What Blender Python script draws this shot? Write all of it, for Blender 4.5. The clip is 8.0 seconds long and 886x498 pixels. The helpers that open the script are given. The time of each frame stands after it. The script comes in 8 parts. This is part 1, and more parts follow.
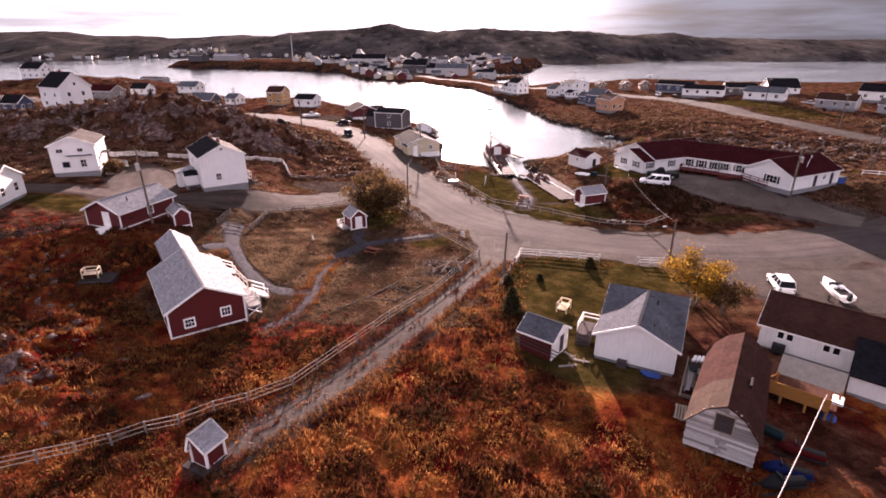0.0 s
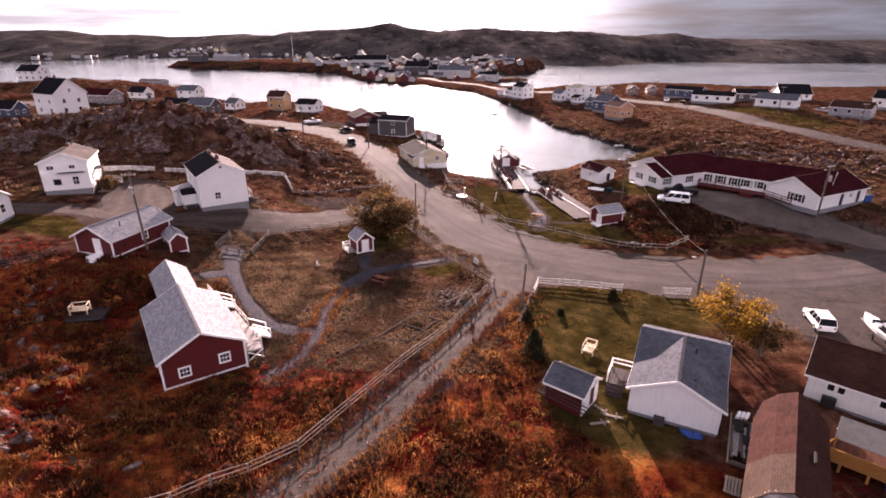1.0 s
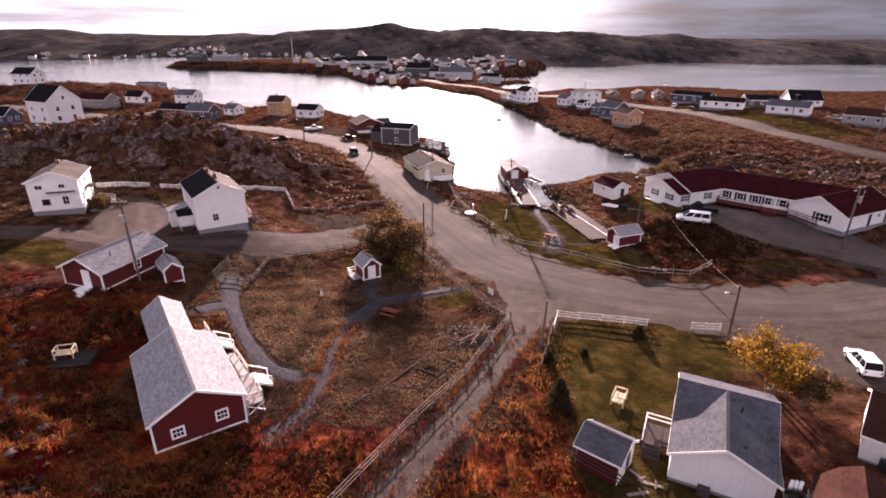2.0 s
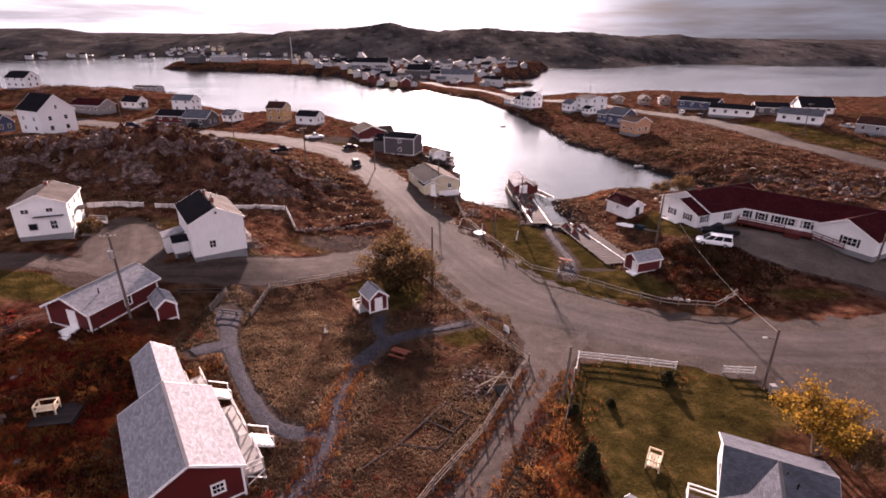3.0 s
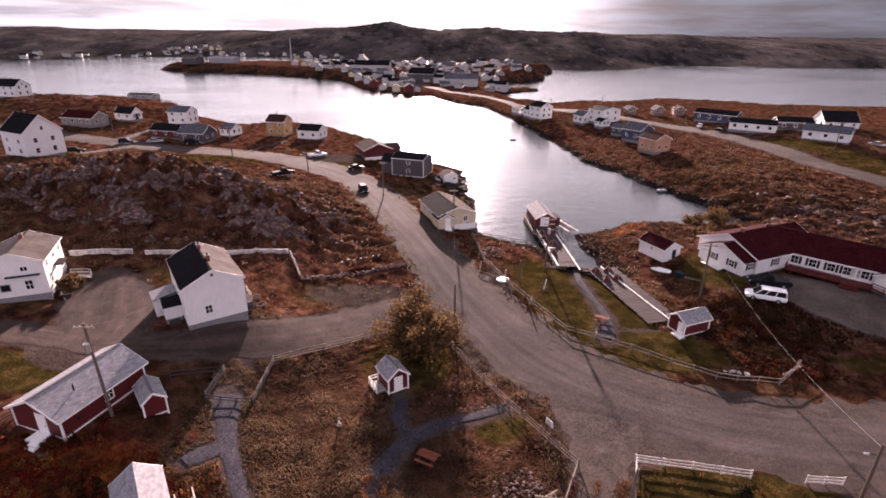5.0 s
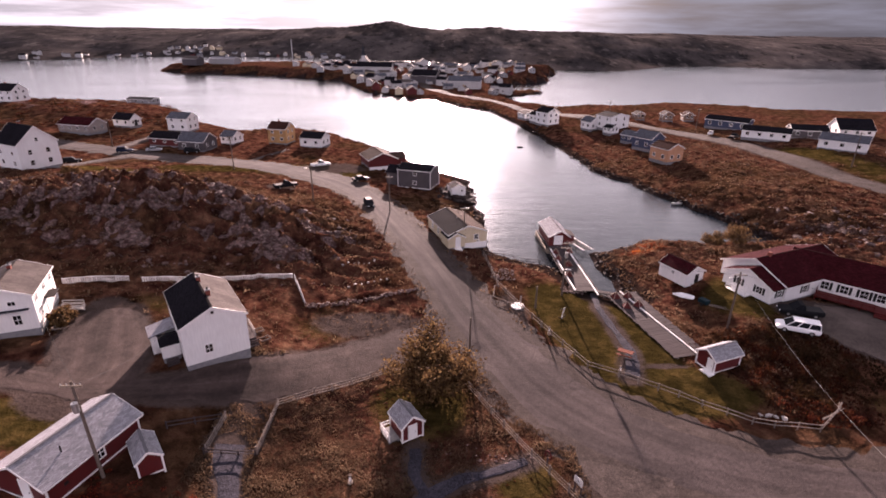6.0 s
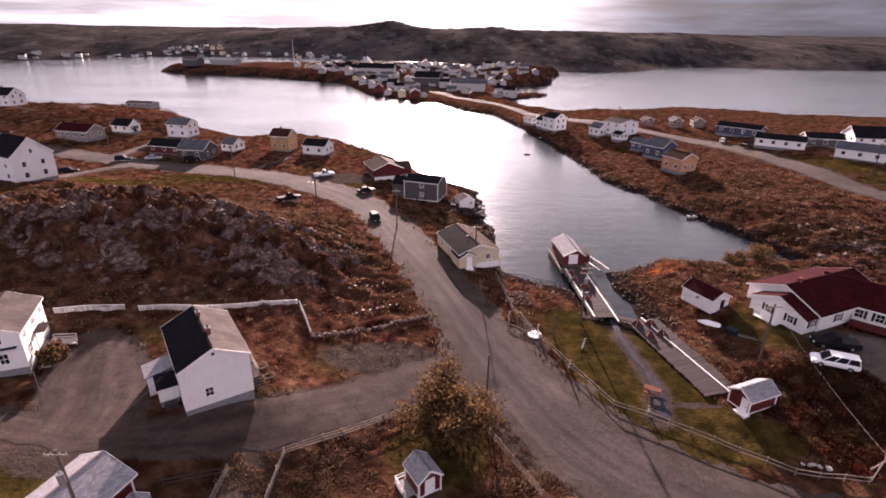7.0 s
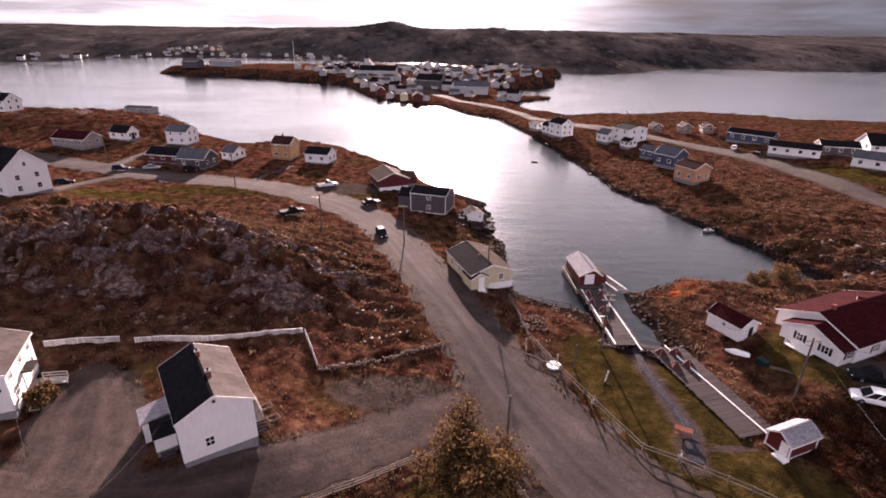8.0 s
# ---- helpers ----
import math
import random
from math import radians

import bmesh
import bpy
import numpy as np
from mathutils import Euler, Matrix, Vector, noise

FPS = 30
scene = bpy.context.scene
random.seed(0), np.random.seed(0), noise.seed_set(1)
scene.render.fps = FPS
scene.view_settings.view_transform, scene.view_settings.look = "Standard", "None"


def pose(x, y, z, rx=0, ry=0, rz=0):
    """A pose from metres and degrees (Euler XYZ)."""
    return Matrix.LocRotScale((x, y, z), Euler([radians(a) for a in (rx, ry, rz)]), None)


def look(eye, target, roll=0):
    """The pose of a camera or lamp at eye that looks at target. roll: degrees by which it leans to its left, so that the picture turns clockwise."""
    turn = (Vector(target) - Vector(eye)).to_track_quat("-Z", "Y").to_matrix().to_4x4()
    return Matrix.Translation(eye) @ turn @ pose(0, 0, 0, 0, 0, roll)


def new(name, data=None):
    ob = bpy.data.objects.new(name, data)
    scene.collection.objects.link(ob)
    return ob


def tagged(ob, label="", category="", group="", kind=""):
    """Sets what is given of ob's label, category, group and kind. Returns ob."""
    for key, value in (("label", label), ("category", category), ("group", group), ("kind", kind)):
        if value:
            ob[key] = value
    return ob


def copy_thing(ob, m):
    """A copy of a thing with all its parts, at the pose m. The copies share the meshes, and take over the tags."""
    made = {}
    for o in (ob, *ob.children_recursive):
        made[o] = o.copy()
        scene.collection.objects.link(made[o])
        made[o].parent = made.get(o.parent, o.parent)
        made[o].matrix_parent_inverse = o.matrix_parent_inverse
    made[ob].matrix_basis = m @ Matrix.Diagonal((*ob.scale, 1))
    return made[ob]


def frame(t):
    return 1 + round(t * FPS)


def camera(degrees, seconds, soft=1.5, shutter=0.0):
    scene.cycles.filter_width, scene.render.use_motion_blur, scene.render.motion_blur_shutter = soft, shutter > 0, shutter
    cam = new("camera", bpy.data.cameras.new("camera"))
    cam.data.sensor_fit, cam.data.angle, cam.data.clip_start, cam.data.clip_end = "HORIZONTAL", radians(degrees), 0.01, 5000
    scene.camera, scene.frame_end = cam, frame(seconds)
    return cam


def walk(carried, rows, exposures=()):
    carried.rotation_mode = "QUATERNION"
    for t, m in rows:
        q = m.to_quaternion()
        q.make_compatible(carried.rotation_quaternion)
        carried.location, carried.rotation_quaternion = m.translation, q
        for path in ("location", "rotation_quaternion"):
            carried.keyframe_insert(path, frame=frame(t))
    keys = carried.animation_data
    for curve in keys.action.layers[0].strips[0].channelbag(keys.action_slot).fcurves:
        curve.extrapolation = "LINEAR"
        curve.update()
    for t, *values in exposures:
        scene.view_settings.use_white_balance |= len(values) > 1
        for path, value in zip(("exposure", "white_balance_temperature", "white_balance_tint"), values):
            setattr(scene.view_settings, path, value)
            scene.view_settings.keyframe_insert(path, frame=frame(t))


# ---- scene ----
cam = camera(80.0, 8.0, soft=1.75)
# seconds, eye, yaw, pitch, lean
PATH = [
    (0, 0.000, 0.000, 27.253, 0.000, -21.710, -0.035),
    (0.5, -0.808, 2.544, 28.212, -0.028, -21.778, -0.117),
    (1, -1.594, 5.065, 29.112, -0.032, -21.823, -0.204),
    (1.5, -2.383, 7.619, 30.029, -0.076, -21.892, -0.278),
    (3, -4.755, 15.490, 33.131, -0.278, -22.069, -0.481),
    (3.5, -5.519, 18.169, 34.247, -0.351, -22.138, -0.550),
    (4, -6.373, 20.846, 35.352, -0.421, -22.223, -0.605),
    (4.5, -7.240, 23.499, 36.445, -0.461, -22.315, -0.636),
    (6, -9.862, 31.396, 39.632, -0.408, -22.537, -0.708),
    (6.5, -10.796, 34.040, 40.630, -0.389, -22.612, -0.755),
    (7, -11.722, 36.662, 41.529, -0.374, -22.667, -0.802),
    (7.5, -12.653, 39.279, 42.366, -0.347, -22.702, -0.805),
    (8, -13.623, 41.844, 43.175, -0.392, -22.704, -0.811),
]
walk(cam, [(t, pose(x, y, z, 90 + pitch, 0, yaw) @ pose(0, 0, 0, 0, 0, -lean)) for t, x, y, z, yaw, pitch, lean in PATH],
     exposures=[(0, 2.44, 6620, 37), (1.5, 2.34, 6620, 37), (3.5, 2.18, 6600, 37), (8, 2.12, 6580, 37)])

# ---------------------------------------------------------------- daylight: a low sun ahead, behind thin broken cloud
SUN_ELEVATION, SUN_AZIMUTH = 13.5, -1.0
SUN_DIR = (math.cos(radians(SUN_ELEVATION)) * math.sin(radians(SUN_AZIMUTH)), math.cos(radians(SUN_ELEVATION)) * math.cos(radians(SUN_AZIMUTH)), math.sin(radians(SUN_ELEVATION)))
sun = new("sun", bpy.data.lights.new("sun", "SUN"))
sun.data.energy, sun.data.angle, sun.data.color = 5.0, radians(0.9), (1.0, 0.83, 0.68)
sun.matrix_world = look((0, 0, 300), (-SUN_DIR[0] * 100, -SUN_DIR[1] * 100, 300 - SUN_DIR[2] * 100))

world = bpy.data.worlds.new("sky")
scene.world = world
world.use_nodes = True
wt = world.node_tree
wt.nodes.clear()


def wnode(kind, **values):
    n = wt.nodes.new(kind)
    for key, value in values.items():
        n.inputs[key.replace("_", " ")].default_value = value
    return n


sky = wt.nodes.new("ShaderNodeTexSky")
sky.sky_type, sky.sun_disc = "NISHITA", False
sky.sun_elevation, sky.sun_rotation = radians(SUN_ELEVATION), radians(SUN_AZIMUTH)
sky.air_density, sky.dust_density, sky.altitude = 1.0, 3.0, 0
coord = wt.nodes.new("ShaderNodeTexCoord")
flat = wt.nodes.new("ShaderNodeMapping")
flat.inputs["Scale"].default_value = (2.2, 2.2, 22.0)
clouds = wnode("ShaderNodeTexNoise", Scale=2.1, Detail=7.0, Roughness=0.56)
cover = wt.nodes.new("ShaderNodeValToRGB")
cover.color_ramp.elements[0].position, cover.color_ramp.elements[1].position = 0.36, 0.62
# cloud brightens towards the sun behind it
toward = wt.nodes.new("ShaderNodeVectorMath")
toward.operation = "DOT_PRODUCT"
toward.inputs[1].default_value = SUN_DIR
glow = wt.nodes.new("ShaderNodeValToRGB")
glow.color_ramp.interpolation = "EASE"
STOPS = ((0.0, (0.225, 0.229, 0.245, 1)), (0.25, (0.084, 0.086, 0.094, 1)), (0.60, (0.082, 0.085, 0.090, 1)), (0.74, (0.190, 0.193, 0.197, 1)), (0.92, (0.275, 0.277, 0.278, 1)),
         (0.972, (0.330, 0.329, 0.326, 1)), (0.990, (0.52, 0.515, 0.50, 1)), (1.0, (1.95, 1.89, 1.80, 1)))
while len(glow.color_ramp.elements) < len(STOPS):
    glow.color_ramp.elements.new(0.5)
for e, (at, colour) in zip(glow.color_ramp.elements, STOPS):
    e.position, e.color = at, colour
# a dark bank of cloud low down, east of the sun
aside = wt.nodes.new("ShaderNodeVectorMath")
aside.operation = "DOT_PRODUCT"
aside.inputs[1].default_value = (math.sin(radians(50)), math.cos(radians(50)), 0.02)
bank = wt.nodes.new("ShaderNodeValToRGB")
bank.color_ramp.interpolation = "EASE"
bank.color_ramp.elements[0].position, bank.color_ramp.elements[0].color = 0.735, (1, 1, 1, 1)
bank.color_ramp.elements[1].position, bank.color_ramp.elements[1].color = 0.895, (0.21, 0.230, 0.255, 1)
low = wt.nodes.new("ShaderNodeSeparateXYZ")
lift = wt.nodes.new("ShaderNodeMapRange")
lift.inputs["From Min"].default_value, lift.inputs["From Max"].default_value = 0.07, 0.20
lift.inputs["To Min"].default_value, lift.inputs["To Max"].default_value = 1.0, 0.0
banked = wt.nodes.new("ShaderNodeMix")
banked.data_type, banked.blend_type = "RGBA", "MULTIPLY"
dim = wt.nodes.new("ShaderNodeMix")
dim.data_type, dim.blend_type = "RGBA", "MULTIPLY"
dim.inputs[0].default_value = 1.0
shade = wt.nodes.new("ShaderNodeValToRGB")
shade.color_ramp.elements[0].position, shade.color_ramp.elements[0].color = 0.38, (0.62, 0.635, 0.65, 1)
shade.color_ramp.elements[1].position, shade.color_ramp.elements[1].color = 0.60, (1.25, 1.25, 1.24, 1)
mix = wt.nodes.new("ShaderNodeMix")
mix.data_type = "RGBA"
scale = wt.nodes.new("ShaderNodeMix")
scale.data_type, scale.blend_type = "RGBA", "MULTIPLY"
scale.inputs[0].default_value, scale.inputs[7].default_value = 1.0, (0.025, 0.025, 0.025, 1)
back = wnode("ShaderNodeBackground", Strength=1.0)
out = wt.nodes.new("ShaderNodeOutputWorld")
link = wt.links.new
link(coord.outputs["Generated"], flat.inputs["Vector"])
link(flat.outputs["Vector"], clouds.inputs["Vector"])
link(coord.outputs["Generated"], toward.inputs[0])
link(toward.outputs["Value"], glow.inputs["Fac"])
link(clouds.outputs["Fac"], cover.inputs["Fac"])
link(clouds.outputs["Fac"], shade.inputs["Fac"])
link(coord.outputs["Generated"], aside.inputs[0])
link(aside.outputs["Value"], bank.inputs["Fac"])
link(coord.outputs["Generated"], low.inputs[0])
link(low.outputs["Z"], lift.inputs["Value"])
link(lift.outputs["Result"], banked.inputs[0])
link(glow.outputs["Color"], banked.inputs[6])
link(bank.outputs["Color"], banked.inputs[7])
level = wt.nodes.new("ShaderNodeValToRGB")
level.color_ramp.interpolation = "EASE"
for at in (0.5, 0.6):
    level.color_ramp.elements.new(at)
for e, (at, v) in zip(level.color_ramp.elements, ((0.055, 0.0), (0.14, 1.0), (0.25, 1.0), (0.38, 0.0))):
    e.position, e.color = at, (v, v, v, 1)
near_sun = wt.nodes.new("ShaderNodeMapRange")
near_sun.inputs["From Min"].default_value, near_sun.inputs["From Max"].default_value = 0.62, 0.88
both = wt.nodes.new("ShaderNodeMath")
both.operation = "MULTIPLY"
lit = wt.nodes.new("ShaderNodeMix")
lit.data_type, lit.blend_type = "RGBA", "MULTIPLY"
lit.inputs[7].default_value = (1.75, 1.74, 1.72, 1)
link(low.outputs["Z"], level.inputs["Fac"])
link(toward.outputs["Value"], near_sun.inputs["Value"])
link(level.outputs["Color"], both.inputs[0])
link(near_sun.outputs["Result"], both.inputs[1])
link(both.outputs["Value"], lit.inputs[0])
link(banked.outputs[2], lit.inputs[6])
link(lit.outputs[2], dim.inputs[6])
link(shade.outputs["Color"], dim.inputs[7])
link(sky.outputs["Color"], scale.inputs[6])
cover.color_ramp.elements[0].color, cover.color_ramp.elements[1].color = (0.94, 0.94, 0.94, 1), (1, 1, 1, 1)
link(cover.outputs["Color"], mix.inputs[0])
link(scale.outputs[2], mix.inputs[6])
link(dim.outputs[2], mix.inputs[7])
link(mix.outputs[2], back.inputs["Color"])
link(back.outputs["Background"], out.inputs["Surface"])

# ---------------------------------------------------------------- terrain
WATER = 0.0
# shorelines in plan: the near land with creek, causeway and town; the far coast
NEAR_LAND = [(-520, -160), (-440, 240), (-335, 316), (-255, 315), (-186, 304), (-152, 305), (-120, 272), (-105, 253), (-87, 243), (-70, 255), (-52, 245),
             (-42.5, 233), (-29, 218), (-14.4, 193), (-1.3, 178), (-1.3, 158), (0.5, 146), (0.8, 134), (-0.1, 125), (6.5, 121), (12.5, 118),
             (15.8, 112), (17.6, 107.5), (19.6, 106.5), (19.6, 112), (19.2, 119), (19.9, 125), (31, 131), (40.7, 128.6), (51.7, 129.6), (58, 131),
             (56.2, 141), (49.7, 159), (43.4, 175), (36.5, 192), (33.5, 222), (25.7, 273), (15.3, 319), (-1.5, 337), (-14, 364), (-28, 367),
             (-62, 404), (-91, 482), (-152, 522), (-275, 562), (-291, 597), (-230, 640), (-60, 720), (60, 690), (108, 588), (65, 524),
             (86, 507), (38, 461), (30, 431), (64, 412), (30, 377), (43, 345), (64, 327), (122, 317), (160, 297), (200, 292),
             (420, 330), (700, 250), (700, -160)]
FAR_COAST = [(-3000, 640), (-900, 660), (-521, 685), (-451, 789), (-404, 831), (-250, 850), (-60, 800), (60, 700), (119, 640), (186, 628), (272, 735),
             (356, 738), (521, 709), (900, 690), (3000, 650), (4500, 4600), (-4500, 4600)]


def shore_distance(x, y, polygon):
    """Signed distance to a closed outline, above zero inside it."""
    best = np.full(x.shape, 1e9)
    inside = np.zeros(x.shape, bool)
    for (ax, ay), (bx, by) in zip(polygon, polygon[1:] + polygon[:1]):
        dx, dy = bx - ax, by - ay
        s = np.clip(((x - ax) * dx + (y - ay) * dy) / (dx * dx + dy * dy), 0, 1)
        best = np.minimum(best, (x - ax - s * dx) ** 2 + (y - ay - s * dy) ** 2)
        cross = (ay > y) != (by > y)
        inside ^= cross & (x < ax + (y - ay) * dx / (dy if dy else 1e-9))
    return np.where(inside, 1, -1) * np.sqrt(best)


def ease(v):
    v = np.clip(v, 0, 1)
    return v * v * (3 - 2 * v)


def waves(x, y, size, seed):
    """Smooth rolling noise from a few crossed sines, between -1 and 1."""
    r = np.random.RandomState(seed)
    total = np.zeros(np.shape(x))
    for _ in range(7):
        a, p, q = r.rand() * 6.283, r.rand() * 6.283, 0.6 + 0.9 * r.rand()
        total = total + np.sin((x * np.cos(a) + y * np.sin(a)) * 6.283 * q / size + p)
    return total / 3.6


def bump(x, y, cx, cy, sx, sy):
    return np.exp(-0.5 * (((x - cx) / sx) ** 2 + ((y - cy) / sy) ** 2))


def ridges(x, y, size, seed):
    return 1 - np.abs(waves(x, y, size, seed)) * 1.6


def rough_rock(x, y):
    """Where bare rock shows: the knoll behind the white houses, outcrops beside the red house, the bank by the far road."""
    knoll = bump(x, y, -64.5, 120.7, 25, 11) + 0.75 * bump(x, y, -40.8, 117.6, 10, 7) + 0.7 * bump(x, y, -86.2, 126.8, 16, 12)
    knoll = knoll + 0.8 * bump(x, y, -168.0, 262.0, 36, 16)
    outcrop = 0.9 * bump(x, y, -35.9, 35.2, 5, 6) + 0.7 * bump(x, y, -45.6, 49.9, 5, 6) + 0.45 * bump(x, y, -24.0, 31.6, 5, 2.5)
    bank = 0.8 * bump(x, y, 94.5, 121.2, 22, 7) + 0.4 * bump(x, y, 69.9, 131.5, 14, 7)
    return np.clip(knoll + outcrop + bank, 0, 1)


def tussock(x, y):
    """How hummocky the ground is: none on lawns, gardens and yards."""
    tame = bump(x, y, -14, 60, 11, 13) + bump(x, y, 8, 98, 9, 14) + bump(x, y, -48, 84, 9, 10) + bump(x, y, 52, 92, 13, 8) + bump(x, y, 44, 56, 14, 6) + bump(x, y, 15, 47, 8, 10) + bump(x, y, -14, 42, 6, 9)
    return np.clip(1 - 1.8 * tame, 0, 1) * (1 + 1.2 * ease((y - 100) / 60))


def upland(x, y):
    """Height of the land away from its shores."""
    west = ease((-25 - x) / 13) * ease((y - 47) / 14)
    h = 2.25 - 0.027 * np.clip(x, -180, 45) - 0.0126 * np.clip(y, 0, 260) + (2.6 * west + 1.3 * ease((-44 - x) / 14) * ease((y - 45) / 25)) * (1 - 0.85 * ease((y - 122) / 40))
    h = h + 0.8 * ease((x - 5) / 20) * ease((y - 75) / 10) * ease((150 - y) / 20)
    h = h + 0.8 * ease((y - 88) / 40) - 0.55 * bump(x, y, -12.7, 74.7, 9, 7) + 0.5 * ease((y - 82) / 20) * ease((10 - x) / 30)
    h = h + 1.3 * bump(x, y, -32, 84, 5, 4) + 6.2 * bump(x, y, -62.5, 122.6, 19, 9.5) + 0.4 * bump(x, y, -86.1, 130.9, 18, 12)
    h = h + 1.2 * ease((-35 - x) / 30) * ease((y - 110) / 25) * ease((190 - y) / 50)
    h = h + 4.5 * bump(x, y, -164.0, 258.0, 36, 18)
    h = h + 2.4 * ease((x - 25) / 9) * ease((y - 82) / 13)
    h = h + 3.3 * ease((x - 44) / 26) * ease((y - 124) / 32) + 2.5 * ease((x - 75) / 40) * ease((y - 165) / 40)
    h = h + 2.8 * ease((y - 215) / 60) * ease((x - 10) / 30) * ease((330 - y) / 60) * ease((90 - x) / 40)
    h = h + 0.8 * ease((22 - y) / 30) + 3.0 * ease((y - 430) / 80) * bump(x, y, 0, 520, 140, 70) + 5 * bump(x, y, 30, 545, 60, 45)
    h = h + 1.6 * bump(x, y, 105, 178, 8, 9) + 2.4 * bump(x, y, -104, 151, 14, 11)
    h = h + 3.5 * bump(x, y, -190, 500, 45, 14)
    h = 0.5 * (h + 0.7 + np.sqrt((h - 0.7) ** 2 + 0.05))
    return np.where(y > 230, np.maximum(h, 1.9 + 0.5 * waves(x, y, 30, 33)), h)


# crest of the far hills: bearing (x over y) and height
CREST = [(-0.777, 35.4), (-0.683, 38.9), (-0.599, 29.8), (-0.539, 32.8), (-0.480, 28.8), (-0.420, 29.2), (-0.351, 34.4), (-0.302, 30.2), (-0.272, 36.6), (-0.222, 40.3), (-0.153, 44.4), (-0.093, 54.4), (-0.064, 45.0),
         (-0.024, 41.2), (0.016, 41.0), (0.075, 45.0), (0.135, 39.4), (0.253, 38.8), (0.313, 32.0), (0.402, 36.8), (0.452, 30.4), (0.511, 27.4), (0.709, 25.0), (0.769, 25.9)]


def far_hills(x, y, d):
    """The bare hills across the bay: a crest a short way inland, falling off behind."""
    crest = np.interp(x / np.maximum(y, 200), [b for b, _ in CREST], [h for _, h in CREST])
    rise = 0.3 * ease(d / 104) + 0.7 * ease(d / 230)
    fall = 1 - 0.75 * ease((d - 260) / 420)
    h = 2.5 + (crest - 2.5) * rise * fall + 2.2 * waves(x, y, 260, 3) * ease(d / 90) * ease((230 - d) / 120)
    return h + (2.0 * ridges(x, y, 130, 11) + 1.5 * ridges(x, y, 55, 13) + 0.8 * ridges(x, y, 24, 14) - 2.0) * ease(d / 90) * fall


def height(x, y, detail=True):
    x, y = np.asarray(x, float), np.asarray(y, float)
    wob = 1.2 * waves(x, y, 22, 21) + 0.7 * waves(x, y, 8, 22)
    near, far = shore_distance(x, y, NEAR_LAND) + wob * 0.7, shore_distance(x, y, FAR_COAST) + 8 * waves(x, y, 160, 23)
    up = upland(x, y) + 0.12 * waves(x, y, 17, 31)
    if detail:
        rock = rough_rock(x, y)
        up = up + tussock(x, y) * (0.16 * ridges(x, y, 4.6, 51) + 0.10 * ridges(x, y, 1.9, 52) - 0.12)
        up = up + rock * (1.15 * ridges(x, y * 1.3, 11, 41) + 0.75 * ridges(x + 5, y * 1.6, 5, 42) + 0.42 * ridges(x, y * 1.4, 2.6, 43) + 0.22 * ridges(x * 1.2, y * 1.7, 1.5, 44) - 0.55)
    land = np.where(near > 0, WATER + (up - WATER) * (0.36 * ease(near / 1.4) + 0.64 * ease(near / 8.5)), WATER - np.minimum(4, -near * 0.6))
    hills = np.where(far > 0, WATER + (far_hills(x, y, far) - WATER) * ease(far / 40), WATER - np.minimum(4, -far * 0.6))
    return np.maximum(land, hills)


class HeightMap:
    """Heights kept on a grid, for setting single things down quickly."""

    def __init__(self, x0, x1, y0, y1, step):
        self.x0, self.y0, self.step = x0, y0, step
        gx, gy = np.meshgrid(np.arange(x0, x1, step), np.arange(y0, y1, step))
        self.z = height(gx, gy)

    def at(self, x, y):
        u, v = (x - self.x0) / self.step, (y - self.y0) / self.step
        i, j = int(u), int(v)
        if u < 0 or v < 0 or j + 1 >= self.z.shape[0] or i + 1 >= self.z.shape[1]:
            return None
        u, v = u - i, v - j
        a, b = self.z[j], self.z[j + 1]
        return float((a[i] * (1 - u) + a[i + 1] * u) * (1 - v) + (b[i] * (1 - u) + b[i + 1] * u) * v)


NEAR_MAP = HeightMap(-140, 140, 0, 240, 0.5)


def ground(x, y):
    z = NEAR_MAP.at(x, y)
    return float(height(np.array([x]), np.array([y]))[0]) if z is None else z

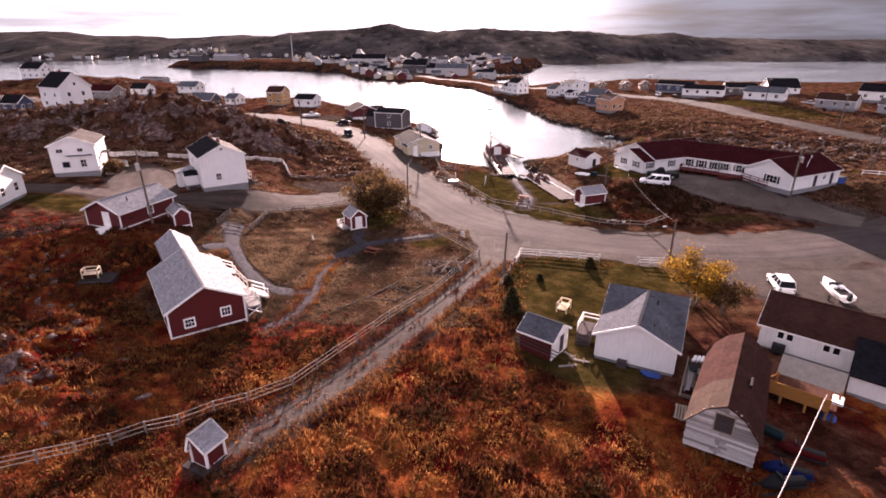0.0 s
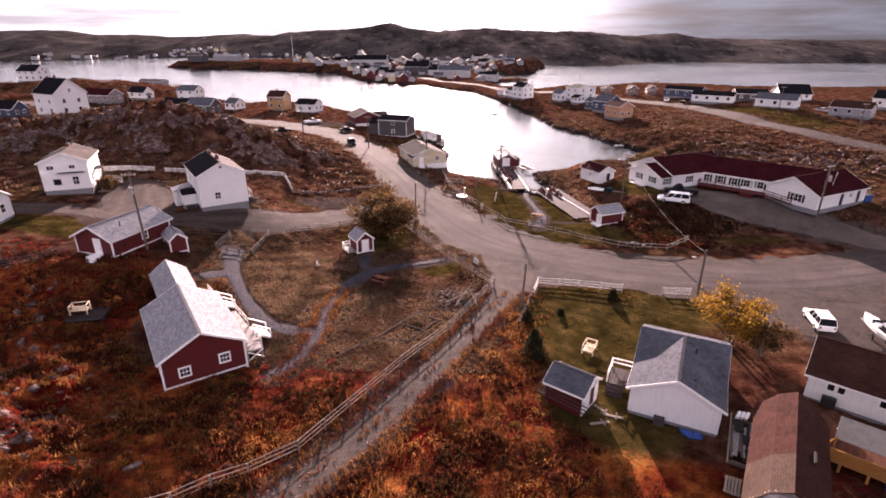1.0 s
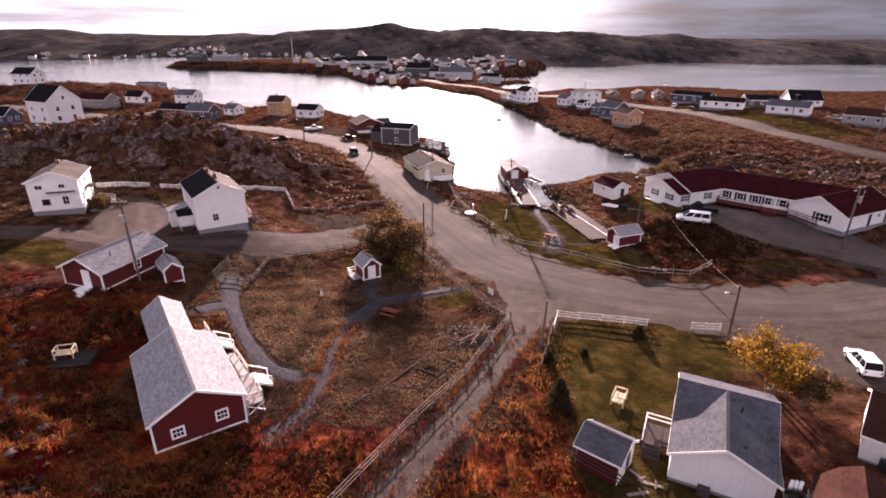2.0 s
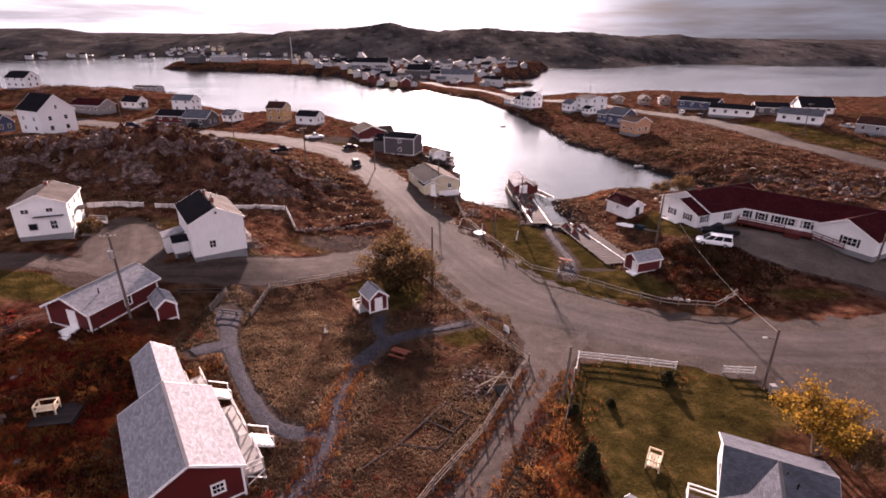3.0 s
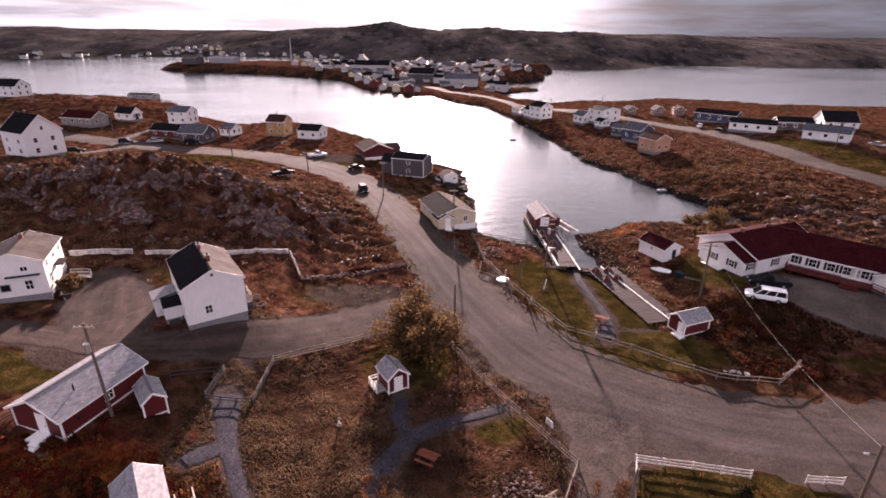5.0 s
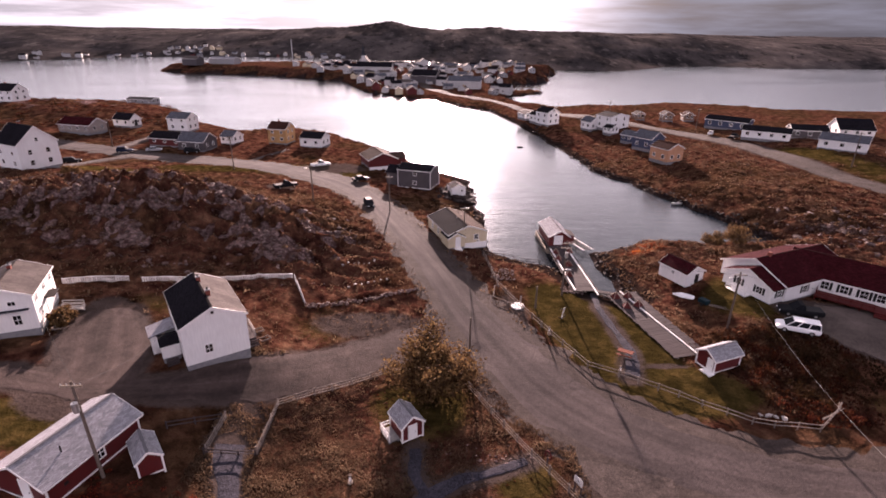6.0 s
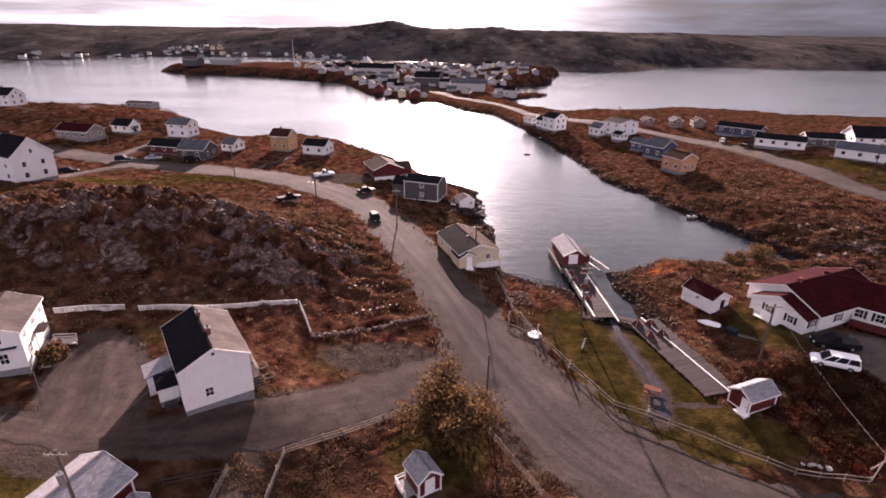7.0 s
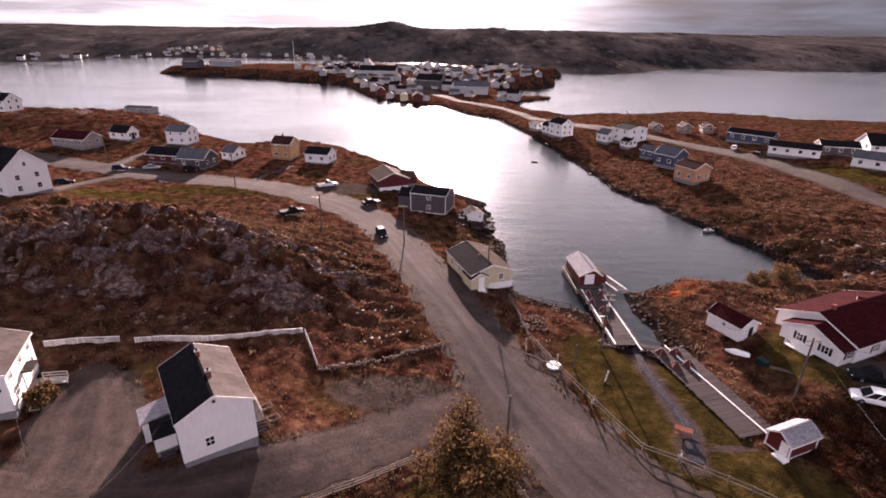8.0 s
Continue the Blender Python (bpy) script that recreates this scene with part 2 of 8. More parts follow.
# ---------------------------------------------------------------- materials
class Mat:
    """A small builder round one node material."""

    def __init__(self, name, rough=0.8, metal=0.0, spec=0.4):
        self.m = bpy.data.materials.new(name)
        self.m.use_nodes = True
        self.t = self.m.node_tree
        self.b = self.t.nodes["Principled BSDF"]
        self.b.inputs["Roughness"].default_value, self.b.inputs["Metallic"].default_value = rough, metal
        self.b.inputs["Specular IOR Level"].default_value = spec
        self.c = self.t.nodes.new("ShaderNodeTexCoord")
        self.random = None

    def node(self, kind):
        return self.t.nodes.new(kind)

    def link(self, a, b):
        self.t.links.new(a, b)

    def coords(self, stretch=(1, 1, 1), space="Object"):
        n = self.node("ShaderNodeMapping")
        n.inputs["Scale"].default_value = stretch
        self.link(self.c.outputs[space], n.inputs["Vector"])
        return n.outputs["Vector"]

    def noise(self, size, detail=4.0, rough=0.55, stretch=(1, 1, 1), space="Object"):
        n = self.node("ShaderNodeTexNoise")
        n.inputs["Scale"].default_value, n.inputs["Detail"].default_value, n.inputs["Roughness"].default_value = 1.0 / size, detail, rough
        self.link(self.coords(stretch, space), n.inputs["Vector"])
        return n.outputs["Fac"]

    def cells(self, size, stretch=(1, 1, 1), feature="F1"):
        n = self.node("ShaderNodeTexVoronoi")
        n.feature = feature
        n.inputs["Scale"].default_value = 1.0 / size
        self.link(self.coords(stretch), n.inputs["Vector"])
        return n

    def colour_noise(self, size):
        n = self.node("ShaderNodeTexNoise")
        n.inputs["Scale"].default_value, n.inputs["Detail"].default_value = 1.0 / size, 3.0
        self.link(self.coords(), n.inputs["Vector"])
        return n.outputs["Color"]

    def ramp(self, fac, *stops):
        n = self.node("ShaderNodeValToRGB")
        while len(n.color_ramp.elements) < len(stops):
            n.color_ramp.elements.new(0.5)
        for e, (at, colour) in zip(n.color_ramp.elements, stops):
            e.position = at
            e.color = (*colour, 1) if isinstance(colour, tuple) else (colour, colour, colour, 1)
        self.link(fac, n.inputs["Fac"])
        return n.outputs["Color"]

    def mix(self, fac, a, b, how="MIX"):
        n = self.node("ShaderNodeMix")
        n.data_type, n.blend_type = "RGBA", how
        for value, slot in ((fac, 0), (a, 6), (b, 7)):
            if isinstance(value, (int, float)):
                n.inputs[slot].default_value = value if slot == 0 else (value, value, value, 1)
            elif isinstance(value, tuple):
                n.inputs[slot].default_value = (*value, 1)
            else:
                self.link(value, n.inputs[slot])
        return n.outputs[2]

    def attribute(self, name):
        n = self.node("ShaderNodeAttribute")
        n.attribute_name = name
        s = self.node("ShaderNodeSeparateColor")
        self.link(n.outputs["Color"], s.inputs["Color"])
        return s.outputs

    def each(self):
        return self.node("ShaderNodeObjectInfo").outputs["Random"]

    def island(self):
        return self.node("ShaderNodeNewGeometry").outputs["Random Per Island"]

    def stripes(self, size, axis="Z"):
        """Sawtooth laps along one axis, for boards and courses."""
        n = self.node("ShaderNodeTexWave")
        n.wave_type, n.bands_direction, n.wave_profile = "BANDS", axis, "SAW"
        n.inputs["Scale"].default_value = 6.2832 / 20.0 / size
        n.inputs["Distortion"].default_value = 0.0
        self.link(self.c.outputs["Object"], n.inputs["Vector"])
        return n.outputs["Fac"]

    def bump(self, fac, depth, strength=1.0):
        n = self.node("ShaderNodeBump")
        n.inputs["Distance"].default_value, n.inputs["Strength"].default_value = depth, strength
        self.link(fac, n.inputs["Height"])
        old = self.b.inputs["Normal"].links
        if old:
            self.link(old[0].from_socket, n.inputs["Normal"])
        self.link(n.outputs["Normal"], self.b.inputs["Normal"])

    def rough(self, fac, low, high):
        n = self.node("ShaderNodeMapRange")
        n.inputs["To Min"].default_value, n.inputs["To Max"].default_value = low, high
        self.link(fac, n.inputs["Value"])
        self.link(n.outputs["Result"], self.b.inputs["Roughness"])

    def done(self, colour):
        if isinstance(colour, tuple):
            self.b.inputs["Base Color"].default_value = (*colour, 1)
        else:
            self.link(colour, self.b.inputs["Base Color"])
        return self.m


def tone(c, k):
    return tuple(min(1.0, v * k) for v in c)


def siding(name, colour, lap=0.13, wear=0.25):
    """Painted clapboard with lap shadows, streaks and faded patches."""
    m = Mat(name, 0.62)
    faded = m.mix(m.ramp(m.noise(1.6, 5), (0.35, 0.0), (0.75, 1.0)), colour, tone(colour, 1 - wear))
    streak = m.ramp(m.noise(0.5, 3, 0.6, (3, 3, 0.35)), (0.4, 0.0), (0.8, 0.55))
    m.bump(m.stripes(lap), 0.012)
    m.bump(m.noise(0.05, 2), 0.002)
    return m.done(m.mix(streak, faded, tone(colour, 0.72)))


def shingles(name, colour, course=0.15, spread=0.35, rough=0.85, blotch=0.28):
    """Asphalt shingles: staggered tabs in courses, grit and lighter or darker patches."""
    m = Mat(name, rough, 0.0, 0.06)
    m.b.inputs["IOR"].default_value = 1.2
    n = m.node("ShaderNodeTexBrick")
    n.offset = 0.5
    n.inputs["Scale"].default_value, n.inputs["Mortar Size"].default_value = 1.0, 0.008
    n.inputs["Brick Width"].default_value, n.inputs["Row Height"].default_value = 0.32, course
    n.inputs["Color1"].default_value, n.inputs["Color2"].default_value, n.inputs["Mortar"].default_value = (*tone(colour, 1 + spread), 1), (*tone(colour, 1 - spread), 1), (*tone(colour, 0.45), 1)
    m.link(m.c.outputs["UV"], n.inputs["Vector"])
    patch = m.ramp(m.noise(2.2, 5), (0.3, 1 - blotch), (0.7, 1 + blotch * 0.5))
    grit = m.ramp(m.noise(0.03, 2), (0.3, 0.8), (0.7, 1.2))
    m.bump(n.outputs["Fac"], 0.006)
    m.bump(m.noise(0.02, 2), 0.003)
    return m.done(m.mix(1.0, m.mix(1.0, n.outputs["Color"], patch, "MULTIPLY"), grit, "MULTIPLY"))


def plain_paint(name, colour, rough=0.5, wear=0.2, metal=0.0):
    m = Mat(name, rough, metal, 0.2)
    m.bump(m.noise(0.06, 3), 0.002)
    return m.done(m.mix(m.ramp(m.noise(0.35, 5), (0.4, 0.0), (0.8, 1.0)), colour, tone(colour, 1 - wear)))


def wood(name, colour, rough=0.85, grain=(0.6, 8, 8)):
    m = Mat(name, rough, 0.0, 0.08)
    g = m.noise(0.25, 6, 0.65, grain)
    own = m.mix(1.0, m.ramp(m.each(), (0.0, 0.75), (1.0, 1.2)), m.ramp(g, (0.25, tone(colour, 0.55)), (0.55, colour), (0.8, tone(colour, 1.35))), "MULTIPLY")
    m.bump(g, 0.004)
    return m.done(own)


WHITE_SIDING = siding("white_clapboard", (0.78, 0.77, 0.76), wear=0.08)
CREAM_SIDING = siding("cream_clapboard", (0.62, 0.52, 0.36))
RED_SIDING = siding("red_clapboard", (0.100, 0.0085, 0.0085))
DARK_SIDING = siding("slate_clapboard", (0.070, 0.060, 0.066))
BLUE_SIDING = siding("blue_clapboard", (0.040, 0.055, 0.105))
ORANGE_SIDING = siding("orange_clapboard", (0.50, 0.26, 0.15))
YELLOW_SIDING = siding("ochre_clapboard", (0.42, 0.24, 0.10))
GREY_SIDING = siding("grey_clapboard", (0.30, 0.30, 0.31))
TAUPE_SIDING = siding("taupe_clapboard", (0.27, 0.225, 0.205))
BROWN_SIDING = siding("brown_boards", (0.20, 0.12, 0.08))
OLD_BOARDS = siding("weathered_grey_boards", (0.20, 0.185, 0.175), lap=0.22, wear=0.5)
CONCRETE = plain_paint("grey_concrete", (0.20, 0.20, 0.21), 0.9, 0.35)
WHITE_PAINT = plain_paint("white_trim_paint", (0.80, 0.78, 0.76), 0.5, 0.12)
RED_PAINT = plain_paint("dark_red_paint", (0.075, 0.009, 0.008), 0.6)
FENCE_WHITE = plain_paint("weathered_white_fence_paint", (0.50, 0.48, 0.46), 0.7, 0.25)
DECK_WHITE = plain_paint("worn_white_deck_paint", (0.25, 0.24, 0.235), 0.8, 0.3)
BLACK_ROOF = shingles("black_shingles", (0.011, 0.010, 0.013))
BROWN_ROOF = shingles("brown_shingles", (0.044, 0.020, 0.016), spread=0.18)
TAN_ROOF = shingles("light_brown_shingles", (0.058, 0.039, 0.031), spread=0.15)
MAROON_ROOF = shingles("maroon_shingles", (0.034, 0.006, 0.008))
GREY_ROOF = shingles("grey_shingles", (0.082, 0.086, 0.102), spread=0.2)
FELT_ROOF = shingles("grey_felt", (0.092, 0.079, 0.074), 0.9, 0.12)
WHITE_ROOF = shingles("pale_grey_shingles", (0.235, 0.232, 0.252), 0.16, 0.24, 0.75, 0.08)
BOARD_WHITE = wood("flaking_white_boards", (0.46, 0.44, 0.43), grain=(0.5, 6, 14))
BOARD_GREY = wood("weathered_grey_boards_bare", (0.26, 0.24, 0.235), grain=(0.5, 6, 14))
BARE_WOOD = wood("weathered_wood", (0.30, 0.25, 0.20))
GREY_WOOD = wood("silvered_planks", (0.050, 0.040, 0.041))
NEW_WOOD = wood("fresh_orange_lumber", (0.34, 0.15, 0.042))
POLE_WOOD = wood("pole_wood", (0.125, 0.098, 0.082), grain=(8, 8, 0.6))
TABLE_WOOD = wood("stained_red_wood", (0.15, 0.05, 0.032))
DECK_BROWN = wood("brown_stained_decking", (0.085, 0.034, 0.022))
DARK_METAL = plain_paint("dark_metal", (0.03, 0.03, 0.032), 0.45, 0.2, 0.6)
PALE_METAL = plain_paint("galvanised_metal", (0.5, 0.5, 0.5), 0.4, 0.2, 0.8)
BRICK_RED = plain_paint("chimney_brick", (0.20, 0.06, 0.045), 0.9, 0.4)
BLUE_TARP = plain_paint("blue_tarpaulin", (0.022, 0.062, 0.22), 0.5)
RUBBER = plain_paint("black_rubber", (0.018, 0.018, 0.018), 0.8)
SNOW_WHITE = plain_paint("white_gelcoat", (0.82, 0.82, 0.82), 0.25, 0.06)


def glass(name="window_glass", rough=0.06, spec=0.8):
    m = Mat(name, rough, 0.0, spec)
    return m.done((0.012, 0.013, 0.016))


GLASS = glass()
CAR_GLASS = glass("tinted_car_glass", 0.3, 0.05)
CAR_GLASS.node_tree.nodes["Principled BSDF"].inputs["IOR"].default_value = 1.15


def car_paint(name, colour):
    m = Mat(name, 0.55, 0.0, 0.3)
    m.b.inputs["IOR"].default_value = 1.12
    return m.done(colour)


CAR_WHITE = car_paint("white_car_paint", (0.78, 0.78, 0.79))
CAR_BLACK = car_paint("black_car_paint", (0.012, 0.012, 0.014))
CAR_BLUE = car_paint("navy_car_paint", (0.012, 0.018, 0.04))
CAR_GREY = car_paint("silver_car_paint", (0.34, 0.34, 0.36))


def ground_material():
    """Moor, mown grass, rust-red scrub, bare rock and gravel verge, led by the cover weights of the sheet."""
    m = Mat("moor_and_rock", 1.0, 0.0, 0.0)
    lawn, rust, rock = m.attribute("cover")[0:3]
    big, mid, fine = m.noise(9, 6), m.noise(2.2, 6, 0.62), m.noise(0.32, 5, 0.65)
    speck = m.noise(0.11, 3, 0.7)
    wide = m.noise(22, 5, 0.6)
    moor = m.ramp(mid, (0.30, (0.0135, 0.0048, 0.0042)), (0.44, (0.0360, 0.0140, 0.0096)), (0.56, (0.0705, 0.0312, 0.0198)), (0.72, (0.1380, 0.0740, 0.0450)))
    olive = m.ramp(mid, (0.30, (0.0120, 0.0066, 0.0042)), (0.5, (0.0380, 0.0195, 0.0110)), (0.7, (0.0860, 0.0480, 0.0270)))
    moor = m.mix(m.ramp(wide, (0.47, 0.0), (0.60, 1.0)), moor, olive)
    heath = m.ramp(mid, (0.28, (0.0200, 0.0042, 0.0038)), (0.42, (0.0780, 0.0150, 0.0080)), (0.55, (0.1700, 0.0450, 0.0130)), (0.74, (0.2800, 0.1120, 0.0300)))
    green = m.ramp(mid, (0.28, (0.0125, 0.0094, 0.0036)), (0.5, (0.0320, 0.0232, 0.0078)), (0.72, (0.074, 0.0485, 0.0175)))
    crag = m.noise(0.85, 8, 0.68, (1, 1.7, 1.2))
    # crevice shade in the stone's colour: dark in bump hollows, pale on crests
    stone = m.ramp(crag, (0.30, (0.027, 0.013, 0.013)), (0.45, (0.108, 0.066, 0.062)), (0.58, (0.235, 0.163, 0.152)), (0.74, (0.390, 0.300, 0.280)))
    red = m.ramp(m.noise(5.5, 5), (0.49, 0.0), (0.61, 1.0))
    heath = m.mix(red, heath, m.ramp(fine, (0.3, (0.0222, 0.0022, 0.0022)), (0.7, (0.0888, 0.0089, 0.0059))))
    deep = m.ramp(m.noise(3.4, 6, 0.65), (0.36, 0.55), (0.50, 1.1))
    moor, heath = m.mix(1.0, moor, deep, "MULTIPLY"), m.mix(1.0, heath, deep, "MULTIPLY")

    def patchy(weight):
        return m.ramp(m.mix(0.55, weight, m.mix(0.5, big, fine), "LINEAR_LIGHT"), (0.42, 0.0), (0.62, 1.0))
    c = m.mix(patchy(rust), moor, heath)
    c = m.mix(patchy(lawn), c, green)
    turf = m.ramp(m.noise(1.7, 7, 0.68), (0.50, 1.0), (0.63, 0.22))
    rocky = m.mix(1.0, patchy(rock), turf, "MULTIPLY")
    c = m.mix(rocky, c, stone)
    c = m.mix(1.0, c, m.ramp(speck, (0.3, 0.55), (0.62, 1.3)), "MULTIPLY")
    bare = m.node("ShaderNodeAttribute")
    bare.attribute_name = "bare"
    grit = m.mix(1.0, m.ramp(m.noise(0.07, 3, 0.7), (0.3, (0.033, 0.024, 0.021)), (0.55, (0.060, 0.045, 0.039)), (0.75, (0.105, 0.083, 0.075))), m.ramp(mid, (0.3, 0.7), (0.7, 1.2)), "MULTIPLY")
    c = m.mix(m.ramp(m.mix(0.5, bare.outputs["Fac"], m.mix(0.5, mid, fine), "LINEAR_LIGHT"), (0.40, 0.0), (0.62, 1.0)), c, grit)
    low_shore = m.node("ShaderNodeAttribute")
    low_shore.attribute_name = "low_shore"
    c = m.mix(m.ramp(m.mix(0.4, low_shore.outputs["Fac"], fine, "LINEAR_LIGHT"), (0.40, 0.0), (0.62, 0.9)), c, (0.013, 0.0095, 0.0085))
    m.bump(m.mix(1.0, crag, rocky, "MULTIPLY"), 0.9)
    m.bump(m.noise(1.1, 5, 0.65), 0.30, 0.9)
    m.bump(fine, 0.16)
    m.bump(speck, 0.05)
    return m.done(c)


def hill_material():
    """Bare moor with dark scrub in the gullies and paler ledges of rock."""
    m = Mat("far_moorland", 1.0, 0.0, 0.0)
    slope = (1, 0.22, 2.6)
    broad, ledge = m.noise(70, 7, 0.6, slope), m.noise(13, 7, 0.68, slope)
    # moor tones raised: haze over the bay put into the colour
    c = m.ramp(broad, (0.36, (0.021, 0.019, 0.0195)), (0.50, (0.046, 0.040, 0.039)), (0.66, (0.088, 0.074, 0.069)))
    c = m.mix(m.ramp(ledge, (0.56, 0.0), (0.68, 0.75)), c, (0.125, 0.108, 0.100))
    c = m.mix(m.ramp(ledge, (0.36, 0.8), (0.46, 0.0)), c, (0.009, 0.009, 0.009))
    m.bump(broad, 9.0)
    m.bump(ledge, 3.0)
    return m.done(c)


def gravel(name, colour, size=0.06, contrast=0.5, stain=3.0, cracks=0.0):
    m = Mat(name, 0.97, 0.0, 0.08)
    stones = m.cells(size)
    grain = m.ramp(stones.outputs["Color"], (0.1, tone(colour, 1 - contrast)), (0.9, tone(colour, 1 + contrast)))
    patch = m.ramp(m.noise(stain, 6, 0.62), (0.28, 0.62), (0.5, 0.95), (0.74, 1.35))
    c = m.mix(1.0, m.mix(1.0, grain, patch, "MULTIPLY"), m.ramp(m.noise(0.45, 5, 0.7), (0.3, 0.82), (0.7, 1.16)), "MULTIPLY")
    if cracks:
        # wheel tracks and long patched streaks
        along = m.node("ShaderNodeMapping")
        along.inputs["Scale"].default_value = (0.75, 0.035, 1)
        m.link(m.c.outputs["UV"], along.inputs["Vector"])
        streak = m.node("ShaderNodeTexNoise")
        streak.inputs["Scale"].default_value, streak.inputs["Detail"].default_value = 1.0, 5.0
        m.link(along.outputs["Vector"], streak.inputs["Vector"])
        c = m.mix(1.0, c, m.ramp(streak.outputs["Fac"], (0.34, 0.72), (0.5, 1.0), (0.64, 1.28)), "MULTIPLY")
        warp = m.node("ShaderNodeMapping")
        m.link(m.mix(0.35, m.coords(), m.colour_noise(1.6), "LINEAR_LIGHT"), warp.inputs["Vector"])
        for cell, thin in ((6.4, 0.008),):
            v = m.node("ShaderNodeTexVoronoi")
            v.feature = "DISTANCE_TO_EDGE"
            v.inputs["Scale"].default_value = 1.0 / cell
            m.link(warp.outputs["Vector"], v.inputs["Vector"])
            line = m.mix(1.0, m.ramp(v.outputs["Distance"], (thin * 0.4, 1.0), (thin, 0.0)), m.ramp(m.noise(cell * 2.2, 4, 0.6), (0.47, 0.0), (0.58, cracks)), "MULTIPLY")
            c = m.mix(line, c, tone(colour, 0.28))
    m.bump(stones.outputs["Distance"], size * 0.5)
    m.bump(m.noise(0.6, 5), 0.05)
    return m.done(c)


ASPHALT = gravel("worn_asphalt", (0.051, 0.040, 0.0385), 0.03, 0.16, 7.0, 0.45)
SHOULDER = gravel("gravel_shoulder", (0.046, 0.035, 0.031), 0.06, 0.40, 2.4)
DIRT = gravel("dirt_track", (0.050, 0.036, 0.032), 0.05, 0.22, 2.4, 0.5)
LANE_GRAVEL = gravel("lane_gravel", (0.054, 0.0415, 0.037), 0.06, 0.45, 1.6)
YARD_GRAVEL = gravel("pale_yard_gravel", (0.088, 0.070, 0.062), 0.06, 0.40, 4.5)
PATH_STONE = gravel("crushed_stone", (0.033, 0.031, 0.040), 0.09, 0.6, 2.0)
GROUND = ground_material()
HILLS = hill_material()


def rock_material(name="grey_pink_rock", wet=1.0):
    m = Mat(name, 0.9, 0.0, 0.2)
    own = m.ramp(m.island(), (0.0, 0.6 * wet), (1.0, 1.25 * wet))
    c = m.ramp(m.noise(0.35, 6, 0.65), (0.28, (0.032, 0.018, 0.016)), (0.52, (0.110, 0.073, 0.066)), (0.75, (0.28, 0.21, 0.19)))
    m.bump(m.noise(0.2, 6, 0.65), 0.08)
    return m.done(m.mix(1.0, c, own, "MULTIPLY"))


ROCK = rock_material()
PALE_ROCK = rock_material("pale_field_stone", 1.4)
FIELD_ROCK = rock_material("grey_field_stone", 0.8)
SHORE_ROCK = rock_material("dark_wet_rock", 0.20)


def water_material():
    m = Mat("sea_water", 0.09, 0.0, 0.5)
    m.b.inputs["IOR"].default_value = 1.33
    swell, ripple, chop = m.noise(5.0, 4, 0.55, (0.6, 1.6, 1)), m.noise(1.1, 4, 0.6, (0.7, 1.5, 1)), m.noise(0.3, 3, 0.6, (0.8, 1.3, 1))
    calm = m.ramp(m.noise(55, 3, 0.5, (0.5, 1.4, 1)), (0.35, 0.35), (0.65, 1.0))
    m.bump(swell, 0.10)
    m.bump(m.mix(1.0, ripple, calm, "MULTIPLY"), 0.075)
    m.bump(m.mix(1.0, chop, calm, "MULTIPLY"), 0.03)
    m.rough(calm, 0.09, 0.15)
    return m.done((0.012, 0.017, 0.022))


SEA = water_material()


def leaf_material(name, dark, mid, bright, drift=None):
    m = Mat(name, 0.85, 0.0, 0.08)
    c = m.ramp(m.island(), (0.0, dark), (0.5, mid), (1.0, bright))
    if drift:
        c = m.mix(m.ramp(m.noise(6.5, 4, 0.6), (0.46, 0.0), (0.58, 0.85)), c, drift)
        c = m.mix(1.0, c, m.ramp(m.noise(2.6, 5, 0.62), (0.36, 0.50), (0.50, 1.0), (0.66, 1.5)), "MULTIPLY")
    t = m.node("ShaderNodeBsdfTranslucent")
    m.link(c, t.inputs["Color"])
    a = m.node("ShaderNodeMixShader")
    a.inputs[0].default_value = 0.4
    o = m.t.nodes["Material Output"]
    m.link(c, m.b.inputs["Base Color"])
    m.link(m.b.outputs["BSDF"], a.inputs[1])
    m.link(t.outputs["BSDF"], a.inputs[2])
    m.link(a.outputs["Shader"], o.inputs["Surface"])
    return m.m


BARK = wood("grey_bark", (0.12, 0.09, 0.07), grain=(6, 6, 0.8))
AUTUMN_LEAF = leaf_material("yellow_autumn_leaves", (0.075, 0.041, 0.009), (0.195, 0.098, 0.013), (0.315, 0.188, 0.026))
OLIVE_LEAF = leaf_material("olive_brown_leaves", (0.034, 0.018, 0.010), (0.088, 0.050, 0.023), (0.19, 0.118, 0.050))
SPRUCE_LEAF = leaf_material("dark_spruce_needles", (0.012, 0.011, 0.006), (0.024, 0.022, 0.010), (0.046, 0.040, 0.018))
RUST_GRASS = leaf_material("rust_grass_blades", (0.062, 0.018, 0.008), (0.155, 0.058, 0.017), (0.27, 0.132, 0.042), (0.080, 0.018, 0.011))
DRY_GRASS = leaf_material("dry_grass_blades", (0.058, 0.035, 0.022), (0.125, 0.078, 0.048), (0.21, 0.145, 0.092), (0.075, 0.042, 0.026))
SCRUB_LEAF = leaf_material("dark_red_scrub", (0.018, 0.005, 0.004), (0.050, 0.012, 0.007), (0.10, 0.030, 0.012), (0.030, 0.018, 0.008))

# ---------------------------------------------------------------- mesh helpers
def finish(bm, name, material, parent=None, label="", smooth=False):
    mesh = bpy.data.meshes.new(name)
    bm.normal_update()
    bm.to_mesh(mesh)
    bm.free()
    if material:
        mesh.materials.append(material)
    if smooth:
        mesh.polygons.foreach_set("use_smooth", [True] * len(mesh.polygons))
    ob = new(name, mesh)
    if parent is not None:
        ob.parent = parent
    if label:
        tagged(ob, label)
    return ob


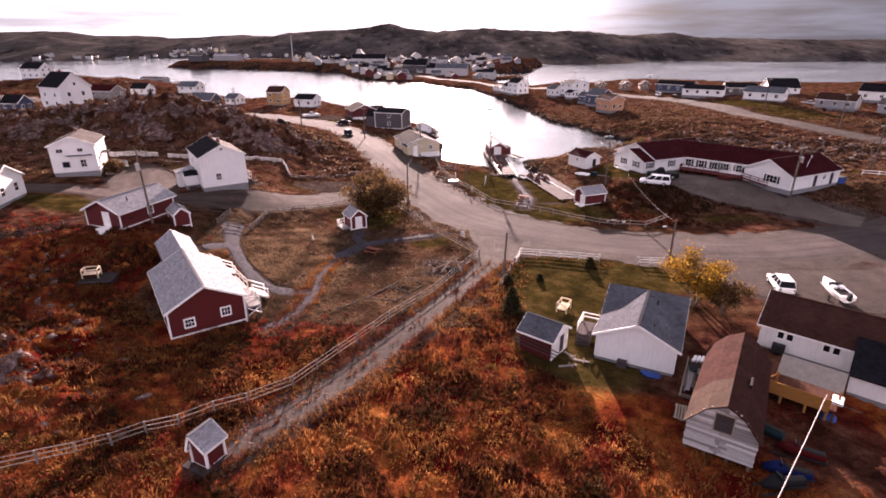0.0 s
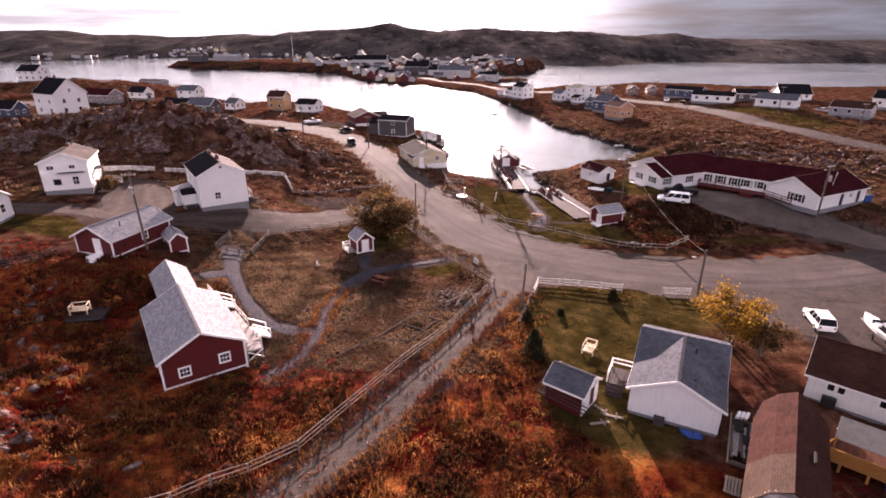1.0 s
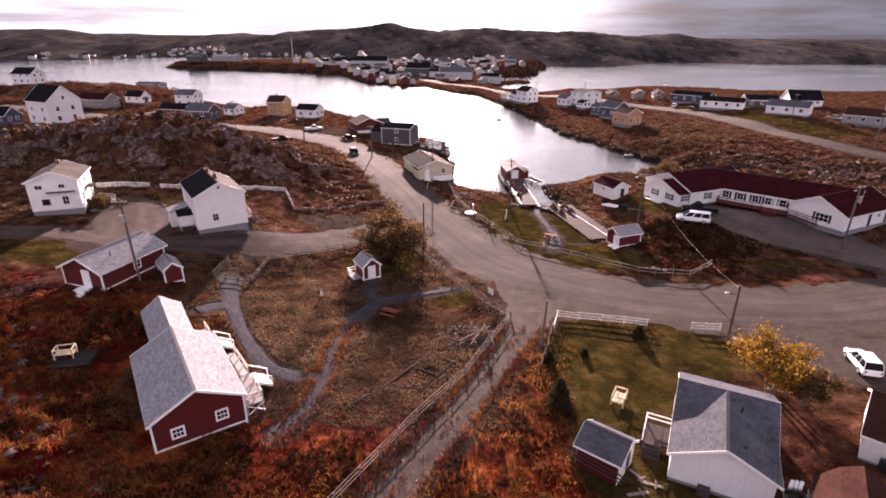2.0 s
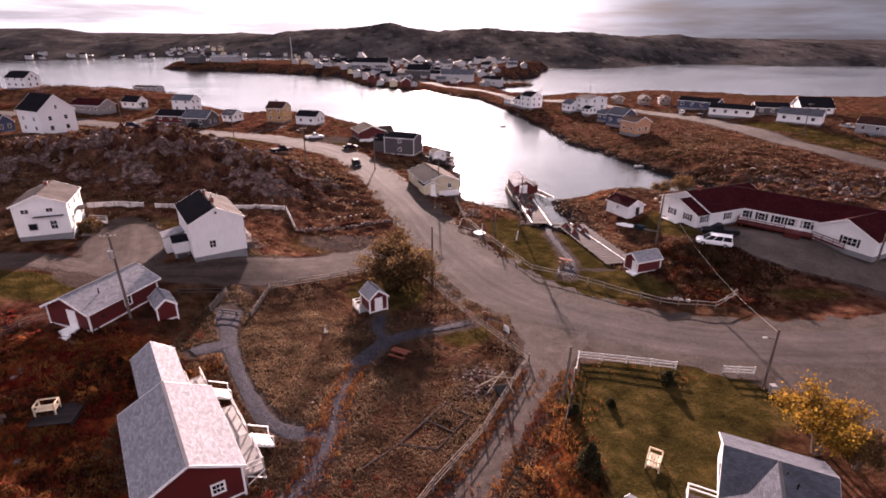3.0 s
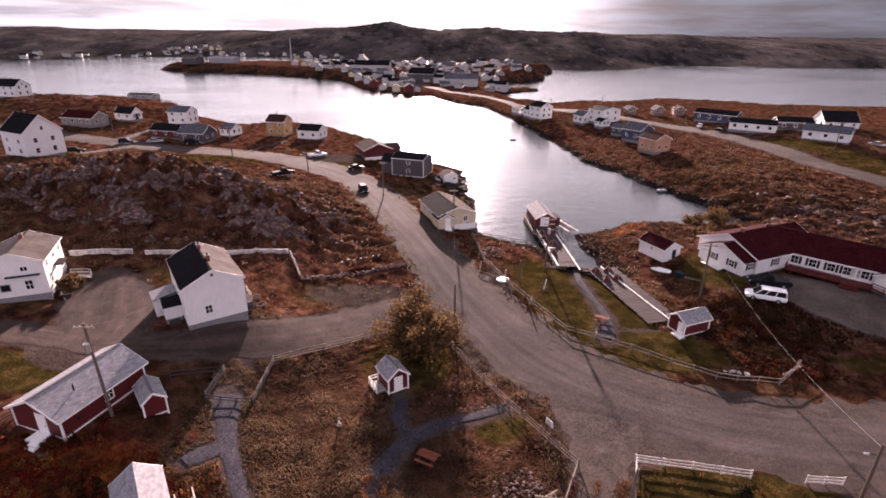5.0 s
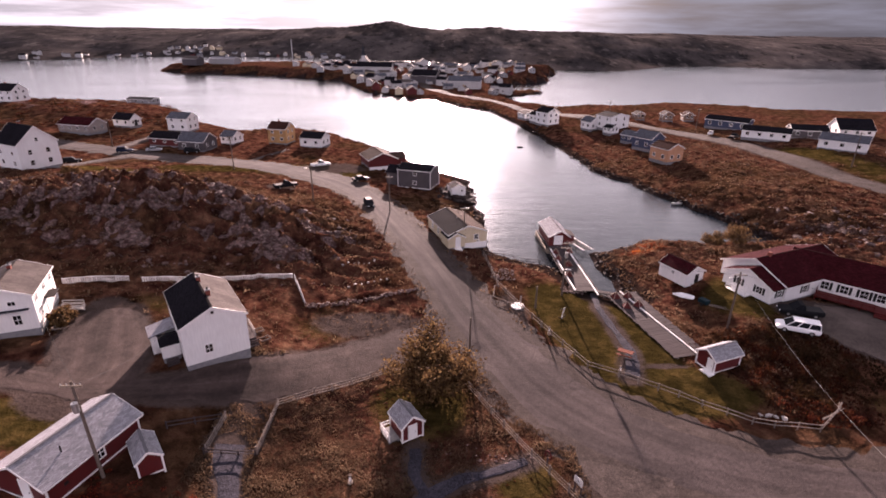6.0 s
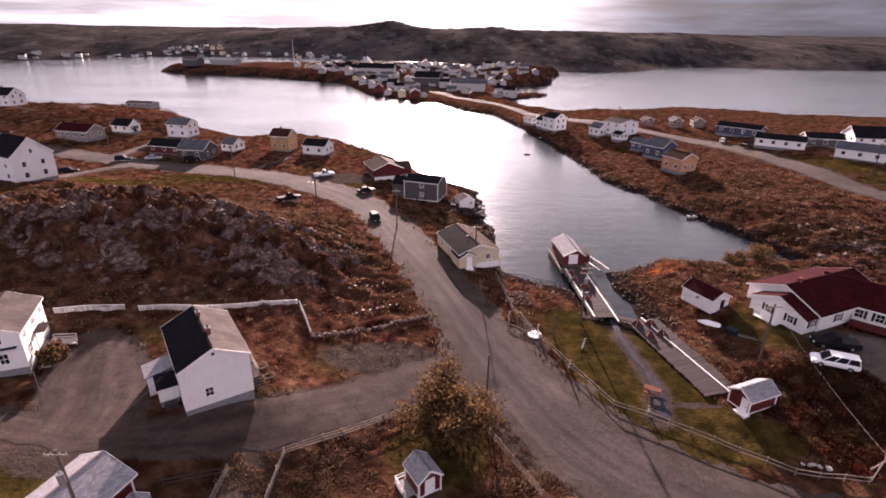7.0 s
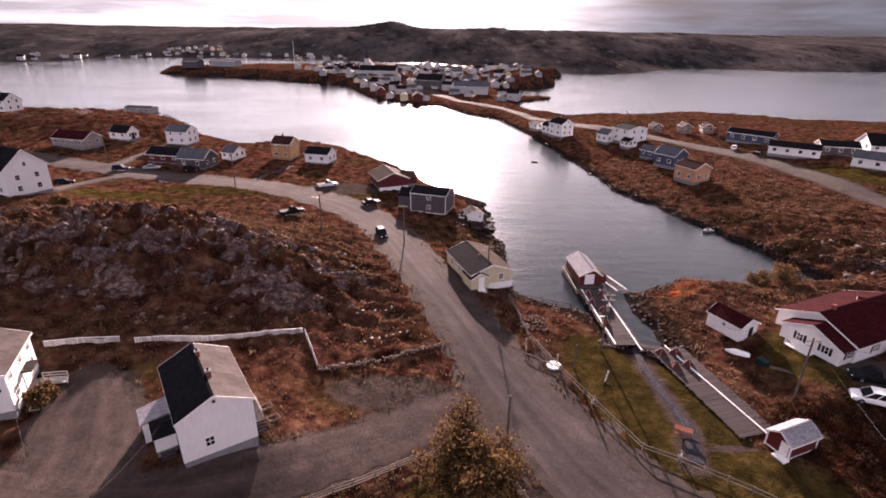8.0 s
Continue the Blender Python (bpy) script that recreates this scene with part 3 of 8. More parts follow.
def part(name, bm, material, parent, label="", smooth=False):
    return finish(bm, name, material, parent, label, smooth)


def thing(name, m, label, category, group="", kind=""):
    ob = new(name)
    ob.empty_display_size = 0.3
    ob.matrix_basis = m
    return tagged(ob, label, category, group, kind)


def raw(name, verts, faces, material, parent=None, smooth=False):
    mesh = bpy.data.meshes.new(name)
    mesh.from_pydata([tuple(v) for v in verts], [], [tuple(f) for f in faces])
    if material:
        mesh.materials.append(material)
    if smooth:
        mesh.polygons.foreach_set("use_smooth", [True] * len(mesh.polygons))
    mesh.update()
    ob = new(name, mesh)
    if parent is not None:
        ob.parent = parent
    return ob


def block(bm, x0, x1, y0, y1, z0, z1, bevel=0.0, m=None):
    """A box between two corners, with worn edges if asked."""
    made = bmesh.ops.create_cube(bm, size=1.0)["verts"]
    for v in made:
        v.co = ((x0 + x1) / 2 + v.co.x * (x1 - x0), (y0 + y1) / 2 + v.co.y * (y1 - y0), (z0 + z1) / 2 + v.co.z * (z1 - z0))
    if bevel:
        edges = {e for v in made for e in v.link_edges}
        made = list({v for f in bmesh.ops.bevel(bm, geom=list(edges), offset=bevel, segments=1, affect="EDGES")["faces"] for v in f.verts} | {v for v in made if v.is_valid})
    if m is not None:
        bmesh.ops.transform(bm, matrix=m, verts=[v for v in made if v.is_valid])
    return made


def boxed(*args, **more):
    bm = bmesh.new()
    block(bm, *args, **more)
    return bm


def rod(bm, a, b, r0, r1=None, sides=8):
    """A round bar from a to b."""
    a, b = Vector(a), Vector(b)
    turn = (b - a).to_track_quat("Z", "Y").to_matrix().to_4x4()
    made = bmesh.ops.create_cone(bm, cap_ends=True, segments=sides, radius1=r0, radius2=r0 if r1 is None else r1, depth=(b - a).length)["verts"]
    bmesh.ops.transform(bm, matrix=Matrix.Translation((a + b) / 2) @ turn, verts=made)
    return made


def rodded(*args, **more):
    bm = bmesh.new()
    rod(bm, *args, **more)
    return bm


def beam(bm, a, b, w, h):
    """A squared timber from a to b."""
    a, b = Vector(a), Vector(b)
    turn = (b - a).to_track_quat("Y", "Z").to_matrix().to_4x4()
    return block(bm, -w / 2, w / 2, 0, (b - a).length, -h / 2, h / 2, m=Matrix.Translation(a) @ turn)


def beamed(*args):
    bm = bmesh.new()
    beam(bm, *args)
    return bm


def slab(points, thick):
    """A flat board on four or more corners, thickened downwards, with its face laid out in metres for the courses."""
    bm = bmesh.new()
    top = [bm.verts.new(p) for p in points]
    low = [bm.verts.new((p[0], p[1], p[2] - thick)) for p in points]
    n = len(points)
    bm.faces.new(top)
    bm.faces.new(low[::-1])
    for i in range(n):
        bm.faces.new((top[i], low[i], low[(i + 1) % n], top[(i + 1) % n]))
    bmesh.ops.recalc_face_normals(bm, faces=bm.faces[:])
    uv = bm.loops.layers.uv.new("UVMap")
    o, along = Vector(points[0]), (Vector(points[1]) - Vector(points[0])).normalized()
    face = (Vector(points[1]) - o).cross(Vector(points[-1]) - o).normalized()
    up = face.cross(along)
    for f in bm.faces:
        for loop in f.loops:
            d = loop.vert.co - o
            loop[uv].uv = (d.dot(along), d.dot(up))
    return bm


# ---------------------------------------------------------------- roads and tracks in plan (centre line, half width)
MAIN_ROAD = [(-190.0, 215.0, 3.0), (-150.0, 206.0, 3.0), (-128.0, 197.4, 3.1), (-108.0, 190.4, 3.2), (-97.9, 186.8, 3.3), (-85.6, 183.6, 3.4), (-76.0, 182.4, 3.5), (-66.0, 180.4, 3.5), (-55.5, 176.2, 3.7), (-44.0, 170.2, 4.0), (-34.2, 162.4, 4.1), (-25.2, 149.6, 3.9), (-17.6, 131.6, 3.6),
             (-12.6, 119.0, 3.7), (-9.0, 109.5, 3.9), (-5.8, 100.2, 4.3), (-1.6, 90.9, 4.9), (4.2, 79.9, 5.6), (12.0, 72.7, 5.2),
             (21.3, 68.6, 4.9), (31.2, 66.7, 4.8), (42.5, 66.4, 5.2), (54.4, 68.4, 5.0), (66.3, 72.4, 5.0), (81.1, 76.3, 5.0), (118.7, 80.6, 5.0)]
LANE = [(8.8, 69.6, 5.2), (8.0, 66.8, 3.7), (7.1, 64.0, 2.7), (5.7, 60.4, 2.1), (3.3, 55.6, 1.75), (0.3, 49.8, 1.7), (-2.8, 44.0, 1.8), (-8.0, 35.2, 1.8), (-12.4, 29.0, 1.6), (-14.4, 26.2, 1.0)]
HOUSE_ROAD = [(-73.9, 73.5, 1.9), (-61.1, 75.5, 2.0), (-53.6, 76.6, 1.9), (-45.3, 76.2, 1.9), (-37.4, 76.5, 2.1), (-31.2, 79.2, 2.7), (-24.6, 83.8, 3.3), (-17.5, 88.3, 3.5), (-9.5, 92.1, 4.0)]
RIGHT_ROAD = [(148.5, 97.4, 3.3), (111.4, 128.5, 3.4), (100.7, 144.2, 3.5), (94.0, 162.8, 3.6), (91.8, 185.2, 3.6), (89.1, 207.6, 3.8), (80.9, 229.3, 3.6), (67.3, 248.2, 3.4), (51.8, 274.2, 3.2),
              (37.3, 304.3, 3.0), (21.0, 345.6, 3.0), (-4.2, 382.3, 3.2), (-20.5, 423.6, 3.4), (-24.9, 474.4, 3.4)]
BACK_ROAD = [(-99.5, 183.5, 1.7), (-103.8, 177.5, 1.6), (-105.0, 169.0, 1.7), (-103.0, 158.5, 1.9)]
HALL_YARD = [(65.4, 78.0, 3.5), (60.0, 83.4, 4.2), (55.1, 89.2, 6.0), (47.3, 93.6, 5.4), (42.4, 96.9, 3.6)]
BOAT_YARD = [(29.6, 60.5, 2.0), (37.5, 56.1, 4.5), (45.3, 54.2, 5.5), (55.2, 55.2, 5.0), (65.2, 60.8, 4)]
OVAL = [(-46.7, 76.6, 4.8), (-47.2, 80.4, 4.6), (-49.2, 84.8, 4.8), (-50.9, 88.6, 3.9), (-52.3, 91.4, 1.8)]
PATHS = [[(-29.7, 71.0, 1.3), (-28.6, 67.0, 0.95), (-26.8, 63.0, 0.75), (-24.6, 59.2, 0.65), (-22.3, 55.6, 0.65), (-18.7, 51.4, 0.7), (-15.4, 50.5, 0.8), (-13.9, 50.6, 0.8)],
         [(-15.8, 42.9, 0.7), (-14.3, 46.4, 0.95), (-13.8, 50.4, 1.05), (-14.0, 55.3, 0.85), (-13.1, 61.5, 0.85), (-10.7, 65.9, 0.85), (-8.0, 67.9, 0.7), (-4.7, 69.0, 0.5), (-1.1, 70.7, 0.45)],
         [(-12.1, 72.2, 0.5), (-12.0, 69.1, 0.55), (-10.8, 66.1, 0.6)],
         [(15.1, 107.4, 0.5), (14.2, 101.8, 0.45), (14.8, 94.6, 0.5), (15.1, 89.1, 0.7), (13.6, 84.4, 0.9)],
         [(-27.2, 64.0, 0.8), (-28.9, 62.4, 0.75), (-30.0, 60.9, 0.6)]]
SIDE_ROAD = [(-109.6, 191.5, 2.0), (-109.4, 204.0, 1.6), (-109.0, 217.0, 1.5), (-107.6, 231.0, 1.3)]


def ribbon(name, line, material, lift, label, category, ragged=0.25, step=0.7, wider=0.0, seed=1, across=7):
    """A strip that follows the ground along a smooth line, with slightly ragged edges."""
    p = np.array(line, float)
    s = np.concatenate([[0], np.cumsum(np.hypot(*np.diff(p[:, :2], axis=0).T))])
    at = np.arange(0, s[-1], step)
    out = []
    for k in range(3):
        d = np.gradient(p[:, k], s)
        i = np.clip(np.searchsorted(s, at) - 1, 0, len(s) - 2)
        h = s[i + 1] - s[i]
        u = (at - s[i]) / h
        out.append((2 * u ** 3 - 3 * u ** 2 + 1) * p[i, k] + (u ** 3 - 2 * u ** 2 + u) * h * d[i] + (3 * u ** 2 - 2 * u ** 3) * p[i + 1, k] + (u ** 3 - u ** 2) * h * d[i + 1])
    x, y, w = out
    w = w + wider
    dx, dy = np.gradient(x), np.gradient(y)
    n = np.hypot(dx, dy)
    nx, ny = -dy / n, dx / n
    left, right = w + ragged * (waves(at, at * 0, 4.3, seed) * 0.7 + waves(at, at * 0, 1.3, seed + 1) * 0.4), w + ragged * (waves(at, at * 0, 4.9, seed + 2) * 0.7 + waves(at, at * 0, 1.5, seed + 3) * 0.4)
    u = np.linspace(-1, 1, across)
    off = np.where(u[None] < 0, u[None] * right[:, None], u[None] * left[:, None])
    gx, gy = x[:, None] + nx[:, None] * off, y[:, None] + ny[:, None] * off
    gz = height(gx, gy, False) + lift - 0.05 * np.abs(u[None]) ** 6
    verts = np.stack([gx, gy, gz], -1).reshape(-1, 3)
    rows, faces = len(at), []
    for r in range(rows - 1):
        for c in range(across - 1):
            a = r * across + c
            faces.append((a + 1, a, a + across, a + across + 1))
    strip = raw(name, verts, faces, material, smooth=True)
    laid = np.stack(np.broadcast_arrays((u[None] * np.mean(w)), at[:, None]), -1).reshape(-1, 2)
    corner = np.empty(len(strip.data.loops), np.int32)
    strip.data.loops.foreach_get("vertex_index", corner)
    strip.data.uv_layers.new(name="UVMap").data.foreach_set("uv", laid[corner].ravel())
    return tagged(strip, label, category, kind="structure")


def road_distance(x, y):
    best = np.full(np.shape(x), 1e9)
    for line in (MAIN_ROAD, LANE, HOUSE_ROAD, RIGHT_ROAD, BACK_ROAD, SIDE_ROAD, OVAL, HALL_YARD, BOAT_YARD, *PATHS):
        for (ax, ay, aw), (bx, by, bw) in zip(line, line[1:]):
            dx, dy = bx - ax, by - ay
            s = np.clip(((x - ax) * dx + (y - ay) * dy) / (dx * dx + dy * dy), 0, 1)
            best = np.minimum(best, np.hypot(x - ax - s * dx, y - ay - s * dy) - (aw + s * (bw - aw)))
    return best


# ---------------------------------------------------------------- ground sheet
def spaced(low, fine_low, fine_high, high, step, growth):
    mid = list(np.arange(fine_low, fine_high + step, step))
    up, s = [], step
    at = mid[-1]
    while at < high:
        s *= growth
        at += s
        up.append(at)
    down, s, at = [], step, mid[0]
    while at > low:
        s *= growth
        at -= s
        down.append(at)
    return np.array(down[::-1] + mid + up)


def outcrops(x, y):
    """Broken ledges where the rock comes through the scrub."""
    return ease((waves(x, y * 1.5, 13, 91) * 0.6 + waves(x, y * 1.3, 4.5, 92) * 0.5 + 0.12) / 0.5)


def lawn_cover(x, y):
    """Mown or greener ground round the houses and along the water garden."""
    v = bump(x, y, 14.7, 51.1, 7, 8) + 0.9 * bump(x, y, 16, 58.8, 7, 2.4) + 0.7 * bump(x, y, 27, 57, 4, 3) + bump(x, y, 11.1, 39.1, 4, 4) * 0.6 + bump(x, y, 14.2, 91.6, 5.5, 9) * 1.2 + 0.8 * bump(x, y, 21.9, 81.1, 5, 3) + bump(x, y, 7.4, 104.1, 4, 8) * 0.7
    v = v + 0.9 * bump(x, y, -11.7, 78.7, 5, 5) + 0.8 * bump(x, y, -1.9, 68.1, 3, 3) + 0.55 * bump(x, y, -25.3, 94.5, 8, 7) + 0.5 * bump(x, y, -47.0, 93.5, 7, 3) + 0.9 * bump(x, y, -51.3, 70.4, 9, 3.0)
    v = v + 0.9 * bump(x, y, 35.0, 101.8, 5, 6) + 0.6 * bump(x, y, 45.6, 80.0, 9, 3) + 0.7 * bump(x, y, 107.9, 166.2, 14, 14) + 0.75 * bump(x, y, 99.2, 190.9, 9, 8) + 0.6 * bump(x, y, -72.0, 173.0, 18, 4)
    # lawn kept thin around (26, 28): stands in for house shade on the yard
    v = v + 0.6 * bump(x, y, 89.3, 100.2, 14, 5) + 0.4 * bump(x, y, 26.2, 28.2, 9, 8) + 0.6 * bump(x, y, -42, 174, 12, 6) + 0.7 * bump(x, y, -92, 160, 22, 6) + 0.45 * bump(x, y, -47.9, 191.8, 18, 10)
    return np.clip(v, 0, 1)


def rust_cover(x, y):
    """Tall rust grass and red scrub on the unmown ground."""
    v = 1.1 * ease((42 - y) / 10) + 0.9 * bump(x, y, -8.2, 33.9, 12, 9) + bump(x, y, -33.8, 43.3, 9, 14) + 0.8 * bump(x, y, 6.3, 47.4, 3, 8) + 0.7 * bump(x, y, -45.6, 47.9, 10, 10)
    v = v + 0.6 * bump(x, y, 27.4, 124.4, 8, 4) + 0.15 * bump(x, y, 27.1, 97.1, 4, 12) + 0.36 * bump(x, y, -64.5, 112.7, 34, 12) + 0.12 * bump(x, y, 75, 150, 40, 30) + 0.3 * bump(x, y, 31, 84, 7, 6)
    return np.clip(v - 0.9 * bump(x, y, 15.6, 40.9, 7, 6) - 0.7 * bump(x, y, 28.2, 27.1, 8, 6), 0, 1)


GX, GY = spaced(-3600, -84, 74, 3600, 0.5, 1.042), spaced(-150, 20, 136, 4300, 0.5, 1.031)
SX, SY = np.meshgrid(GX, GY)
SZ = height(SX, SY)
apart = road_distance(SX, SY)
even = height(SX, SY, False) - 0.03
SZ = even + (SZ - even) * ease((apart - 1.7) / 1.6)
sheet = np.stack([SX, SY, SZ], -1).reshape(-1, 3)
nx = len(GX)
idx = np.arange(len(GY) - 1)[:, None] * nx + np.arange(nx - 1)[None]
quads = np.stack([idx, idx + 1, idx + nx + 1, idx + nx], -1).reshape(-1, 4)
mesh = bpy.data.meshes.new("ground")
mesh.vertices.add(len(sheet))
mesh.vertices.foreach_set("co", sheet.ravel())
mesh.loops.add(quads.size)
mesh.loops.foreach_set("vertex_index", quads.ravel())
mesh.polygons.add(len(quads))
mesh.polygons.foreach_set("loop_start", np.arange(len(quads)) * 4)
mesh.polygons.foreach_set("loop_total", np.full(len(quads), 4))
mesh.polygons.foreach_set("use_smooth", np.ones(len(quads), bool))
far_face = (sheet[quads[:, 0], 1] > 700) | (np.abs(sheet[quads[:, 0], 0]) > 420) | ((sheet[quads[:, 0], 0] < -340) & (sheet[quads[:, 0], 1] > 520))
far_face |= (shore_distance(sheet[quads[:, 0], 0], sheet[quads[:, 0], 1], FAR_COAST) > -6) & (shore_distance(sheet[quads[:, 0], 0], sheet[quads[:, 0], 1], NEAR_LAND) < 0)
mesh.polygons.foreach_set("material_index", far_face.astype(np.int32))
mesh.update()
steep = np.hypot(*np.gradient(SZ, GY, GX))
rock_w = np.clip(rough_rock(SX, SY) * outcrops(SX, SY) * 0.95 + 0.85 * np.clip((WATER + 1.1 - SZ) / 0.9, 0, 1) * (shore_distance(SX, SY, NEAR_LAND) < 4.5) + 0.35 * np.clip(steep - 0.55, 0, 1), 0, 1)
colours = np.stack([lawn_cover(SX, SY), rust_cover(SX, SY), rock_w, np.ones_like(SX)], -1).reshape(-1, 4)
layer = mesh.color_attributes.new("cover", "FLOAT_COLOR", "POINT")
layer.data.foreach_set("color", colours.ravel())
# gravel and dirt worn bare beside the roads, at the junctions and round the gate
verge_wear = np.exp(-np.clip(apart, 0, 99) / 1.5) * 0.85
for cx, cy, rx, ry in ((9.0, 66.5, 5.5, 3.0), (-19.0, 94.6, 6.5, 2.6), (-29.2, 73.0, 2.0, 3.6), (45.0, 58.5, 12.0, 3.5), (33.0, 62.0, 6.0, 2.0), (-40.0, 180.0, 7.0, 5.0), (-48.5, 155.0, 3.0, 1.5), (0.8, 97.0, 1.8, 7.0), (62.0, 82.0, 7.0, 4.0), (18.4, 86.6, 2.6, 0.4)):
    verge_wear = np.maximum(verge_wear, 1.1 * bump(SX, SY, cx, cy, rx, ry))
worn = mesh.attributes.new("bare", "FLOAT", "POINT")
worn.data.foreach_set("value", np.clip(verge_wear, 0, 1).ravel())
# dark band on the low ground along the near shore, full below 0.75 m
shore_dark = mesh.attributes.new("low_shore", "FLOAT", "POINT")
shore_dark.data.foreach_set("value", np.clip((1.25 - SZ) / 0.5, 0, 1).ravel() * (shore_distance(SX, SY, NEAR_LAND) < 6).ravel())
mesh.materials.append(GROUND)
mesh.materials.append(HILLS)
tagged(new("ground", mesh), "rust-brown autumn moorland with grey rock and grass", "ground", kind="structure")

sea = raw("water", [(-4000, -400, WATER), (4000, -400, WATER), (4000, 4400, WATER), (-4000, 4400, WATER)], [(0, 1, 2, 3)], SEA)
tagged(sea, "rippled grey sea water with bright sun glint", "water", kind="structure")

ribbon("road_shoulder", MAIN_ROAD, SHOULDER, 0.03, "brown gravel shoulder beside the village road", "road shoulder", 1.0, wider=1.6, seed=51)
ribbon("road_main", MAIN_ROAD, ASPHALT, 0.06, "worn grey-brown asphalt village road", "road", 0.25, wider=-0.7, seed=52)
ribbon("lane", LANE, LANE_GRAVEL, 0.045, "rutted gravel lane beside a wooden fence", "lane", 0.55, seed=53)
ribbon("road_side", HOUSE_ROAD, DIRT, 0.045, "patched dirt road past two white houses", "road", 0.45, seed=54)
ribbon("road_right", RIGHT_ROAD, SHOULDER, 0.07, "pale gravel road along the hillside", "road", 0.3, 1.4, seed=55)
ribbon("driveway_back", BACK_ROAD, SHOULDER, 0.09, "pale gravel drive to the tall white house", "driveway", 0.3, 1.2, seed=56)
ribbon("track", SIDE_ROAD, DIRT, 0.1, "dirt track up between the houses", "track", 0.3, 1.0, seed=57)
ribbon("driveway_oval", OVAL, DIRT, 0.052, "cracked asphalt turning place beside the white house", "driveway", 0.3, seed=58)
ribbon("driveway_hall", HALL_YARD, YARD_GRAVEL, 0.05, "gravel car park before the long white hall", "car park", 0.5, seed=59)
ribbon("driveway_yard", BOAT_YARD, SHOULDER, 0.05, "gravel yard with a parked boat", "yard", 0.5, seed=60)
ribbon("path_shore", [(-66.0, 182.6, 1.0), (-62.6, 193.0, 1.0), (-59.4, 203.0, 0.9)], SHOULDER, 0.1, "pale straight path down to the shore houses", "path", 0.1, seed=61)
for number, label in enumerate(("blue-grey crushed stone garden path", "curving crushed stone path through the museum garden", "short crushed stone path to the small red shed",
                                 "gravel footpath across the shore garden", "crushed stone path to the wing steps")):
    ribbon("path_%d" % (number + 1), PATHS[number], PATH_STONE, 0.055 + 0.004 * number, label, "path", 0.18, 0.35, seed=62 + number)

# ---------------------------------------------------------------- buildings
def window(parent, m, w, h, frame=None, panes=(2, 2), trim=0.09, shutter=None):
    """A framed window set on a wall whose outside faces -y of m."""
    xs, zs = [-w / 2 - trim, -w / 2], [-h / 2 - trim, -h / 2]
    for line, size, n in ((xs, w, panes[0]), (zs, h, panes[1])):
        for i in range(1, n):
            line += [-size / 2 + size * i / n - 0.02, -size / 2 + size * i / n + 0.02]
        line += [size / 2, size / 2 + trim]
    bm = bmesh.new()
    grid = {(i, k, y): bm.verts.new(m @ Vector((x, y, z))) for i, x in enumerate(xs) for k, z in enumerate(zs) for y in (-0.06, 0.02)}
    cols, rows = len(xs) - 1, len(zs) - 1
    solid = {(i, k) for i in range(cols) for k in range(rows) if i % 2 == 0 or k % 2 == 0}
    for i, k in solid:
        for y, way in ((-0.06, 1), (0.02, -1)):
            bm.faces.new([grid[i + a, k + b, y] for a, b in ((0, 0), (1, 0), (1, 1), (0, 1))][::way])
        for (di, dk), (p, q) in {(-1, 0): ((0, 1), (0, 0)), (1, 0): ((1, 0), (1, 1)), (0, -1): ((0, 0), (1, 0)), (0, 1): ((1, 1), (0, 1))}.items():
            if (i + di, k + dk) not in solid:
                bm.faces.new([grid[i + p[0], k + p[1], -0.06], grid[i + p[0], k + p[1], 0.02], grid[i + q[0], k + q[1], 0.02], grid[i + q[0], k + q[1], -0.06]])
    ob = part("window", bm, frame or WHITE_PAINT, parent)
    part("pane", boxed(-w / 2, w / 2, -0.022, 0.015, -h / 2, h / 2, m=m), GLASS, ob, "dark window glass")
    if shutter:
        for s in (-1, 1):
            x = s * (w / 2 + trim + 0.19)
            part("shutter", boxed(x - 0.17, x + 0.17, -0.05, 0.01, -h / 2 - 0.05, h / 2 + 0.05, m=m), shutter, ob, "black shutter")
    return ob


def door(parent, m, w, h, material, trim=None):
    ob = part("door", boxed(-w / 2, w / 2, -0.05, 0.02, 0.02, h, 0.01, m=m), material, parent)
    bm = bmesh.new()
    for x0, x1, z0, z1 in ((-w / 2 - 0.1, -w / 2, 0, h + 0.1), (w / 2, w / 2 + 0.1, 0, h + 0.1), (-w / 2, w / 2, h, h + 0.1)):
        block(bm, x0, x1, -0.06, 0.02, z0, z1, m=m)
    part("door_frame", bm, trim or WHITE_PAINT, ob)
    part("handle", boxed(w / 2 - 0.13, w / 2 - 0.08, -0.1, -0.05, h * 0.45, h * 0.5, m=m), DARK_METAL, ob)
    return ob


def steps(parent, m, w, count, rise=0.18, run=0.27, material=None, rail=False):
    """A flight that comes down along -y of m from a floor at count * rise."""
    ob = part("steps", boxed(-w / 2, w / 2, -0.03, 0.0, 0.0, max(0.05, count * rise - rise), m=m), material or GREY_WOOD, parent)
    for i in range(count):
        part("tread", boxed(-w / 2, w / 2, -run * (i + 1), -run * i, (count - i - 1) * rise + 0.02, (count - i) * rise, 0.008, m=m), material or GREY_WOOD, ob)
    for s in (-1, 1):
        bm = bmesh.new()
        beam(bm, m @ Vector((s * w / 2, 0, count * rise - 0.1)), m @ Vector((s * w / 2, -run * count, 0.03)), 0.05, 0.2)
        part("stringer", bm, material or GREY_WOOD, ob)
        if rail:
            bm = bmesh.new()
            beam(bm, m @ Vector((s * w / 2, 0, count * rise + 0.9)), m @ Vector((s * w / 2, -run * count, 0.95)), 0.06, 0.09)
            beam(bm, m @ Vector((s * w / 2, -run * count, 0)), m @ Vector((s * w / 2, -run * count, 1.0)), 0.09, 0.09)
            part("handrail", bm, material or GREY_WOOD, ob)
    return ob


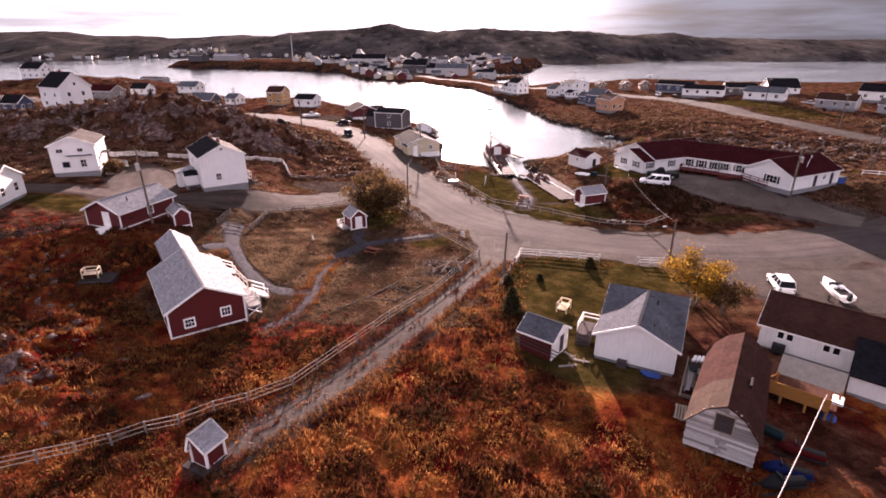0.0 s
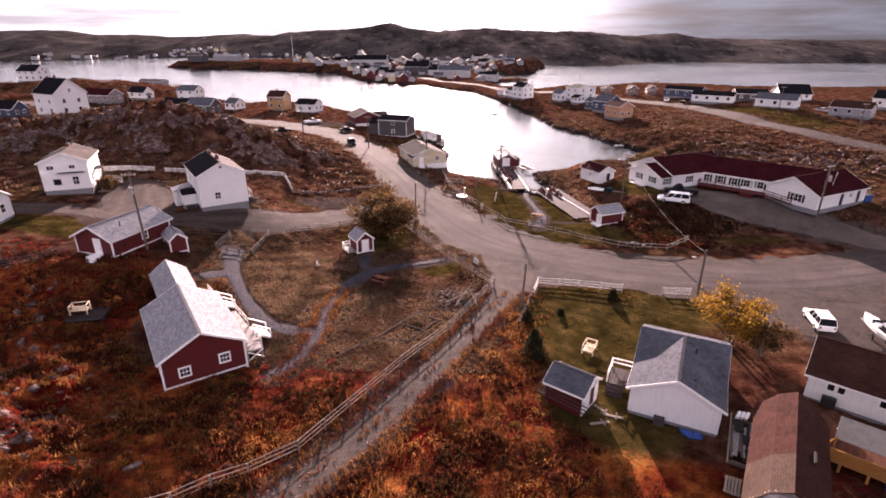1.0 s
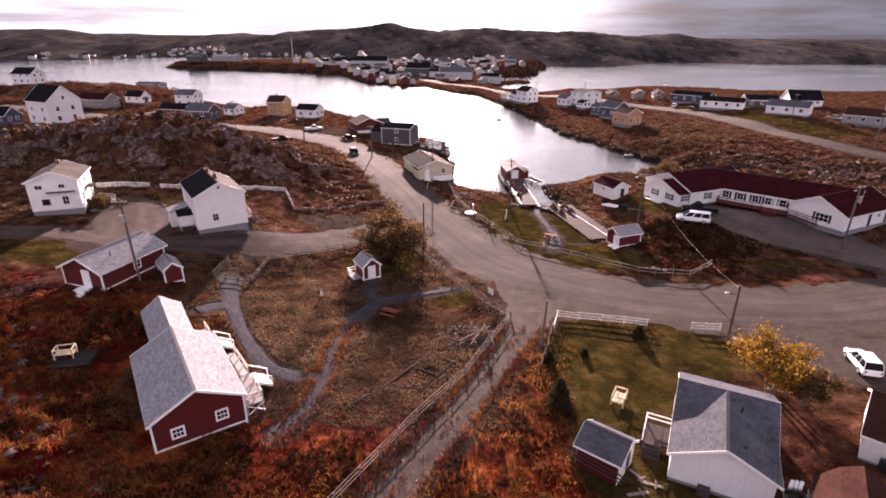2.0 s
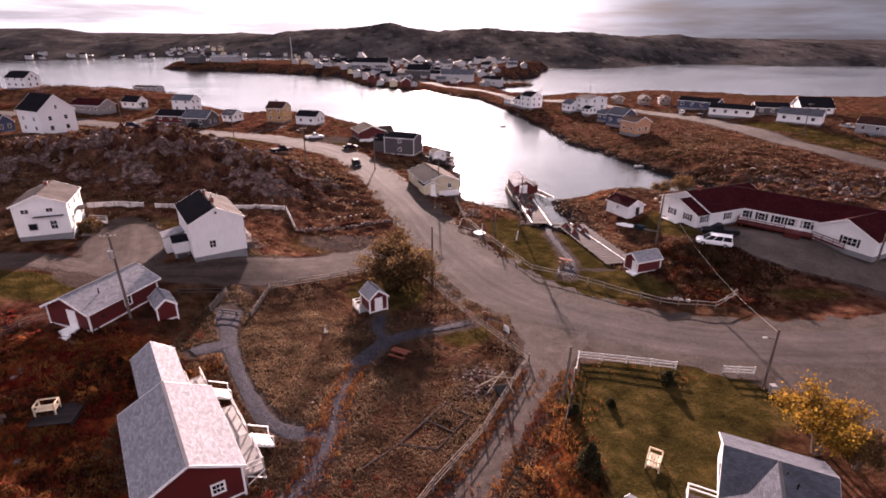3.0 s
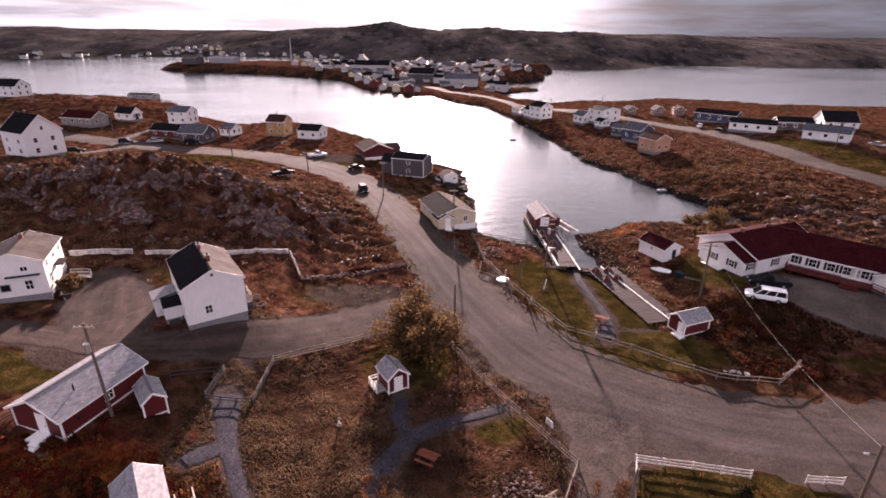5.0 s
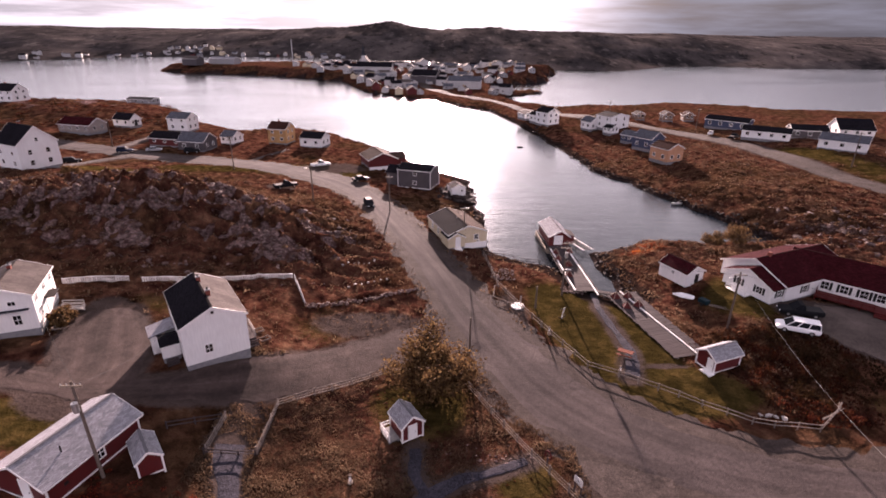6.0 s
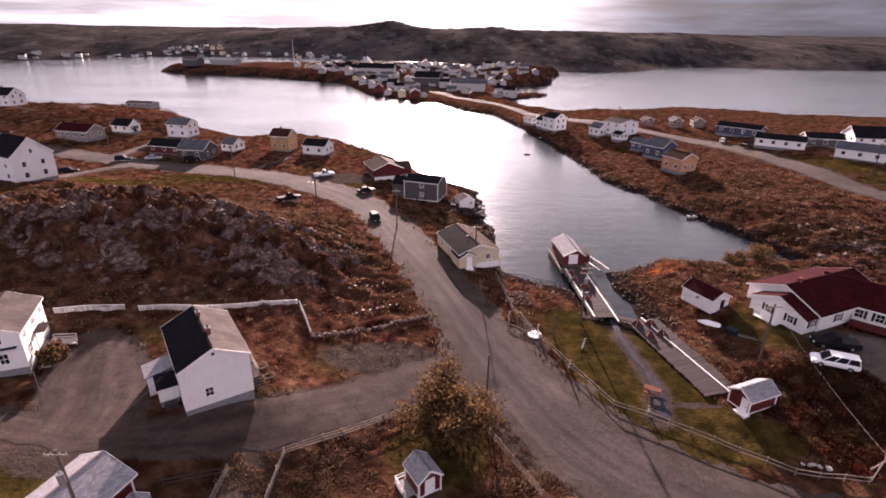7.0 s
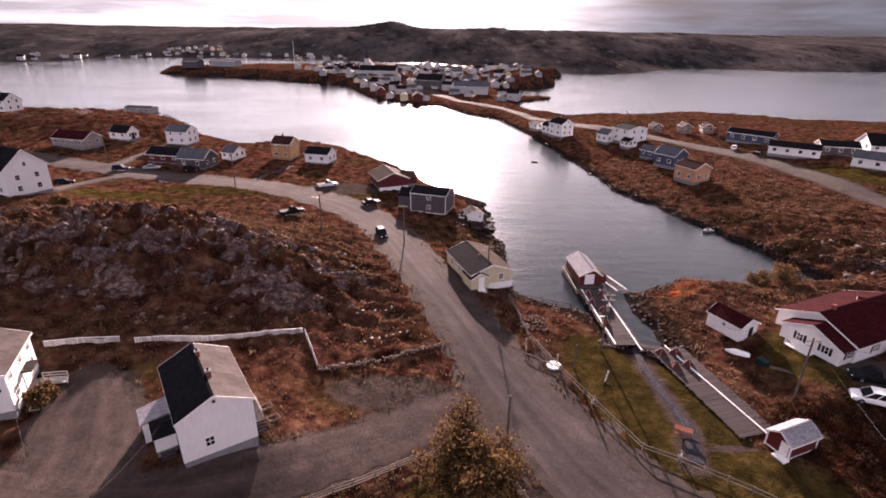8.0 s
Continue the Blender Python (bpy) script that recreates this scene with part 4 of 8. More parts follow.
class House:
    """A gabled building. Local x runs along the front gable, y back along the ridge, z up from the ground."""

    def __init__(self, name, label, front_left, front_right, length, eave, ridge, wall, roof, category="house", z=None, over=0.25, foundation=0.0, trim=None, corner=None,
                 eaves=None, peak=0.5, group="", thick=0.12, sink=0.6, fascia=True):
        fl, fr = Vector((*front_left, 0)), Vector((*front_right, 0))
        self.w, self.l = (fr - fl).length, length
        d = (fr - fl).normalized()
        turn = math.degrees(math.atan2(d.y, d.x))
        c = (fl + fr) / 2
        if z is None:
            back = c + Vector((-d.y, d.x, 0)) * length
            zs = [ground(p.x, p.y) for p in (fl, fr, back)]
            z = max(zs) * 0.5 + sum(zs) / 3 * 0.5
        self.m = pose(c.x, c.y, z, 0, 0, turn)
        self.top = thing(name, self.m, label, category, group)
        self.ridge, self.roof, self.trim = ridge, roof, trim or WHITE_PAINT
        self.el, self.er = eaves or (eave, eave)
        self.f, self.peak = foundation, (peak - 0.5) * self.w
        w, l = self.w, length
        low = foundation if foundation else -0.3
        bm = bmesh.new()
        ring = [(-w / 2, low), (w / 2, low), (w / 2, self.er), (self.peak, ridge), (-w / 2, self.el)]
        a, b = [bm.verts.new((x, 0, h)) for x, h in ring], [bm.verts.new((x, l, h)) for x, h in ring]
        bm.faces.new(a)
        bm.faces.new(b[::-1])
        for i in range(5):
            bm.faces.new((a[i], b[i], b[(i + 1) % 5], a[(i + 1) % 5]))
        bmesh.ops.recalc_face_normals(bm, faces=bm.faces[:])
        self.body = part("wall", bm, wall, self.top)
        if foundation:
            part("foundation", boxed(-w / 2 + 0.06, w / 2 - 0.06, 0.06, l - 0.06, -sink, foundation + 0.02), CONCRETE, self.top, "grey concrete foundation")
        for s, e in ((-1, self.el), (1, self.er)):
            run = w / 2 - s * self.peak
            fall = (ridge - e) / run
            x, zl = s * (w / 2 + over), e - fall * over + thick
            pts = [(x, -over, zl), (x, l + over, zl), (self.peak, l + over, ridge + thick), (self.peak, -over, ridge + thick)]
            part("roof", slab(pts if s > 0 else pts[::-1], thick), roof, self.top)
            if fascia:
                for y in (-over - 0.012, l + over + 0.012):
                    part("fascia", beamed((x, y, zl - 0.09), (self.peak, y, ridge + thick - 0.09), 0.025, 0.2), self.trim, self.top)
                part("eave_board", beamed((x, -over, zl - 0.1), (x, l + over, zl - 0.1), 0.03, 0.17), self.trim, self.top)
        part("ridge_cap", beamed((self.peak, -over, ridge + thick + 0.012), (self.peak, l + over, ridge + thick + 0.012), 0.24, 0.035), roof, self.top)
        if corner:
            for x, e in ((-w / 2, self.el), (w / 2, self.er)):
                for y in (0, l):
                    part("corner_board", boxed(x - 0.075, x + 0.075, y - 0.075, y + 0.075, low, e + 0.02), corner, self.top)
            bm = bmesh.new()
            b0 = max(low, 0.02)
            block(bm, -w / 2 + 0.075, w / 2 - 0.075, -0.03, 0.0, b0, b0 + 0.16)
            block(bm, -w / 2 + 0.075, w / 2 - 0.075, l, l + 0.03, b0, b0 + 0.16)
            block(bm, w / 2, w / 2 + 0.03, 0.075, l - 0.075, b0, b0 + 0.16)
            block(bm, -w / 2 - 0.03, -w / 2, 0.075, l - 0.075, b0, b0 + 0.16)
            part("skirting", bm, corner, self.top)

    def on(self, side, u, z):
        """Pose on a wall: front and back count u from the middle to its right, left and right from the front."""
        w, l = self.w, self.l
        return {"front": pose(u, 0, z), "back": pose(-u, l, z, 0, 0, 180), "right": pose(w / 2, u, z, 0, 0, 90), "left": pose(-w / 2, u, z, 0, 0, -90)}[side]

    def window(self, side, u, z, w=0.8, h=1.1, **more):
        window(self.top, self.on(side, u, z), w, h, **more)
        return self

    def door(self, side, u, material=None, w=0.9, h=2.0, z=None):
        door(self.top, self.on(side, u, self.f if z is None else z), w, h, material or WHITE_PAINT)
        return self

    def steps(self, side, u, w=1.2, material=None, rail=False, count=None):
        n = count or max(1, round(self.f / 0.18))
        steps(self.top, self.on(side, u, 0), w, n, self.f / n if self.f else 0.18, material=material, rail=rail)
        return self

    def chimney(self, u, y, tall=1.0, material=None, size=0.5):
        x = self.peak + u
        rise = self.ridge - abs(u) * (self.ridge - self.el) / (self.w / 2)
        ob = part("chimney", boxed(x - size / 2, x + size / 2, y - size / 2, y + size / 2, rise - 0.4, self.ridge + tall, 0.02), material or BRICK_RED, self.top)
        part("chimney_cap", boxed(x - size / 2 - 0.06, x + size / 2 + 0.06, y - size / 2 - 0.06, y + size / 2 + 0.06, self.ridge + tall, self.ridge + tall + 0.08, 0.01), CONCRETE, ob)
        part("flue", rodded((x, y, self.ridge + tall), (x, y, self.ridge + tall + 0.35), 0.1, 0.09), DARK_METAL, ob)
        return self

    def vent(self, u, y, tall=0.35):
        x = self.peak + u
        z = self.ridge - abs(u) * (self.ridge - self.el) / (self.w / 2)
        part("vent_pipe", rodded((x, y, z - 0.1), (x, y, z + tall + 0.12), 0.07), DARK_METAL, self.top)
        return self

    def wing(self, x0, x1, y0, y1, eave, ridge, wall, axis="x", roof=None, over=0.2, thick=0.11, low=None):
        """A gabled part built on to the house, with its ridge along local x or y."""
        bm = bmesh.new()
        low = self.f if low is None else low
        if axis == "y":
            c = (x0 + x1) / 2
            ring = [(x0, low), (x1, low), (x1, eave), (c, ridge), (x0, eave)]
            a, b = [bm.verts.new((x, y0, z)) for x, z in ring], [bm.verts.new((x, y1, z)) for x, z in ring]
        else:
            c = (y0 + y1) / 2
            ring = [(y0, low), (y1, low), (y1, eave), (c, ridge), (y0, eave)]
            a, b = [bm.verts.new((x0, y, z)) for y, z in ring], [bm.verts.new((x1, y, z)) for y, z in ring]
        bm.faces.new(a)
        bm.faces.new(b[::-1])
        for i in range(5):
            bm.faces.new((a[i], b[i], b[(i + 1) % 5], a[(i + 1) % 5]))
        bmesh.ops.recalc_face_normals(bm, faces=bm.faces[:])
        ob = part("wing", bm, wall, self.top)
        fall = (ridge - eave) / ((x1 - x0) / 2 if axis == "y" else (y1 - y0) / 2)
        ze = eave - fall * over + thick
        for s in (-1, 1):
            if axis == "y":
                x = (x0 - over) if s < 0 else (x1 + over)
                pts = [(x, y0 - over, ze), (x, y1 + over, ze), (c, y1 + over, ridge + thick), (c, y0 - over, ridge + thick)]
                pts = pts if s > 0 else pts[::-1]
            else:
                y = (y0 - over) if s < 0 else (y1 + over)
                pts = [(x0 - over, y, ze), (x1 + over, y, ze), (x1 + over, c, ridge + thick), (x0 - over, c, ridge + thick)]
                pts = pts if s < 0 else pts[::-1]
            part("wing_roof", slab(pts, thick), roof or self.roof, ob)
            e = pts[0], pts[1]
            for p, q in ((pts[0], pts[3]), (pts[1], pts[2])):
                part("wing_fascia", beamed((p[0], p[1], p[2] - 0.1), (q[0], q[1], q[2] - 0.1), 0.03, 0.17), self.trim, ob)
        if self.f and low <= self.f + 0.01:
            part("wing_foundation", boxed(x0 + 0.06, x1 - 0.06, y0 + 0.06, y1 - 0.06, -0.6, self.f + 0.02), CONCRETE, ob)
        return ob


def deck(parent, x0, x1, y0, y1, z, material, rails=(), low=0.0, plank=0.14, rail_material=None, high=0.95):
    """A plank deck on posts, with railings along the named edges of its plan."""
    ob = part("deck", boxed(x0 + 0.03, x1 - 0.03, y0 + 0.03, y1 - 0.03, z - 0.18, z - 0.045), material, parent)
    n = max(1, round((x1 - x0) / plank))
    shared = boxed(0.006, (x1 - x0) / n - 0.006, 0, y1 - y0, 0, 0.04)
    first = part("plank", shared, material, ob)
    first.location = (x0, y0, z - 0.04)
    for i in range(1, n):
        p = new("plank", first.data)
        p.parent, p.location = ob, (x0 + (x1 - x0) * i / n, y0, z - 0.04)
    for x in (x0 + 0.1, x1 - 0.1):
        for y in (y0 + 0.1, (y0 + y1) / 2, y1 - 0.1):
            part("deck_post", boxed(x - 0.07, x + 0.07, y - 0.07, y + 0.07, low - 0.4, z - 0.1), material, ob)
    rm = rail_material or material
    for a, b in rails:
        railing(ob, (*a, z), (*b, z), rm, high)
    return ob


def railing(parent, a, b, material, high=0.95, gap=1.5, bars=2):
    a, b = Vector(a), Vector(b)
    n = max(1, round((b - a).length / gap))
    for i in range(n + 1):
        p = a.lerp(b, i / n)
        part("rail_post", boxed(p.x - 0.05, p.x + 0.05, p.y - 0.05, p.y + 0.05, p.z - 0.1, p.z + high), material, parent)
    for k in range(bars):
        up = Vector((0, 0, high * (1 - k * 0.42) - 0.03))
        part("rail", beamed(a + up, b + up, 0.06, 0.11), material, parent)


def ramp(parent, a, b, w, material, rail_material, high=0.95):
    """A sloping plank walk from a to b with a rail on each side."""
    a, b = Vector(a), Vector(b)
    ob = part("ramp", beamed(a, b, w, 0.1), material, parent)
    side = (b - a).cross(Vector((0, 0, 1))).normalized() * (w / 2)
    for s in (-1, 1):
        railing(ob, a + s * side, b + s * side, rail_material, high)
    return ob


# the red museum house with pale roof, decks and white rails
red = House("red_house", "dark red clapboard house with pale grey roof and white rails", (-24.07, 40.58), (-18.67, 44.22), 10.3, 2.7, 4.4, RED_SIDING, WHITE_ROOF, corner=WHITE_PAINT, over=0.27)
red.window("front", -1.6, 1.2, 0.72, 0.72, panes=(3, 2), trim=0.13).window("front", 1.55, 1.45, 0.72, 0.72, panes=(3, 2), trim=0.13)
red.window("right", 5.6, 1.6).window("left", 3.4, 1.5).window("left", 7.4, 1.5).door("right", 3.2, h=1.8)
red.wing(-1.65, 1.65, 10.0, 17.7, 3.2, 4.4, RED_SIDING, "y", low=-0.3)
deck(red.top, 3.45, 4.9, 0.6, 5.0, 0.95, DECK_WHITE, (((4.85, 0.65), (4.85, 3.4)), ((3.5, 0.65), (4.85, 0.65))), rail_material=FENCE_WHITE)
for x0, x1 in ((3.6, 4.9), (4.9, 3.6)):
    part("brace", beamed((x0, 0.58, 0.05), (x1, 0.58, 0.85), 0.05, 0.08), WHITE_PAINT, red.top)
ramp(red.top, (4.15, 5.0, 0.92), (4.15, 10.2, 0.28), 1.35, DECK_WHITE, FENCE_WHITE)
steps(red.top, pose(4.9, 4.2, 0.0, 0, 0, 90), 1.4, 5, 0.19, 0.3, WHITE_PAINT, True)
deck(red.top, 1.75, 3.6, 11.2, 13.0, 0.9, DECK_WHITE, (((1.8, 11.25), (3.55, 11.25)),), rail_material=FENCE_WHITE)
ramp(red.top, (2.8, 13.0, 0.88), (2.8, 16.4, 0.3), 1.3, DECK_WHITE, FENCE_WHITE)
steps(red.top, pose(3.6, 12.1, 0.0, 0, 0, 90), 1.3, 5, 0.18, 0.3, WHITE_PAINT, True)

# the white house with one black and one grey roof slope
white = House("white_house", "white two-storey house with black and grey roof slopes", (-36.9, 79.1), (-31.3, 82.8), 10.0, 5.35, 7.0, WHITE_SIDING, BLACK_ROOF, foundation=0.75, over=0.18)
for ob in white.top.children:
    if ob.name.startswith("roof") and ob.data.vertices[0].co.x > 0:
        ob.data.materials[0] = FELT_ROOF
        tagged(ob, "bare grey-brown felted roof slope")
white.window("front", -0.9, 2.25, 0.72, 0.95).window("left", 2.0, 4.1).window("left", 6.2, 4.1).window("right", 2.6, 4.1).window("right", 6.2, 4.1).window("right", 6.3, 2.1).window("left", 7.4, 2.0)
white.chimney(0.35, 3.4, 0.55, size=0.45).chimney(0.1, 7.4, 0.6, size=0.4)
part("attic_vent", boxed(-0.15, 0.15, -0.05, 0.02, 6.25, 6.55), GREY_WOOD, white.top)
deck(white.top, 3.38, 4.6, 2.4, 5.4, 0.72, GREY_WOOD, (((4.55, 2.45), (4.55, 5.35)), ((3.45, 5.35), (4.55, 5.35))), low=-0.2, rail_material=DECK_WHITE)
steps(white.top, pose(4.0, 2.4, 0), 1.15, 4, 0.18, 0.3, GREY_WOOD, True)
white.door("right", 4.0)
white.wing(-5.3, -3.42, 2.9, 5.6, 2.3, 2.75, WHITE_SIDING, "x", roof=BLACK_ROOF, over=0.12)
part("side_porch", boxed(-6.0, -3.42, 5.8, 8.4, -0.3, 2.2), WHITE_SIDING, white.top, "white lean-to porch")
part("porch_roof", slab([(-6.2, 5.7, 2.25), (-3.4, 5.7, 2.8), (-3.4, 8.6, 2.8), (-6.2, 8.6, 2.25)], 0.1), WHITE_ROOF, white.top, "pale porch roof")
steps(white.top, pose(-4.4, 2.9, 0), 1.2, 3, 0.2, 0.28, GREY_WOOD)

# the white house with the low brown roof and a green-white side porch
manor = House("white_house", "white two-storey house with low brown roof and front porch", (-61.5, 82.0), (-55.7, 84.3), 8.0, 4.9, 6.2, WHITE_SIDING, FELT_ROOF, foundation=0.65, over=0.25)
manor.window("front", -1.7, 4.1, 0.85, 0.55, panes=(2, 1)).window("front", 1.1, 4.1, 0.7, 0.5, panes=(2, 1)).window("front", 1.2, 2.0, 0.75, 1.15).window("front", -1.2, 1.9, 0.9, 0.8, panes=(1, 1), frame=GREY_SIDING)
for u in (1.2, 4.2, 6.8):
    manor.window("right", u, 4.2, 0.7, 0.95)
manor.window("right", 1.6, 2.1).window("right", 6.6, 2.1).door("right", 4.2)
part("porch_roof", boxed(3.13, 4.2, 3.2, 5.4, 2.85, 3.0, 0.02), FELT_ROOF, manor.top, "small shingled door canopy")
deck(manor.top, 3.15, 4.3, 3.2, 5.4, 0.65, GREY_WOOD)
ramp(manor.top, (4.3, 4.6, 0.6), (6.4, 4.9, 0.12), 1.1, DECK_WHITE, DECK_WHITE, 0.8)
manor.chimney(0.0, 5.4, 0.55, size=0.4)
part("canopy", boxed(-0.9, 2.6, -0.5, 0.0, 3.25, 3.33, 0.01, m=pose(0, 0, 0)), GREY_ROOF, manor.top, "narrow grey canopy above the window")

# the grey-roofed bungalow with cross gable
bung = House("bungalow", "white bungalow with grey shingle cross-gabled roof", (13.2, 39.5), (19.0, 36.6), 6.6, 2.6, 4.15, WHITE_SIDING, GREY_ROOF, foundation=0.3, over=0.3)
bung.wing(-3.25, 3.25, 3.6, 10.4, 2.6, 4.15, WHITE_SIDING, "x", over=0.3)
bung.window("left", 5.0, 1.7, 1.2, 1.0).window("left", 1.6, 1.7).door("left", 3.3).window("right", 3.0, 1.7)
bung.vent(1.0, 5.2, 0.5).vent(1.15, 1.2, 0.2).vent(0.5, 6.2, 0.15)
part("meter_box", boxed(-1.25, -0.45, -0.55, -0.03, 0.0, 0.62, 0.02), GREY_WOOD, bung.top, "brown wooden bin against the wall")
deck(bung.top, -5.4, -3.3, 2.6, 4.9, 0.75, GREY_WOOD, (((-5.35, 2.65), (-5.35, 4.85)), ((-5.35, 4.85), (-3.4, 4.85))), rail_material=WHITE_PAINT)
steps(bung.top, pose(-4.6, 2.6, 0), 1.2, 4, 0.19, 0.28, GREY_WOOD, True)

# low red outbuildings
longred = House("long_red_house", "low dark red outbuilding with pale shingle roof", (-44.7, 63.0), (-39.5, 61.3), 8.5, 2.2, 3.5, RED_SIDING, WHITE_ROOF, corner=WHITE_PAINT, over=0.38)
longred.door("front", 0.55, WHITE_PAINT, 0.95, 1.95, 0.1).window("right", 4.6, 1.35, 0.7, 0.95, trim=0.13).vent(1.5, 2.6, 0.6)
part("drum_mark", boxed(2.71, 2.78, 1.35, 1.7, 0.95, 1.25), DARK_METAL, longred.top, "small dark wall lamp")
deck(longred.top, -0.2, 1.3, -1.25, -0.05, 0.25, WHITE_PAINT, low=-0.2)
steps(longred.top, pose(1.0, -1.25, -0.1), 0.9, 2, 0.17, 0.3, WHITE_PAINT)
House("red_box_shed", "small dark red shed with pale roof beside the long building", (-34.9, 65.1), (-33.4, 66.3), 3.2, 1.75, 2.5, RED_SIDING, WHITE_ROOF, "shed", z=4.25, corner=WHITE_PAINT, over=0.15)
shed1 = House("red_garden_shed", "small red shed with white door and side deck", (-13.4, 73.0), (-11.4, 74.2), 2.7, 1.95, 2.9, RED_SIDING, WHITE_ROOF, "shed", corner=WHITE_PAINT, over=0.2)
shed1.door("front", 0.0, WHITE_PAINT, 0.85, 1.75, 0.05)
deck(shed1.top, -2.4, -1.2, 0.5, 2.6, 0.3, DECK_WHITE, (((-2.35, 0.55), (-2.35, 2.55)), ((-2.35, 2.55), (-1.25, 2.55))), high=0.85, rail_material=WHITE_PAINT)
outhouse = House("red_outhouse", "small red hut with pale roof on a plank base", (-15.68, 25.91), (-14.52, 25.33), 1.35, 1.6, 2.3, RED_SIDING, WHITE_ROOF, "hut", corner=WHITE_PAINT, over=0.22, peak=0.2)
deck(outhouse.top, -1.0, 1.0, -0.6, 1.7, 0.16, GREY_WOOD, low=0.1, plank=0.2)

# the weathered shed with the lean of poles, by the bungalow
gsh = House("garden_shed", "weathered red-brown shed with dark roof and white end", (9.3, 38.7), (11.2, 41.1), 3.2, 1.9, 2.85, WHITE_SIDING, GREY_ROOF, "shed", over=0.2)
part("plank_wall", boxed(-1.60, -1.53, 0.05, 3.15, -0.2, 1.85), RED_PAINT, gsh.top, "faded red board wall")
for k in range(3):
    part("pole", rodded((-1.75 - 0.05 * k, -0.4 - 0.3 * k, 0.55 + 0.35 * k), (-1.72, 3.9 - 0.2 * k, 0.75 + 0.35 * k), 0.045), GREY_WOOD, gsh.top)
gsh.door("front", 0.2, GREY_WOOD, 0.8, 1.7, 0.1)


def barn():
    """Gambrel barn on piles, its gable of weathered boards each laid on singly."""
    top = thing("barn", pose(18.0, 27.3, 1.3, 0, 0, -33), "weathered white board barn with brown gambrel roof", "barn")
    w, l = 4.2, 10.4
    prof = [(-w / 2, 0.5), (w / 2, 0.5), (w / 2, 2.5), (w / 2 - 1.0, 3.75), (0, 4.4), (-w / 2 + 1.0, 3.75), (-w / 2, 2.5)]
    bm = bmesh.new()
    a, b = [bm.verts.new((x, 0, z)) for x, z in prof], [bm.verts.new((x, l, z)) for x, z in prof]
    bm.faces.new(a)
    bm.faces.new(b[::-1])
    for i in range(len(prof)):
        bm.faces.new((a[i], b[i], b[(i + 1) % len(prof)], a[(i + 1) % len(prof)]))
    bmesh.ops.recalc_face_normals(bm, faces=bm.faces[:])
    part("wall", bm, OLD_BOARDS, top)
    r = random.Random(4)
    z = 0.5
    while z < 4.2:
        half = w / 2 if z < 2.5 else (w / 2 - (z - 2.5) * 0.8 if z < 3.75 else (4.4 - z) * 1.7)
        h = min(0.2, 4.25 - z)
        for s in (-1, 1):
            e = half + r.uniform(-0.05, 0.02)
            if e > 0.2:
                inner = r.uniform(0.01, 0.5) if r.random() < 0.5 else 0.01
                part("board", boxed(min(s * inner, s * e), max(s * inner, s * e), -0.05 - r.uniform(0, 0.03), 0.0, z + 0.02 + r.uniform(0, 0.015), z + h - 0.006, m=pose(0, 0, 0, 0, r.uniform(-0.7, 0.7), 0)), r.choice((BOARD_WHITE, BOARD_WHITE, BOARD_GREY)), top)
                if inner > 0.01:
                    part("board", boxed(min(-s * 0.01, s * (inner - 0.02)), max(-s * 0.01, s * (inner - 0.02)), -0.045, 0.0, z + 0.018, z + h - 0.01), BOARD_GREY, top)
        z += 0.2
    o = 0.18
    for s in (-1, 1):
        for y0, y1, mat in ((-0.2, 3.4, TAN_ROOF), (3.4, l + 0.2, BROWN_ROOF)):
            lift = 0.1 if y0 > 0 else 0.14
            low = [(s * (w / 2 + o), y0, 2.28 + lift), (s * (w / 2 + o), y1, 2.28 + lift), (s * (w / 2 - 1.0), y1, 3.75 + lift), (s * (w / 2 - 1.0), y0, 3.75 + lift)]
            up = [(s * (w / 2 - 1.0), y0, 3.75 + lift), (s * (w / 2 - 1.0), y1, 3.75 + lift), (0, y1, 4.4 + lift), (0, y0, 4.4 + lift)]
            for pts in (low, up):
                part("roof", slab(pts if s > 0 else pts[::-1], 0.1), mat if s < 0 or y0 > 0 else BROWN_ROOF, top)
    hatch = part("hatch", boxed(-0.5, 0.55, -0.11, -0.03, 2.45, 3.75, 0.01), GREY_WOOD, top, "grey loft hatch")
    for x0, x1, z0, z1 in ((-0.58, -0.5, 2.4, 3.83), (0.55, 0.63, 2.4, 3.83), (-0.5, 0.55, 3.75, 3.83), (-0.5, 0.55, 2.38, 2.45)):
        part("hatch_frame", boxed(x0, x1, -0.13, -0.03, z0, z1), BARE_WOOD, hatch)
    for x in (-1.9, -0.7, 0.6, 1.9):
        for y in (0.15, 2.7, 5.2, 7.7, 10.2):
            part("pile", rodded((x, y, -0.5), (x, y, 0.52), 0.11), POLE_WOOD, top)
    part("stove_pipe", boxed(1.0, 1.12, 3.6, 4.7, 3.95, 4.2), RUBBER, top, "dark roof bracket")


barn()

# the house with brown roof, dark rear wing and timber deck
bh = House("brown_roof_house", "white house with brown shingle roof and dark rear wing", (33.2, 47.0), (28.8, 41.8), 24.0, 2.5, 4.3, WHITE_SIDING, BROWN_ROOF, foundation=0.3, over=0.3)
bh.window("right", 1.6, 1.85, 0.45, 0.6, panes=(1, 1)).window("right", 2.3, 1.85, 0.45, 0.6, panes=(1, 1)).window("right", 5.0, 1.85, 0.45, 0.6, panes=(1, 1)).window("right", 5.7, 1.85, 0.45, 0.6, panes=(1, 1))
x0 = bh.w / 2
part("rear_wing", boxed(x0, x0 + 3.3, 7.0, 22.0, 0.3, 1.9), WHITE_SIDING, bh.top, "white clapboard rear wing")
